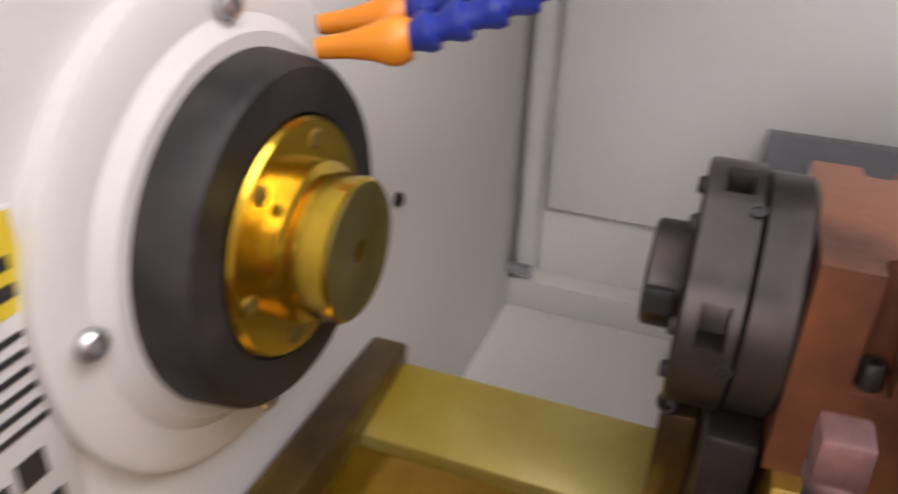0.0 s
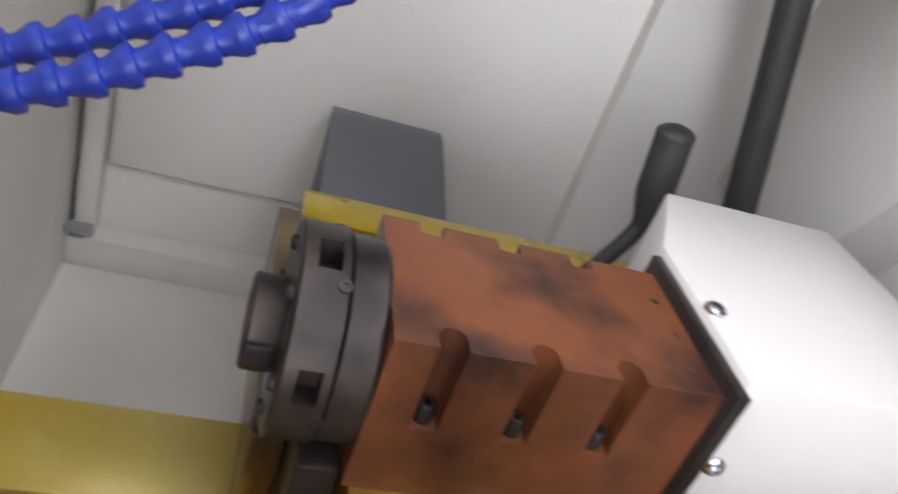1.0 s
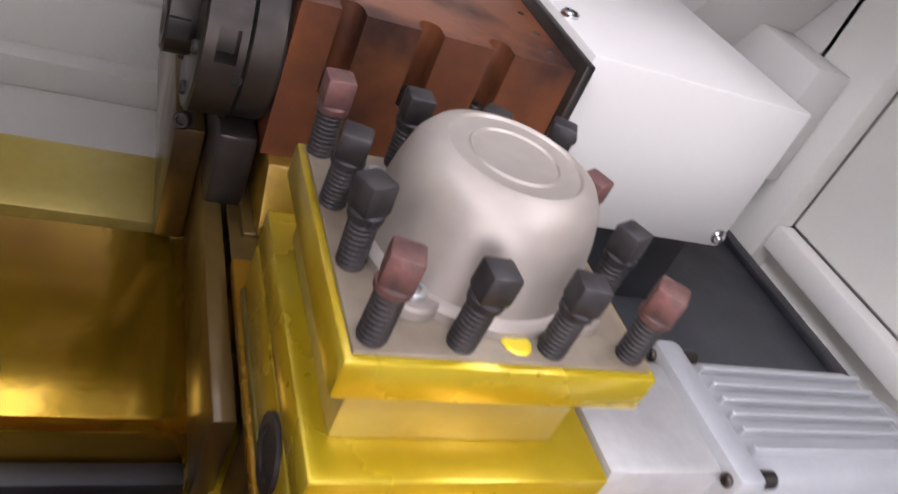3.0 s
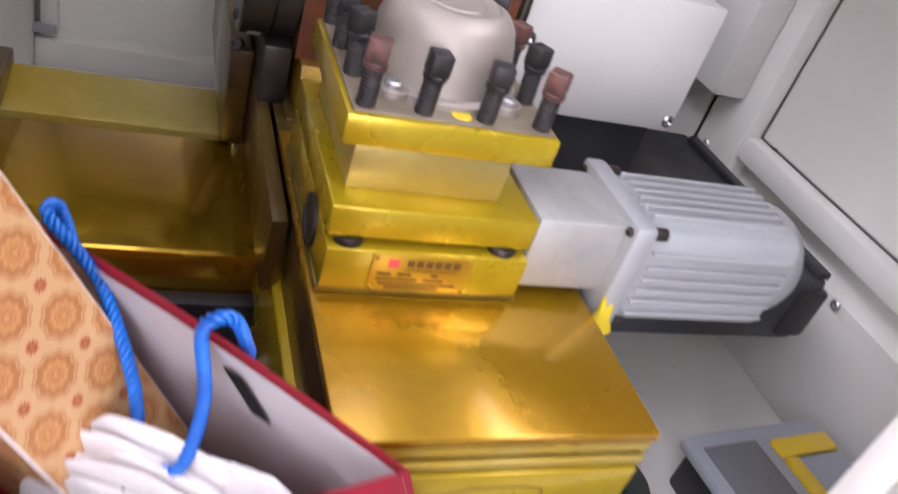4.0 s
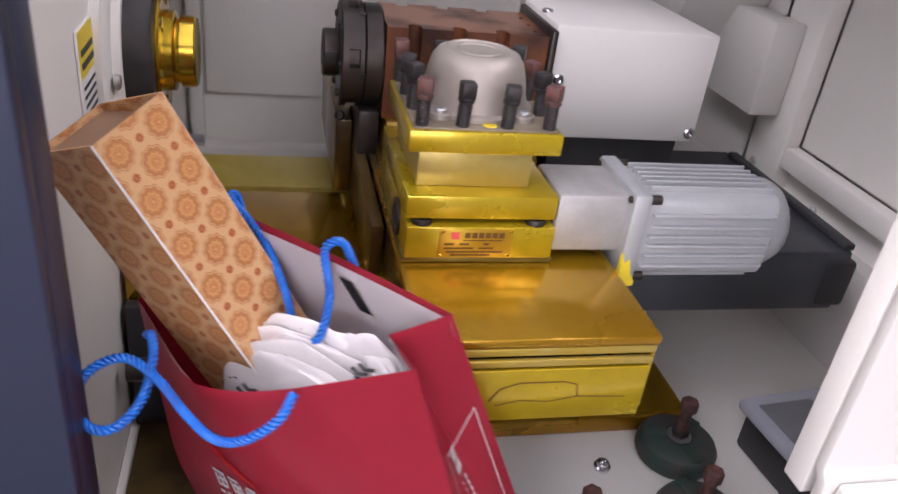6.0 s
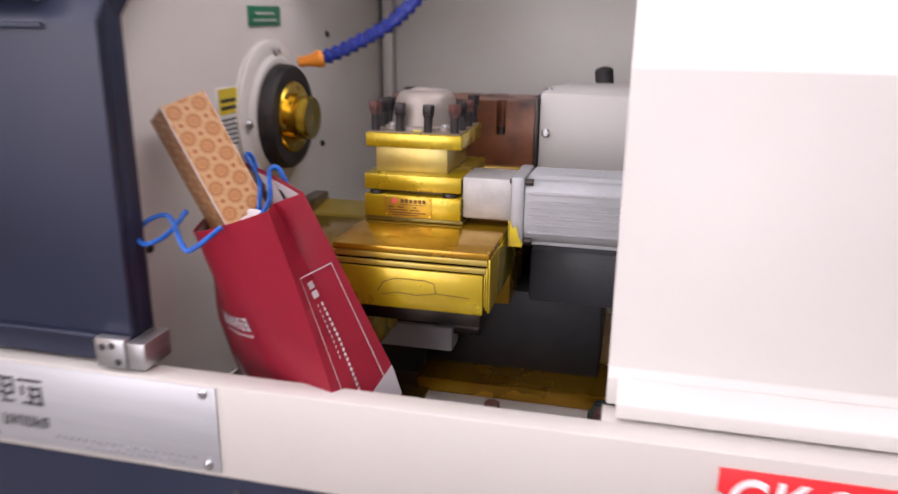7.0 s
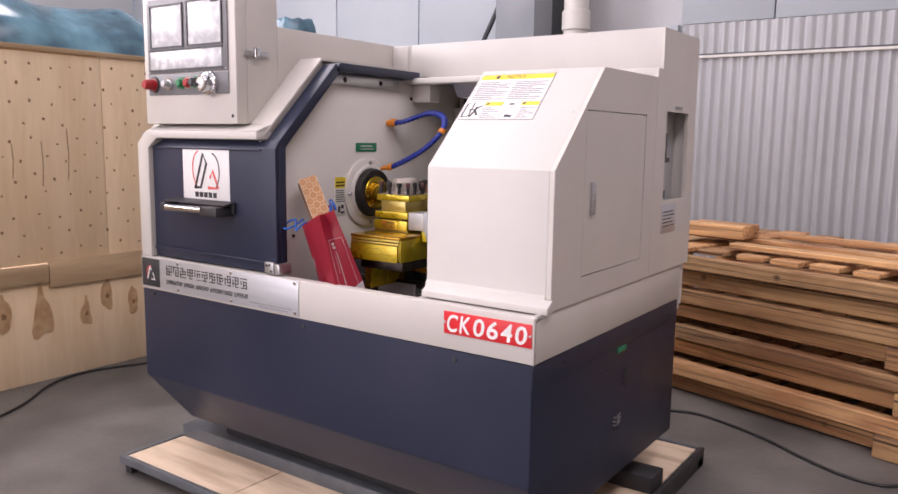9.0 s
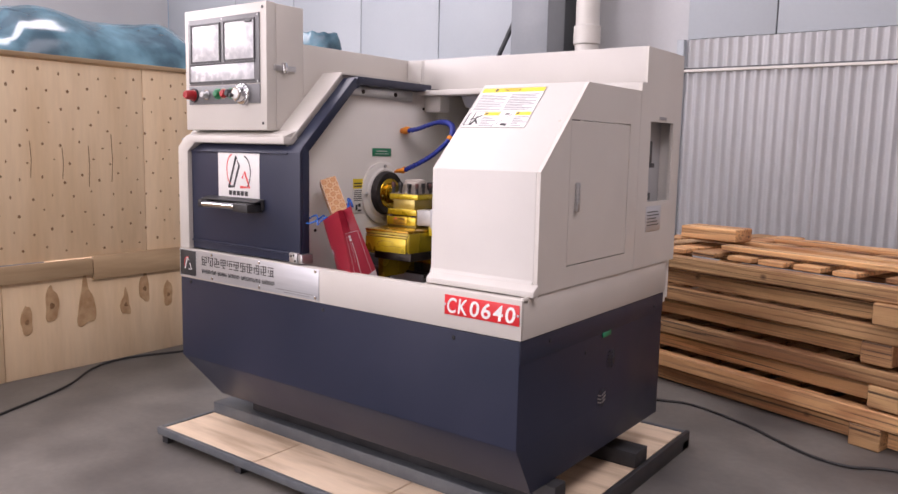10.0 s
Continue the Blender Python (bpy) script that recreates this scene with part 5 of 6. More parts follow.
plain, rusty = bolt_mesh(BOLT, "clamp_bolt"), bolt_mesh(RUSTBOLT, "clamp_bolt")
spots = [(-0.653, 0.2405, 1), (-0.622, 0.2405, 0), (-0.587, 0.2405, 0), (-0.5535, 0.2405, 1), (-0.654, 0.275, 0), (-0.655, 0.309, 0), (-0.655, 0.343, 1), (-0.622, 0.343, 0), (-0.587, 0.343, 0), (-0.553, 0.343, 0), (-0.552, 0.309, 1), (-0.552, 0.272, 0)]
rnd = random.Random(5)
for x, y, r in spots:
    m = Matrix.Translation((x, y, 0.976)) @ pose(0, 0, 0, rnd.uniform(-2, 2), rnd.uniform(-2, 2), rnd.uniform(0, 90)) @ Matrix.Diagonal((1, 1, rnd.uniform(0.94, 1.04), 1))
    piece("clamp_bolt", rusty if r else plain, m, tp)
# etched plate on the base block
pl = part("data_plate", box(-0.6345, -0.5755, 0.2166, 0.2180, 0.8755, 0.9005, 0.0003), BRASSPLATE, tp, "small etched brass data plate")
rects = [(0.020 + 0.0055 * k, 0.0175, 0.0243 + 0.0055 * k, 0.0222) for k in range(6)] + [(0.019, 0.0150, 0.051, 0.0158)]
rects += [(0.004, 0.0112, 0.012, 0.0130), (0.016, 0.0112, 0.024, 0.0130), (0.036, 0.0112, 0.040, 0.0130), (0.004, 0.0078, 0.028, 0.0092), (0.032, 0.0078, 0.044, 0.0092), (0.006, 0.0045, 0.052, 0.0060), (0.010, 0.0018, 0.042, 0.0032)]
flat(pl, "lettering_bar", BROWNINK, (-0.6345, 0.2166, 0.8755), (1, 0, 0), (0, 0, 1), rects, 0.0003)
flat(pl, "emblem", REDINK, (-0.6345, 0.2166, 0.8755), (1, 0, 0), (0, 0, 1), [(0.009, 0.0165, 0.0155, 0.0225)], 0.0003)
for x in (-0.6325, -0.5775):
    for z in (0.8775, 0.8985):
        screw_head((x, 0.2166, z), (0, -1, 0), 0.0013, 0.0008, pl, GOLD, socket=False)

# ---- gear motor of the tool post ----
mot = thing("tool_post_motor", (-0.43, 0.262, 0.868), "silver ribbed electric motor beside the tool post", "motor")
MY, MZ = 0.257, 0.891
part("gear_neck", box(-0.5400, -0.4785, 0.224, 0.288, 0.877, 0.928, 0.004), ALU, mot, "cast aluminium gear neck")
flg = part("flange", prism([(MY - 0.042, MZ - 0.042), (MY + 0.042, MZ - 0.042), (MY + 0.042, MZ + 0.042), (MY - 0.042, MZ + 0.042)], "x", -0.480, -0.4635, 0.004), SILVER, mot, "square silver motor flange")
for s in (-1, 1):
    for t in (-1, 1):
        screw_head((-0.480, MY + 0.0355 * s, MZ + 0.0355 * t), (-1, 0, 0), 0.0032, 0.002, flg, DARKSTEEL)
        part("stud", rod((-0.4635, MY + 0.0355 * s, MZ + 0.0355 * t), (-0.4545, MY + 0.0355 * s, MZ + 0.0355 * t), 0.0042, 12), DARKSTEEL, flg)
part("paint_splash", prism([(MY - 0.0425, MZ - 0.0425), (MY - 0.018, MZ - 0.0425), (MY - 0.030, MZ - 0.034), (MY - 0.040, MZ - 0.028), (MY - 0.044, MZ - 0.018), (MY - 0.0425, MZ - 0.010)], "x", -0.4812, -0.4803), YELLOWPAINT, mot, "yellow paint splash", smooth=0)
part("paint_splash", prism([(-0.4795, MZ - 0.0415), (-0.4645, MZ - 0.0415), (-0.4640, MZ - 0.037), (-0.469, MZ - 0.029), (-0.472, MZ - 0.016), (-0.476, MZ - 0.020), (-0.4795, MZ - 0.010)], "y", MY - 0.0432, MY - 0.0423), YELLOWPAINT, mot, smooth=0)
hull = []
for k in range(64):
    a = 2 * math.pi * k / 64
    c, s = math.cos(a), math.sin(a)
    q = 0.0385 / max(abs(c) ** 6 + abs(s) ** 6, 1e-9) ** (1 / 6)
    hull.append((MY + q * c * 0.99, MZ + q * s * 0.99))
body = part("motor_body", prism(hull, "x", -0.4635, -0.344), SILVER, mot, "silver ribbed motor body", smooth=50)
bm = turned([(0, 0.0400), (0.010, 0.0390), (0.019, 0.034), (0.025, 0.026), (0.027, 0)], (-0.344, MY, MZ), (1, 0, 0), 48)
part("end_cap", bm, SILVER, mot, "rounded silver end cap")
fin = finish("fin", box(-0.058, 0.055, -0.0012, 0.0012, -0.002, 0.0050, 0.0006, seg=1), SILVER, 0)
for k in range(28):
    a = 2 * math.pi * (k + 0.5) / 28
    c, s = math.cos(a), math.sin(a)
    if abs(c) > 0.62 and abs(s) > 0.62:
        continue
    q = 0.0385 / (abs(c) ** 6 + abs(s) ** 6) ** (1 / 6)
    side = (0 if abs(s) > abs(c) else (90 if c < 0 else -90)) + (180 if abs(s) > abs(c) and s < 0 else 0)
    piece("fin", fin, Matrix.Translation((-0.402, MY + q * c * 0.985, MZ + q * s * 0.985)) @ pose(0, 0, 0, side, 0, 0), mot)
part("cable_gland", prism([(MY + 0.005, MZ - 0.043), (MY + 0.05, MZ - 0.040), (MY + 0.052, MZ + 0.0), (MY + 0.01, MZ + 0.0)], "x", -0.344, -0.310, 0.004), BLACKPL, mot, "black terminal cover")

# ---- tailstock head ----
ts = thing("tailstock", (-0.57, 0.508, 0.86), "brown waxed tailstock head with slots and a dark clamp chuck", "tailstock")
TY0, TY1, TZ0, TZ1 = 0.456, 0.560, 0.900, 0.993
SLOTS = (-0.6245, -0.5795, -0.5355)
bm = bmesh.new()
# body cut into columns so that the round backed slots are real cuts in the front and rear top edges
edges_x = [-0.652] + [c + e for c in SLOTS for e in (-0.0068, 0.0068)] + [-0.487]
for a, b in zip(edges_x[::2], edges_x[1::2]):
    prism([(TY0, TZ0), (TY1, TZ0), (TY1, TZ1), (TY0, TZ1)], "x", a, b, bm=bm)
for c in SLOTS:
    rings = []
    for k in range(13):
        w = math.pi * k / 12
        x, depth = c - 0.0068 * math.cos(w), 0.0085 + 0.0068 * math.sin(w)
        prof = [(TY0, TZ0), (TY1, TZ0), (TY1, 0.974), (TY1 - 0.4 * depth - 0.004, 0.977), (TY1 - 0.4 * depth - 0.005, TZ1), (TY0 + depth, TZ1), (TY0 + depth, 0.9450), (TY0, 0.9440)]
        rings.append([bm.verts.new((x, y, z)) for y, z in prof])
    for p, q in zip(rings, rings[1:]):
        for i in range(8):
            bm.faces.new((p[i], p[(i + 1) % 8], q[(i + 1) % 8], q[i]))
    for p in (rings[0], rings[-1]):
        bm.faces.new(p)
bmesh.ops.remove_doubles(bm, verts=bm.verts, dist=1e-5)
part("head_body", bm, COPPER, ts, "brown waxed slotted body", smooth=25)
for c in SLOTS:
    part("slot_screw", turned([(0, 0.0048), (0.010, 0.0048), (0.011, 0.0042), (0.011, 0.0024), (0.007, 0.0022), (0.007, 0)], (c, TY0 + 0.0075, 0.944), (0, 0, 1), 18), DARKSTEEL, ts, "dark socket screw in a slot")
part("end_plate", box(-0.4868, -0.4805, TY0 - 0.008, TY1 + 0.010, 0.872, 1.001, 0.001), DARKSTEEL, ts, "dark end plate")
for y in (0.475, 0.50, 0.53):
    screw_head((-0.497, y, TZ1 - 0.0005), (0, 0, 1), 0.0025, 0.001, ts, BLACKRING)
AX, AZ = 0.505, 0.951
ch = part("collar", turned([(0, 0.050), (0.002, 0.0515), (0.0175, 0.0515), (0.0190, 0.050)], (-0.6525, AX, AZ), (-1, 0, 0), 56), DARKSTEEL, ts, "dark steel collar")
bm = bmesh.new()
seg = 72
ax = [(-0.6725, 0), (-0.6765, 0), (-0.6875, 0), (-0.6935, 0)]
holes = {k for c in range(5) for k in range(c * 14 + 6 - 2, c * 14 + 6 + 2)}
grid = []
R = 0.0535
for x, _ in ax:
    grid.append([bm.verts.new((x, AX + R * math.cos(2 * math.pi * k / seg), AZ + R * math.sin(2 * math.pi * k / seg))) for k in range(seg)])
inner = [[bm.verts.new((x, AX + 0.040 * math.cos(2 * math.pi * k / seg), AZ + 0.040 * math.sin(2 * math.pi * k / seg))) for k in range(seg)] for x, _ in ax[1:3]]
for i in range(3):
    for k in range(seg):
        j = (k + 1) % seg
        if i == 1 and k in holes:
            bm.faces.new((inner[0][k], inner[0][j], inner[1][j], inner[1][k]))
            bm.faces.new((grid[1][k], grid[1][j], inner[0][j], inner[0][k]))
            bm.faces.new((grid[2][k], grid[2][j], inner[1][j], inner[1][k]))
            if (k - 1) % seg not in holes:
                bm.faces.new((grid[1][k], grid[2][k], inner[1][k], inner[0][k]))
            if j not in holes:
                bm.faces.new((grid[1][j], grid[2][j], inner[1][j], inner[0][j]))
        else:
            bm.faces.new((grid[i][k], grid[i][j], grid[i + 1][j], grid[i + 1][k]))
front_ring = [bm.verts.new((-0.6950, AX + 0.0515 * math.cos(2 * math.pi * k / seg), AZ + 0.0515 * math.sin(2 * math.pi * k / seg))) for k in range(seg)]
for k in range(seg):
    j = (k + 1) % seg
    bm.faces.new((grid[3][k], grid[3][j], front_ring[j], front_ring[k]))
bm.faces.new(front_ring)
bm.faces.new(grid[0])
head = part("clamp_head", bm, DARKSTEEL, ts, "dark clamp head with square pockets")
for c in range(5):
    w = 2 * math.pi * (c * 14 + 6) / seg
    part("set_screw", turned([(0, 0.0032), (0.0012, 0.0032), (0.0012, 0.0018), (0.0002, 0.0018), (0.0002, 0)], (-0.6745, AX + 0.0533 * math.cos(w + 0.32), AZ + 0.0533 * math.sin(w + 0.32)), (0, math.cos(w + 0.32), math.sin(w + 0.32)), 14), BLACKRING, head)
for c in range(6):
    w = 2 * math.pi * c / 6
    screw_head((-0.695, AX + 0.041 * math.cos(w), AZ + 0.041 * math.sin(w)), (-1, 0, 0), 0.004, 0.003, head, BLACKRING)
nose = part("nose", turned([(0, 0.023), (0.003, 0.024), (0.0145, 0.024), (0.016, 0.0225), (0.016, 0.016), (0.009, 0.015), (0.009, 0)], (-0.695, AX, AZ), (-1, 0, 0), 40), DARKSTEEL, ts, "dark slotted nose")
part("nose_key", box(-0.710, -0.698, AX - 0.0265, AX - 0.021, AZ - 0.006, AZ + 0.006, 0.001), BLACKRING, nose)
foot = part("wedge_foot", prism([(0.428, 0.862), (0.428, 0.868), (0.446, 0.8998), (0.565, 0.8998), (0.565, 0.862)], "x", -0.648, -0.487, 0.0012), OIL_FOOT, ts, "amber oiled wedge foot")
wy = Vector((0, -0.032, 0.018)).normalized()
for x in (-0.611, -0.558, -0.512):
    part("foot_screw", turned([(-0.001, 0.0115), (0.0003, 0.0115), (0.0003, 0.0085), (0.007, 0.0085), (0.008, 0.0075), (0.008, 0.0045), (0.004, 0.0042), (0.004, 0)], (x, 0.4375, 0.8845), wy, 24), DARKSTEEL, foot, "dark cap screw in an oiled counterbore")
part("slide_base", box(-0.655, -0.488, 0.43, 0.60, 0.806, 0.8615, 0.002), OIL_BROWN, ts, "greased tailstock slide")
part("dark_web", box(-0.675, -0.653, 0.46, 0.55, 0.806, 0.905, 0.003), DARKSTEEL, ts)
part("bed_saddle", box(-0.645, -0.30, 0.40, 0.63, 0.795, 0.8055, 0.002), OIL_BROWN, ts)
screw_head((-0.690, 0.505, 0.883), (-0.3, -0.8, 0.3), 0.006, 0.006, ts, DARKSTEEL)
part("side_plate", box(-0.694, -0.676, 0.50, 0.74, 0.795, 0.880, 0.002), OIL_BROWN, ts, "greased side plate")

cover = thing("tailstock_cover", (-0.39, 0.55, 0.886), "white sheet metal cover over the tailstock drive", "cover")
poly = [(-0.480, 0.4555), (-0.297, 0.4555), (-0.302, 0.661), (-0.444, 0.657), (-0.4802, 0.575)]
cbody = part("cover_body", prism(poly, "z", 0.886, 1.006, 0.0025), WHITE, cover, "white folded cover")
for p, w in (((-0.470, 0.4555, 0.950), (0, -1, 0)), ((-0.474, 0.512, 1.006), (0, 0, 1)), ((-0.305, 0.4555, 0.897), (0, -1, 0))):
    screw_head(p, w, 0.0062, 0.0035, cbody, CHROME)
part("paint_mark", prism([(-0.476, 0.893), (-0.462, 0.897), (-0.474, 0.901)], "y", 0.4545, 0.4553), YELLOWPAINT, cbody, smooth=0)
# black block stands in for the shade beneath the cover
part("shade_block", box(-0.46, -0.305, 0.475, 0.65, 0.806, 0.885, 0.003), BLACKSTEEL, cover, "black block put in for the shade under the cover")

lever = thing("lever", (-0.40, 0.74, 0.80), "black rubber grip lever behind the tailstock", "lever")
lp = smooth_line([(-0.455, 0.735, 0.83), (-0.424, 0.738, 0.885), (-0.402, 0.74, 0.930), (-0.401, 0.742, 0.962), (-0.405, 0.745, 1.003), (-0.408, 0.746, 1.027)], 8)
n = len(lp)
part("grip", tube(lp, 0.01, 18, radii=[0.0075 + 0.0085 * min(1, max(0, (i / n - 0.42) / 0.2)) if i < n - 4 else (0.0165, 0.0155, 0.0120, 0.0040)[i - n + 4] for i in range(n)]), RUBBER, lever)
conduit = thing("conduit", (-0.19, 0.82, 0.7), "thick black rubber conduit rising to the top box", "conduit")
d = Vector((-0.236, 0.10, 0.966)).normalized()
p0 = Vector((-0.253, 0.839, 0.95))
part("tube", tube([p0 - d * 0.14, p0, p0 + d * 0.2, p0 + d * 0.40], 0.0165, 20), RUBBER, conduit)
part("clamp", tube([p0 - d * 0.15, p0 - d * 0.12], 0.021, 20), DARKSTEEL, conduit)

chute = thing("chip_guard", (-0.58, 0.98, 0.64), "grey sloped chip guard box against the back wall", "guard")
bm = prism([(1.009, 0.645), (1.009, 0.862), (0.99, 0.862), (0.90, 0.782), (0.90, 0.645)], "x", -0.648, -0.516)
for vt in bm.verts:
    if vt.co.x > -0.55:
        vt.co.x += 0.014 if vt.co.z < 0.80 else -0.007
bmesh.ops.bevel(bm, geom=bm.edges[:], offset=0.0015, segments=2, affect="EDGES", profile=0.5)
part("sloped_box", bm, GREYSHEET, chute, "grey sloped sheet box")
rear = thing("electrical_box", (-0.1, 0.86, 0.92), "white sheet metal electrical box in the rear corner", "electrical box")
part("case", prism([(0.715, 1.06), (0.715, 1.322), (1.005, 1.322), (1.005, 0.90), (0.80, 0.90)], "x", -0.185, -0.052, 0.003), WHITE, rear, "white folded case")
part("case_foot", box(-0.100, -0.052, 0.652, 0.80, 0.854, 0.985, 0.003), WHITE, rear, "white lower box")
part("rear_sheet", box(-0.050, -0.0465, 0.70, 1.005, 0.742, 1.322, 0.001), WHITE, rear)
for y, z in ((0.762, 1.094), (0.84, 1.155)):
    screw_head((-0.185, y, z), (-1, 0, 0), 0.0045, 0.002, rear, DARKSTEEL)

# ---- loose things in the tray ----
def level_foot(x, y, lean):
    f = thing("levelling_foot", (0, 0, 0), "round green cast iron levelling foot with a rusty bolt", "levelling foot", "levelling feet in the tray")
    disc = part("disc", turned([(0, 0.040), (0.006, 0.043), (0.016, 0.043), (0.022, 0.040), (0.026, 0.030), (0.027, 0.016), (0.024, 0.014)], (0, 0, 0), (0, 0, 1), 40), GREENIRON, f, "green cast iron disc")
    for k in range(3):
        part("rib", box(0.012, 0.038, -0.006, 0.006, 0.020, 0.028, 0.002, m=pose(0, 0, 0, 0, 0, 120 * k + 20)), GREENIRON, disc)
    bl = part("bolt", rod((0, 0, 0.02), (0, 0, 0.068), 0.0062, 16), RUSTBOLT, f, "rusty bolt")
    part("washer", turned([(0.0262, 0.013), (0.0285, 0.013), (0.0285, 0.006)], (0, 0, 0), (0, 0, 1), 20), STEEL, bl)
    hexa = [(0.0095 * math.cos(radians(60 * k)), 0.0095 * math.sin(radians(60 * k))) for k in range(6)]
    part("nut", prism(hexa, "z", 0.062, 0.075, 0.001), RUSTBOLT, bl)
    part("nut", prism(hexa, "z", 0.0287, 0.037, 0.001), DARKSTEEL, bl)
    f.matrix_basis = pose(x, y, 0.6003, 0, 0, lean)
    return f


foot1 = level_foot(-0.334, 0.262, 15)
copy_thing(foot1, pose(-0.357, 0.166, 0.6003, 0, 0, 75))
copy_thing(foot1, pose(-0.484, 0.152, 0.6003, 0, 0, 140))
tagged(part("drain_screw", turned([(0, 0.009), (0.003, 0.009), (0.004, 0.0065), (0.008, 0.0065), (0.009, 0.005), (0.009, 0.003), (0.005, 0.003), (0.005, 0)], (-0.422, 0.2495, 0.6), (0, 0, 1), 20), CHROME, None), "bright round head screw in the tray floor", "screw")

kit = thing("tool_case", (-0.165, 0.215, 0.6), "black tool case with grey lid and yellow handle in the tray", "tool case")
km = pose(-0.165, 0.212, 0.6003, 0, 0, 6)


def kbox(*a, **k):
    return box(*a, m=km, **k)


part("body", prism([(-0.082, -0.070), (0.082, -0.070), (0.082, 0.070), (-0.082, 0.070)], "z", 0.0, 0.046, 0.006, m=km), BLACKPL, kit, "black case body")
lid = part("lid", kbox(-0.090, 0.090, -0.078, 0.078, 0.0465, 0.062, bev=0.006), GREYPL, kit, "grey case lid")
part("lid_window", kbox(-0.078, -0.010, -0.064, 0.060, 0.0615, 0.0635, bev=0.001), GREYSHEET, lid)
hd = part("handle", kbox(0.004, 0.082, 0.034, 0.056, 0.0615, 0.068, bev=0.003), YELLOWPL, kit, "yellow folding handle")
part("handle_arm", kbox(0.004, 0.022, -0.060, 0.0335, 0.0615, 0.068, bev=0.003), YELLOWPL, hd)
part("clip", kbox(-0.05, -0.02, -0.084, -0.0705, 0.030, 0.055, bev=0.002), YELLOWPL, kit)

# ---- gift bag with a carton and wrapping cloth ----
A = Vector((-0.688, 0.017, 0.926))
U = Vector((-0.785, 0.565, -0.255)).normalized()
D = Vector((0.285, 0.0, -0.955))
D = (D - U * D.dot(U)).normalized()
W = U.cross(D)
if W.y < 0:
    W = -W
LW, LH = 0.222, 0.335


def bag_at(u, v, w):
    """A point of the bag: along its front, down from its rim, and back from its front."""
    return A + U * u + D * v + W * w


def bag_depth(v):
    return 0.046 + 0.034 * min(1, v / 0.12)


bag = thing("gift_bag", tuple(bag_at(0.1, LH, 0.04)), "red paper gift bag with blue cord handles leaning in the tray", "bag")


def bag_front(u, v):
    bulge = -0.010 * math.sin(math.pi * min(1, u / LW)) * math.sin(math.pi * min(1, (v + 0.08) / (LH + 0.1))) - 0.024 * math.sin(math.pi * min(1, u / LW)) * max(0, 1 - v / 0.22) + 0.002 * math.sin(9 * u / LW + 14 * v)
    lip = 0.020 * max(0, (u - 0.13) / 0.07) * max(0, 1 - v / 0.12)
    return bag_at(u, v + 0.006 * math.sin(math.pi * u / LW), bulge + lip)


BR = Vector((-0.664, 0.048, 0.939))
BU = Vector((-0.72, 0.69, 0.0)).normalized()


def bag_back(s, t):
    """A point of the back panel: s along it, t down from its rim."""
    k = min(1, t * 1.6)
    rim = BR + BU * (0.215 * s)
    top = rim + D * (t * LH)
    low = bag_at(s * LW, t * LH, 0.080)
    return top.lerp(low, k) + W * 0.004 * math.sin(math.pi * s) * (1 - t)


def patch(f, nu, nv, thick):
    """A thin curved sheet from f(s, t)."""
    bm = bmesh.new()
    g = [[f(i / nu, j / nv) for j in range(nv + 1)] for i in range(nu + 1)]
    top = [[bm.verts.new(p) for p in row] for row in g]
    for i in range(nu):
        for j in range(nv):
            bm.faces.new((top[i][j], top[i + 1][j], top[i + 1][j + 1], top[i][j + 1]))
    res = bmesh.ops.solidify(bm, geom=bm.faces[:], thickness=thick)
    return bm


part("front_panel", patch(lambda s, t: bag_front(s * LW, t * LH), 14, 18, 0.0008), BAGRED, bag, "red front panel")
part("back_panel", patch(lambda s, t: bag_back(s, t), 8, 12, 0.0008), BAGRED, bag, "red back panel")
part("white_lining", patch(lambda s, t: bag_back(0.01 + 0.98 * s, 0.012 + 0.5 * t) - W * 0.0022, 8, 8, 0.0005), PAPER, bag, "white paper lining")
part("white_lining", patch(lambda s, t: bag_front(0.002 + s * (LW - 0.004), 0.004 + t * LH * 0.4) + W * 0.0016, 10, 8, 0.0005), PAPER, bag)


def side_point(side, s, t):
    """A point of a side panel: s from front to back, t down from the rim."""
    u0 = 0 if side > 0 else LW
    p = bag_front(u0, t * LH).lerp(bag_back(0 if side > 0 else 1, t), s)
    fold = 0.028 * max(0, 1 - t * LH / 0.15)
    return p + U * side * fold * (1 - abs(2 * s - 1))


def gusset(side, name):
    part(name, patch(lambda s, t: side_point(side, s, t), 8, 16, 0.0008), BAGRED, bag, "red folded side gusset")
    if side > 0:
        part("white_lining", patch(lambda s, t: side_point(side, s, 0.01 + t * 0.4) + U * 0.0022, 8, 8, 0.0004), PAPER, bag)


gusset(1, "side_gusset")
gusset(-1, "side_gusset")
part("bottom", patch(lambda s, t: bag_front(s * LW, LH).lerp(bag_back(s, 1), t), 2, 2, 0.001), PAPER, bag)
# white corner and black foot, print on the side and front
def on_side(s, v):
    return side_point(1, s, v / LH) - U * 0.0022


def side_quad(name, mat, pts, label=""):
    bm = bmesh.new()
    bm.faces.new([bm.verts.new(on_side(s, v)) for s, v in pts])
    bmesh.ops.solidify(bm, geom=bm.faces[:], thickness=0.0004)
    return part(name, bm, mat, bag, label, smooth=0)


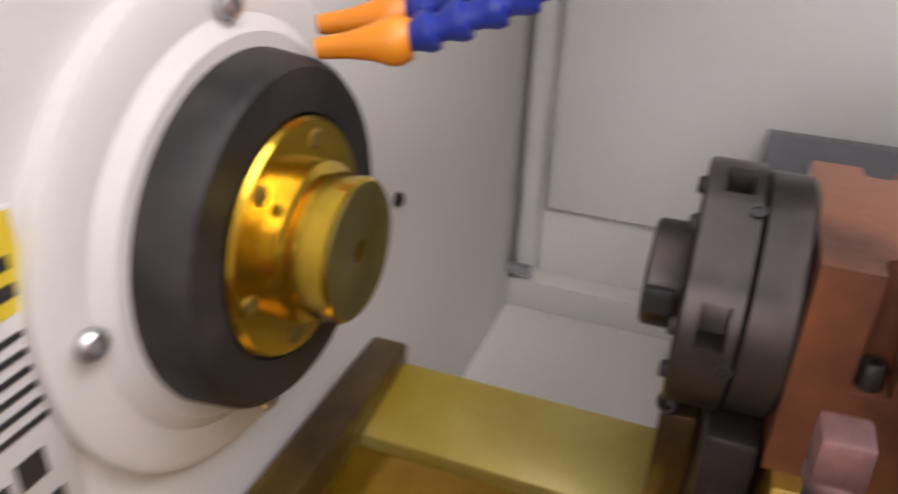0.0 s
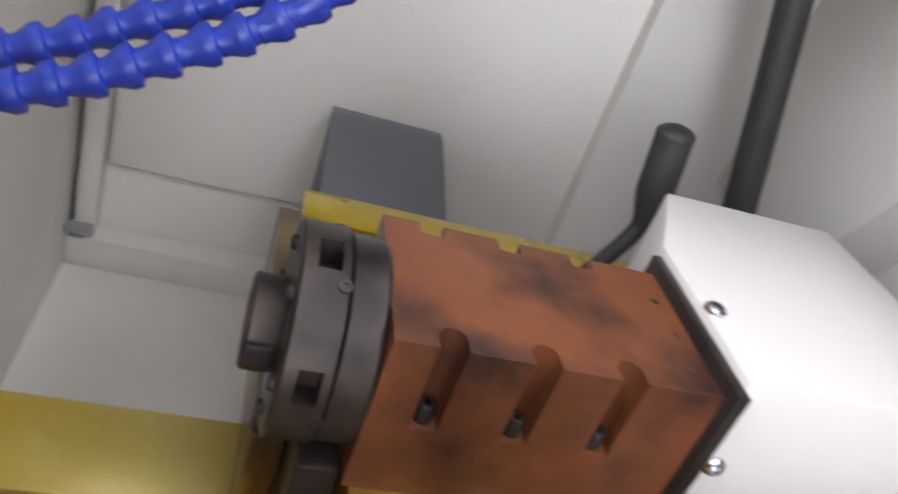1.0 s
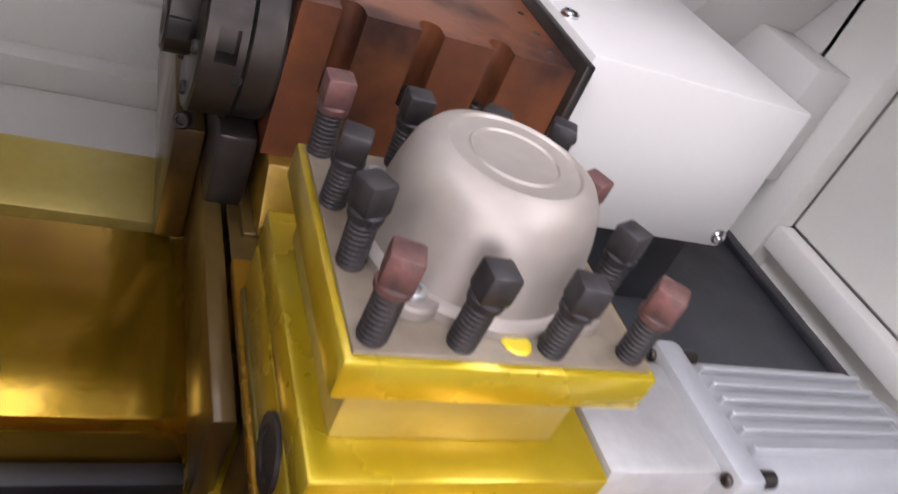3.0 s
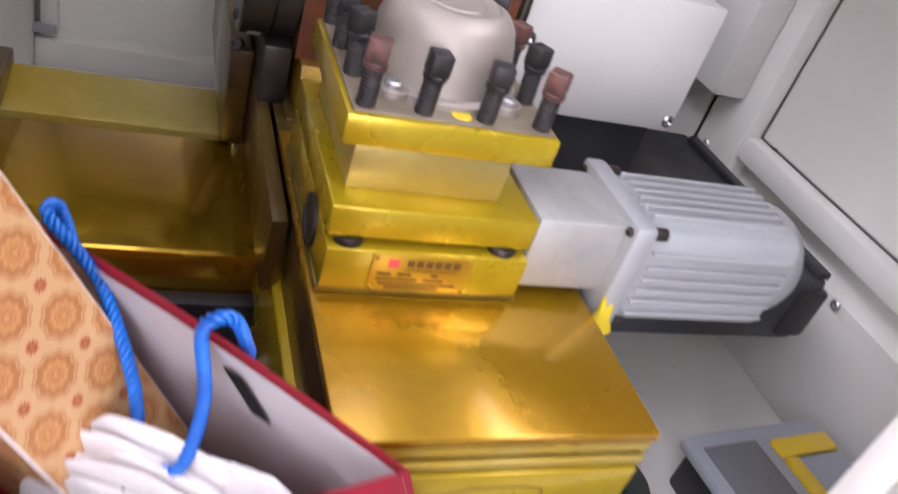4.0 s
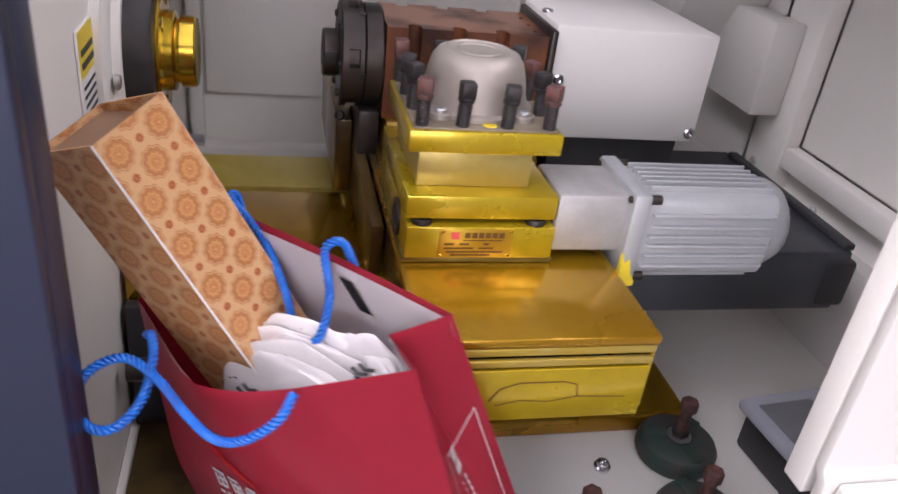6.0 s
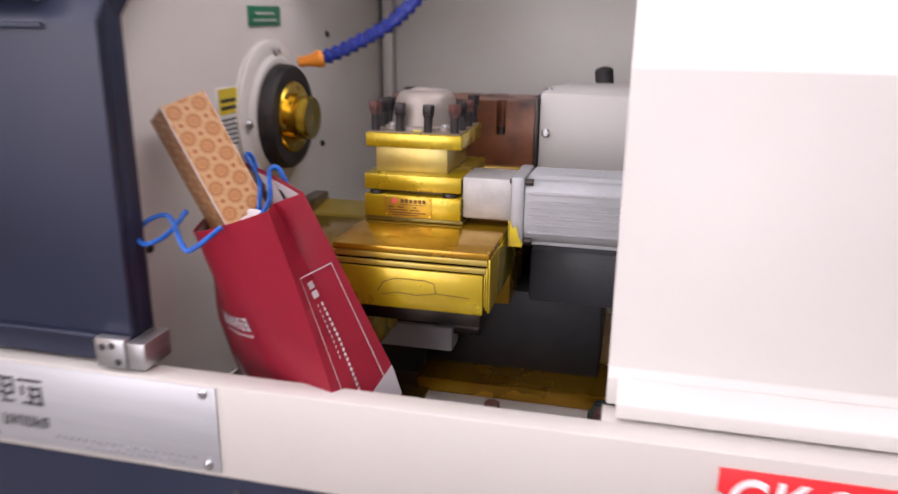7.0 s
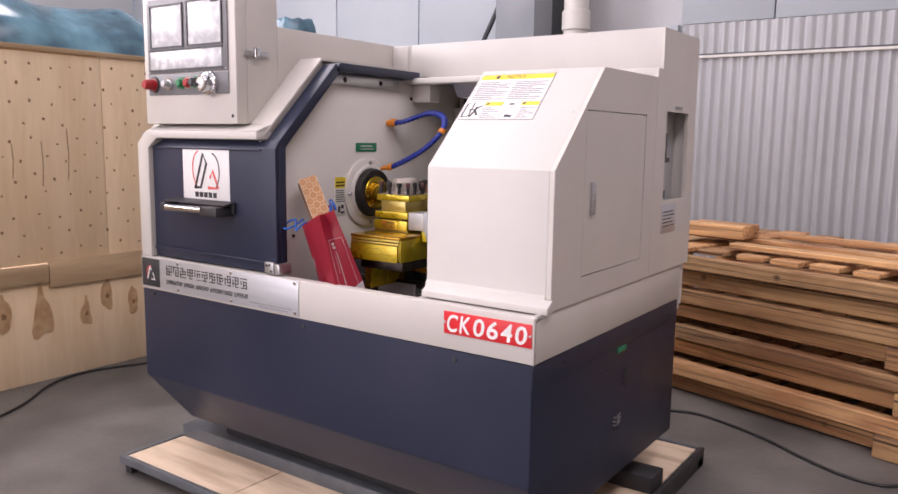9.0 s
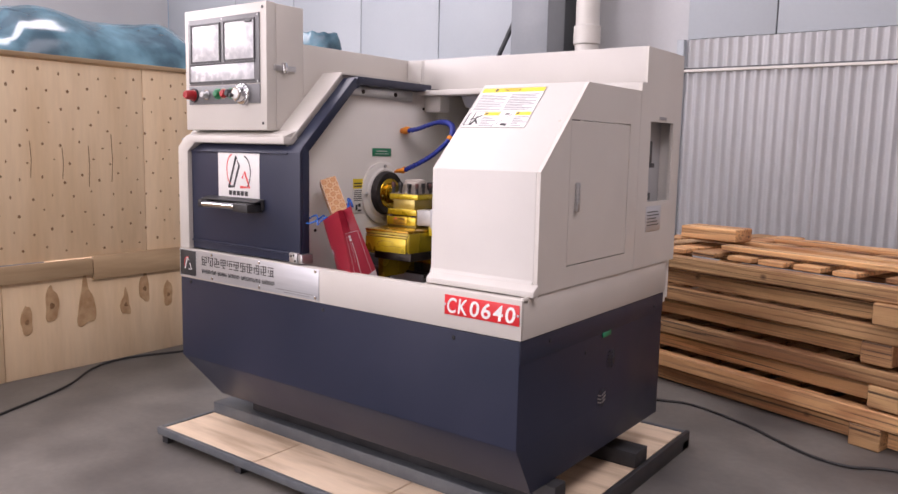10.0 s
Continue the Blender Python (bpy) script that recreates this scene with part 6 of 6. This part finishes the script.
side_quad("white_corner", PAPER, [(0.0, 0.240), (0.5, 0.222), (0.99, 0.203), (0.99, 0.238), (0.5, 0.252), (0.0, 0.262)], "white printed corner")
side_quad("black_corner", BLACKINK, [(0.30, 0.262), (0.52, 0.2535), (0.99, 0.2395), (0.99, 0.333), (0.30, 0.333)])
for s0, v0, s1, v1 in ((0.14, 0.075, 0.86, 0.0762), (0.852, 0.075, 0.865, 0.245), (0.14, 0.075, 0.152, 0.22)):
    side_quad("side_line", PAPER, [(s0, v0), (s1, v0), (s1, v1), (s0, v1)])
for k in range(2):
    side_quad("lettering_bar", PAPER, [(0.26, 0.084 + 0.010 * k), (0.40, 0.084 + 0.010 * k), (0.40, 0.0915 + 0.010 * k), (0.26, 0.0915 + 0.010 * k)])
for k in range(20):
    side_quad("lettering_bar", PAPER, [(0.36, 0.108 + 0.0058 * k), (0.40, 0.108 + 0.0058 * k), (0.40, 0.1118 + 0.0058 * k), (0.36, 0.1118 + 0.0058 * k)])
for k in range(11):
    side_quad("lettering_bar", PAPER, [(0.27, 0.108 + 0.0058 * k), (0.29, 0.108 + 0.0058 * k), (0.29, 0.1110 + 0.0058 * k), (0.27, 0.1110 + 0.0058 * k)])


def front_mark(name, mat, u0, v0, u1, v1, slant=0.0, label=""):
    bm = bmesh.new()
    n = 4
    rows = [[bm.verts.new(bag_front(u0 + (u1 - u0) * i / n + (slant if j else 0), v0 + (v1 - v0) * j) - W * 0.0012) for j in (0, 1)] for i in range(n + 1)]
    for a, b in zip(rows, rows[1:]):
        bm.faces.new((a[0], b[0], b[1], a[1]))
    bmesh.ops.solidify(bm, geom=bm.faces[:], thickness=0.0003)
    return part(name, bm, mat, bag, label, smooth=0)


rnd = random.Random(8)
for k in range(6):
    u = 0.088 + 0.0150 * k
    for q in (0.0, 0.0065, 0.0130):
        front_mark("lettering_bar", PAPER, u + rnd.choice((0, 0.002)), 0.103 + q, u + rnd.choice((0.009, 0.012)), 0.1058 + q)
    for q in (0.0008, 0.0048, 0.0092):
        front_mark("lettering_bar", PAPER, u + q, 0.103 + rnd.choice((0, 0.004)), u + q + 0.0024, 0.1195 - rnd.choice((0, 0.003)))
for k in range(14):
    front_mark("lettering_bar", PAPER, 0.089 + 0.0064 * k, 0.124, 0.0932 + 0.0064 * k, 0.1275)


def front_shape(name, mat, pts, label=""):
    """A flat printed shape on the front panel, bounded by an upper and a lower line."""
    bm = bmesh.new()
    rows = [[bm.verts.new(bag_front(u, v) - W * 0.0012) for v in (v0, v1)] for u, v0, v1 in pts]
    for p, q in zip(rows, rows[1:]):
        bm.faces.new((p[0], q[0], q[1], p[1]))
    bmesh.ops.solidify(bm, geom=bm.faces[:], thickness=0.0003)
    return part(name, bm, mat, bag, label, smooth=0)


front_shape("white_wave", PAPER, [(0.10 + 0.0163 * k, 0.268 - 0.103 * (k / 6) ** 1.4, 0.278 - 0.075 * (k / 6) ** 1.3) for k in range(7)], "white printed wave")
front_shape("black_wave", BLACKINK, [(0.10 + 0.0163 * k, 0.2785 - 0.075 * (k / 6) ** 1.3, 0.320) for k in range(7)])
# bright red stroke paints a glint on the front panel
front_shape("red_glint", RED, [(0.128, 0.092, 0.099), (0.144, 0.083, 0.092), (0.160, 0.074, 0.082), (0.174, 0.066, 0.071)], "bright red stroke painted as a glint")
part("tape_mark", patch(lambda s, t: bag_back(0.35 + 0.045 * s - 0.04 * t, 0.035 + 0.065 * t) - W * 0.0040, 1, 1, 0.0003), BLACKINK, bag, "black printed mark inside", smooth=0)
cordf = [Vector(p) for p in ((-0.749, 0.031, 0.901), (-0.757, 0.020, 0.893), (-0.775, 0.020, 0.880), (-0.791, 0.030, 0.873), (-0.806, 0.042, 0.881), (-0.822, 0.058, 0.893), (-0.840, 0.070, 0.898), (-0.858, 0.066, 0.892),
                             (-0.864, 0.054, 0.881), (-0.855, 0.043, 0.873), (-0.842, 0.042, 0.873), (-0.830, 0.055, 0.880), (-0.826, 0.076, 0.891), (-0.828, 0.091, 0.897), (-0.832, 0.098, 0.893))]
cord_handle(bag, cordf, 0.0026, 0.0095)
cordb = [bag_back(0.62, 0.20) - W * 0.018, Vector((-0.748, 0.108, 0.888)), Vector((-0.752, 0.122, 0.905)), Vector((-0.766, 0.150, 0.928)), bag_back(0.76, -0.030) - W * 0.003, bag_back(0.775, -0.022) + W * 0.005, bag_back(0.78, 0.04) + W * 0.005]
cord_handle(bag, cordb, 0.0026, 0.0095)
cordc = [Vector((-0.742, 0.092, 0.886)), Vector((-0.733, 0.084, 0.899)), Vector((-0.727, 0.098, 0.918)), bag_back(0.41, -0.012) - W * 0.006, bag_back(0.385, -0.032) - W * 0.001, bag_back(0.365, -0.022) + W * 0.005, bag_back(0.355, 0.03) + W * 0.005]
cord_handle(bag, cordc, 0.0026, 0.0095)


def soft_fold(c, su, sv, sw, seed):
    """A folded soft cloth bundle."""
    bm = bmesh.new()
    bmesh.ops.create_icosphere(bm, subdivisions=5, radius=1)
    for vt in bm.verts:
        p = vt.co.copy()
        pleat = 1 - 2 * abs(math.sin(5.5 * p.x + 2.2 * p.y + 1.5 * noise.noise(p * 1.7 + Vector((0, seed, 0))) + seed))
        ripple = 1 + 0.028 * pleat + 0.10 * math.sin(5 * p.z + 3 * p.x + seed) + 0.12 * noise.noise(p * 2.0 + Vector((seed, 0, 0)))
        q = Vector((p.x * su, p.y * sv, p.z * sw)) * ripple
        vt.co = c + U * q.x + D * q.y + W * q.z
    return bm


cloth = thing("wrapping_cloth", tuple(bag_at(0.08, 0.2, 0.04)), "white printed cloth folded into the gift bag", "cloth")
for k, (u, v, w, su, sv, _) in enumerate(((0.104, 0.056, 0.012, 0.052, 0.036, 0.0), (0.106, 0.054, 0.018, 0.056, 0.042, 1.0), (0.106, 0.054, 0.025, 0.060, 0.046, 2.0), (0.098, 0.056, 0.032, 0.058, 0.050, 3.0), (0.054, 0.060, 0.032, 0.024, 0.050, 4.0), (0.042, 0.064, 0.024, 0.018, 0.044, 5.0))):
    part("fold", soft_fold(bag_at(u, v, w), su, sv, 0.0055, 1 + 2.3 * k), CLOTH, cloth)
for u, v, w, n in ((0.086, 0.030, 0.0005, 3), (0.052, 0.022, 0.020, 3), (0.128, 0.034, 0.0005, 2)):
    for i in range(n):
        c = bag_at(u + 0.006 * i, v + 0.004 * i, w)
        part("print_stroke", tube([c, c - U * 0.004 + D * 0.003 - W * 0.0012, c - U * 0.010 + D * 0.003 - W * 0.0010], 0.0011, 6), BLACKINK, cloth, "black printed stroke")
part("filling", soft_fold(bag_at(0.095, 0.20, 0.036), 0.080, 0.110, 0.028, 9), CLOTH, cloth)

# carton: its printed face is turned to the opening
CA, CB = Vector((-0.8495, 0.0955, 1.0120)), Vector((-0.8205, 0.1365, 1.0275))
cu = (CB - CA).normalized()
cd = Vector((0.40, -0.10, -0.90))
cd = (cd - cu * cd.dot(cu)).normalized()
cw = cu.cross(cd)
if cw.x > 0:
    cw = -cw
carton = thing("carton", tuple(CA + cd * 0.3), "tall open carton printed with flower rings standing in the gift bag", "carton")
CWID, CDEP, CLEN = (CB - CA).length, 0.058, 0.30


def printed_face(name, o, u, v, lu, lv, mat, label=""):
    bm = bmesh.new()
    uv = bm.loops.layers.uv.new("UVMap")
    n = u.cross(v).normalized()
    co = [(0, 0), (lu, 0), (lu, lv), (0, lv)]
    vs = [bm.verts.new(o + u * a + v * b) for a, b in co]
    f = bm.faces.new(vs)
    back = [bm.verts.new(p.co + (-n if n.dot(u.cross(v)) > 0 else n) * 0.0012) for p in vs]
    fb = bm.faces.new(back[::-1])
    for i in range(4):
        bm.faces.new((vs[i], back[i], back[(i + 1) % 4], vs[(i + 1) % 4]))
    for face, cs in ((f, co), (fb, co[::-1])):
        for lp_, c in zip(face.loops, cs):
            lp_[uv].uv = (c[0] + 0.006, c[1] + 0.004)
    return part(name, bm, mat, carton, label, smooth=0)


printed_face("front_face", CA, cu, cd, CWID, CLEN, CARTON, "printed front face")
printed_face("side_face", CA, cw, cd, CDEP, CLEN, CARTON, "printed side face")
printed_face("side_face", CB, cw, cd, CDEP, CLEN, CARTON)
printed_face("back_face", CA + cw * CDEP, cu, cd, CWID, CLEN, CARTON)
printed_face("flap", CA + cw * 0.020 + cd * 0.010, cu, (cw - cd * 0.16).normalized(), CWID, CDEP - 0.020, KRAFT, "brown kraft flap")
printed_face("flap", CA + cw * 0.001 + cu * 0.002, cu, (cw * 0.55 + cd * 0.8).normalized(), CWID - 0.004, 0.016, KRAFT)
for o in (CA, CB):
    part("edge_crease", tube([o, o + cd * CLEN], 0.0009, 8), PAPER, carton)

# ---- big plywood crate with film wrapped goods on it ----
crate = thing("plywood_crate", (-3.6, 0.3, 0), "large plywood crate with nailed sheets and battens", "crate")
KX, KY0, KY1 = -2.70, -2.4, 0.98
part("top_sheet", box(KX - 0.018, KX, KY0, -0.62, 0.55, 1.49, 0.002), PLY, crate, "plywood sheet dotted with nail holes")
part("top_sheet", box(KX - 0.018, KX, -0.617, 0.60, 0.55, 1.493, 0.002), PLY, crate)
part("top_sheet", box(KX - 0.018, KX, 0.603, KY1, 0.55, 1.50, 0.002), PLY, crate)
part("base_sheet", box(KX - 0.016, KX + 0.001, -0.135, KY1, 0.0, 0.50, 0.002), PLY, crate, "plywood base sheet with knots")
part("base_sheet", box(KX - 0.016, KX + 0.004, KY0, -0.138, 0.0, 0.50, 0.002), PLY, crate)
part("batten", box(KX, KX + 0.022, KY0, 0.292, 0.462, 0.545, 0.003), BATTEN, crate, "pine batten")
part("batten", box(KX + 0.001, KX + 0.020, 0.297, KY1, 0.435, 0.555, 0.003), BATTEN, crate)
part("end_sheet", box(KX - 1.9, KX - 0.02, KY1 - 0.018, KY1, 0.0, 1.49, 0.002), PLY, crate)
part("end_sheet", box(KX - 1.9, KX - 0.02, KY0, KY0 + 0.018, 0.0, 1.49, 0.002), PLY, crate)
part("lid", box(KX - 1.9, KX + 0.012, KY0 - 0.01, KY1 + 0.01, 1.50, 1.522, 0.003), BATTEN, crate, "crate lid edge")
hole = finish("nail_hole", turned([(0, 0.0062), (0.0008, 0.0054), (0.0008, 0)], (0, 0, 0), (1, 0, 0), 7), KNOT, 0)
rnd = random.Random(11)
for i in range(14):
    for j in range(11):
        y, z = -0.42 + 0.098 * i + 0.049 * (j % 2) + rnd.uniform(-0.014, 0.014), 0.60 + 0.083 * j + 0.02 * (i % 2) + rnd.uniform(-0.012, 0.012)
        piece("nail_hole", hole, Matrix.Translation((KX, y, z)) @ Matrix.Diagonal((1, rnd.uniform(0.6, 1.2), rnd.uniform(0.7, 1.5), 1)), crate)
for y, z0, z1 in ((0.02, 0.95, 1.12), (0.17, 0.94, 1.09), (0.30, 0.90, 1.10), (0.42, 0.92, 1.16)):
    bm = tube([(KX + 0.0005, y, z0), (KX + 0.0008, y + 0.006, (z0 + z1) / 2), (KX + 0.0005, y + 0.002, z1)], 0.0018, 6)
    part("crack", bm, KNOT, crate)
for y, z, r in ((-0.03, 0.27, 0.036), (0.09, 0.33, 0.044), (0.26, 0.30, 0.060), (0.47, 0.28, 0.034), (0.58, 0.35, 0.040), (0.72, 0.30, 0.036)):
    for k, mat in enumerate((FLAME, KNOT) if r < 0.05 else (FLAME,)):
        bm = bmesh.new()
        ring = []
        for i in range(28):
            w = 2 * math.pi * i / 28
            rr = (r if k == 0 else r * 0.32) * (1 + 0.16 * math.sin(3 * w + y * 9) + 0.08 * math.sin(5 * w + z * 20))
            up = math.sin(w)
            ring.append(bm.verts.new((KX + 0.0050 + 0.0035 * k, y + rr * 0.62 * math.cos(w) * (1.15 - 0.5 * up), z + rr * (2.4 if up > 0 else 1.6) * up * (1 if k == 0 else 0.5))))
        bm.faces.new(ring)
        low = [bm.verts.new((KX - 0.004, p.co.y, p.co.z)) for p in ring]
        for i in range(28):
            bm.faces.new((ring[i], ring[(i + 1) % 28], low[(i + 1) % 28], low[i]))
        part("wood_knot", bm, mat, crate, smooth=0)
wrap = thing("wrapped_goods", (-3.4, 0.1, 1.52), "goods under crumpled blue plastic film on the crate", "wrapped goods")
bm = bmesh.new()
nu, nv = 60, 34
rows = []
for i in range(nu + 1):
    row = []
    for j in range(nv + 1):
        s, t = i / nu, j / nv
        y, x = -1.7 + 2.9 * s, -4.3 + 1.52 * t
        edge = min(1, 7 * s, 7 * (1 - s)) * min(1, 3.2 * (1 - t), 5 * t)
        h = (0.255 + 0.02 * math.cos(9 * (y - 0.3))) * min(1, 9 * s, 14 * (1 - s)) ** 0.5 * (min(1, 5 * (1 - t)) * min(1, 5 * t)) ** 0.5 * (1 if y > 0.08 else 0.62) + 0.035 * noise.noise(Vector((x * 5, y * 5, 3))) * edge + 0.016 * noise.noise(Vector((x * 14, y * 14, 8))) * edge
        row.append(bm.verts.new((x, y, 1.523 + max(0, h))))
    rows.append(row)
for i in range(nu):
    for j in range(nv):
        bm.faces.new((rows[i][j], rows[i + 1][j], rows[i + 1][j + 1], rows[i][j + 1]))
part("film", bm, PILLOW, wrap, "crumpled blue film", smooth=60)
bun = thing("film_bundle", (-3.36, 2.4, 0.0), "pale blue film wrapped bundle behind the lathe", "bundle")
bm = bmesh.new()
bmesh.ops.create_icosphere(bm, subdivisions=5, radius=1)
for vt in bm.verts:
    p = vt.co
    k = 1 + 0.12 * noise.noise(p * 3)
    vt.co = Vector((-3.36 + 0.24 * max(-1, min(1, 1.5 * p.x)) * k, 2.4 + 0.25 * p.y * k, 0.97 + 0.97 * max(-1, min(1, 1.25 * p.z)) * (1 + 0.02 * noise.noise(p * 5))))
part("film", bm, PILLOW, bun, smooth=60)

# ---- stack of timber pallets ----
PL, PR = Vector((-0.28, 1.90, 0)), Vector((0.69, 1.60, 0))
pd = (PR - PL).normalized()
pn = Vector((-pd.y, pd.x, 0))
pang = math.degrees(math.atan2(pd.y, pd.x))
rnd = random.Random(21)


def board_mesh(lx, ly, lz, rag=0.002):
    bm = box(0, lx, 0, ly, 0, lz, min(0.005, lz * 0.15), seg=1)
    for vt in bm.verts:
        vt.co += Vector((noise.noise(vt.co * 3 + Vector((lx, ly, lz))), noise.noise(vt.co * 5), noise.noise(vt.co * 4 + Vector((7, lx, 0))))) * rag
    return finish("board", bm, TIMBER, 30)


PLEN, PDEP, LAY = 2.6, 1.05, 0.163
bearers = [board_mesh(PLEN, 0.060, 0.066, 0.004), board_mesh(PLEN, 0.060, 0.060, 0.004)]
slats = [board_mesh(0.095, PDEP, 0.020, 0.003), board_mesh(0.12, PDEP, 0.022, 0.003)]
blocks = board_mesh(0.12, 0.095, 0.088, 0.003)
inner_board = board_mesh(PLEN, 0.10, 0.020, 0.003)
edge_board = board_mesh(PLEN - 0.1, 0.022, 0.062, 0.005)
loose = board_mesh(1.25, 0.085, 0.022, 0.003)
for lay in range(4):
    stack = thing("timber_pallet", tuple(PL + Vector((0, 0, LAY * lay))), "weathered pine pallet lying in a stack of four", "pallet", "stacked timber pallets")
    back = 0.02 * ((lay * 7) % 3) - 0.02
    base_m = Matrix.Translation(PL + pn * back + pd * (-0.55 + 0.05 * (lay % 2)) + Vector((0, 0, LAY * lay))) @ pose(0, 0, 0, 0, 0, pang)
    for k, off in enumerate((0.0, 0.48, PDEP - 0.06)):
        piece("bearer", bearers[(lay + k) % 2], base_m @ pose(0.02 * k, off, 0.0885, 0, 0, rnd.uniform(-0.4, 0.4)), stack)
        for b in (0.05, 1.32, 2.45):
            piece("block", blocks, base_m @ pose(b + (0.10 if b > 1 and b < 2 else 0), off - 0.016, 0.0, 0, 0, rnd.uniform(-3, 3)), stack)
    x = 0.02
    while x < PLEN - 0.12:
        if lay == 3:
            piece("slat", slats[rnd.randrange(2)], base_m @ pose(x, rnd.uniform(0.055, 0.075), 0.1555, rnd.uniform(-0.3, 0.3), 0, rnd.uniform(-1.5, 1.5)), stack)
            x += rnd.uniform(0.15, 0.21)
        else:
            piece("slat", slats[rnd.randrange(2)], base_m @ pose(x, rnd.uniform(0.065, 0.09), 0.068, 0, 0, rnd.uniform(-1, 1)), stack)
            x += rnd.uniform(0.13, 0.17)
    piece("edge_board", edge_board, base_m @ pose(rnd.uniform(0.02, 0.05), 0.062, 0.006, rnd.uniform(-4, 4), 0, rnd.uniform(-0.3, 0.3)), stack)
    for k in range(2):
        piece("inner_board", inner_board, base_m @ pose(rnd.uniform(-0.03, 0.03), 0.075 + 0.13 * k, 0.020 + 0.022 * k, 0, 0, rnd.uniform(-0.5, 0.5)), stack)
top_m = Matrix.Translation(PL + Vector((0, 0, 0.654))) @ pose(0, 0, 0, 0, 0, pang)
for k, (x, y, a, z) in enumerate(((0.15, 0.10, 2, 0.0325), (-0.2, 0.35, -3, 0.0325), (0.1, 0.62, 4, 0.0325))):
    lb = thing("loose_board", tuple(top_m @ Vector((x, y, z))), "loose weathered pine board on the pallet stack", "board", "loose boards")
    piece("plank", loose, top_m @ pose(x, y, z - 0.006, 0, 0, a), lb)
lb = thing("loose_board", tuple(top_m @ Vector((-0.05, 0.25, 0.05))), "short pine block on the pallet stack", "board", "loose boards")
piece("plank", board_mesh(0.30, 0.16, 0.062), top_m @ pose(-0.16, 0.20, 0.049, 0, 0, 6), lb)

# ---- cables on the floor ----
for pts, lab in (([(-0.55, 1.52, 0.006), (-0.237, 1.625, 0.006), (-0.096, 1.655, 0.006), (0.16, 1.555, 0.006), (0.327, 1.443, 0.006), (0.474, 1.36, 0.006), (0.60, 1.345, 0.006), (0.742, 1.415, 0.006), (1.3, 1.55, 0.006), (2.6, 1.9, 0.006)], "black power cable lying on the floor by the pallets"),
                 ([(-1.9, -1.6, 0.006), (-2.10, -0.75, 0.006), (-2.26, -0.35, 0.006), (-2.42, 0.0, 0.006), (-2.60, 0.22, 0.006), (-2.66, 0.40, 0.006), (-2.60, 0.62, 0.006), (-2.45, 0.85, 0.006), (-2.0, 1.2, 0.006)], "black power cable lying on the floor by the crate")):
    c = thing("floor_cable", pts[0], lab, "cable", "floor cables")
    part("wire", tube(smooth_line(pts, 10), 0.0055, 8), CABLE, c)
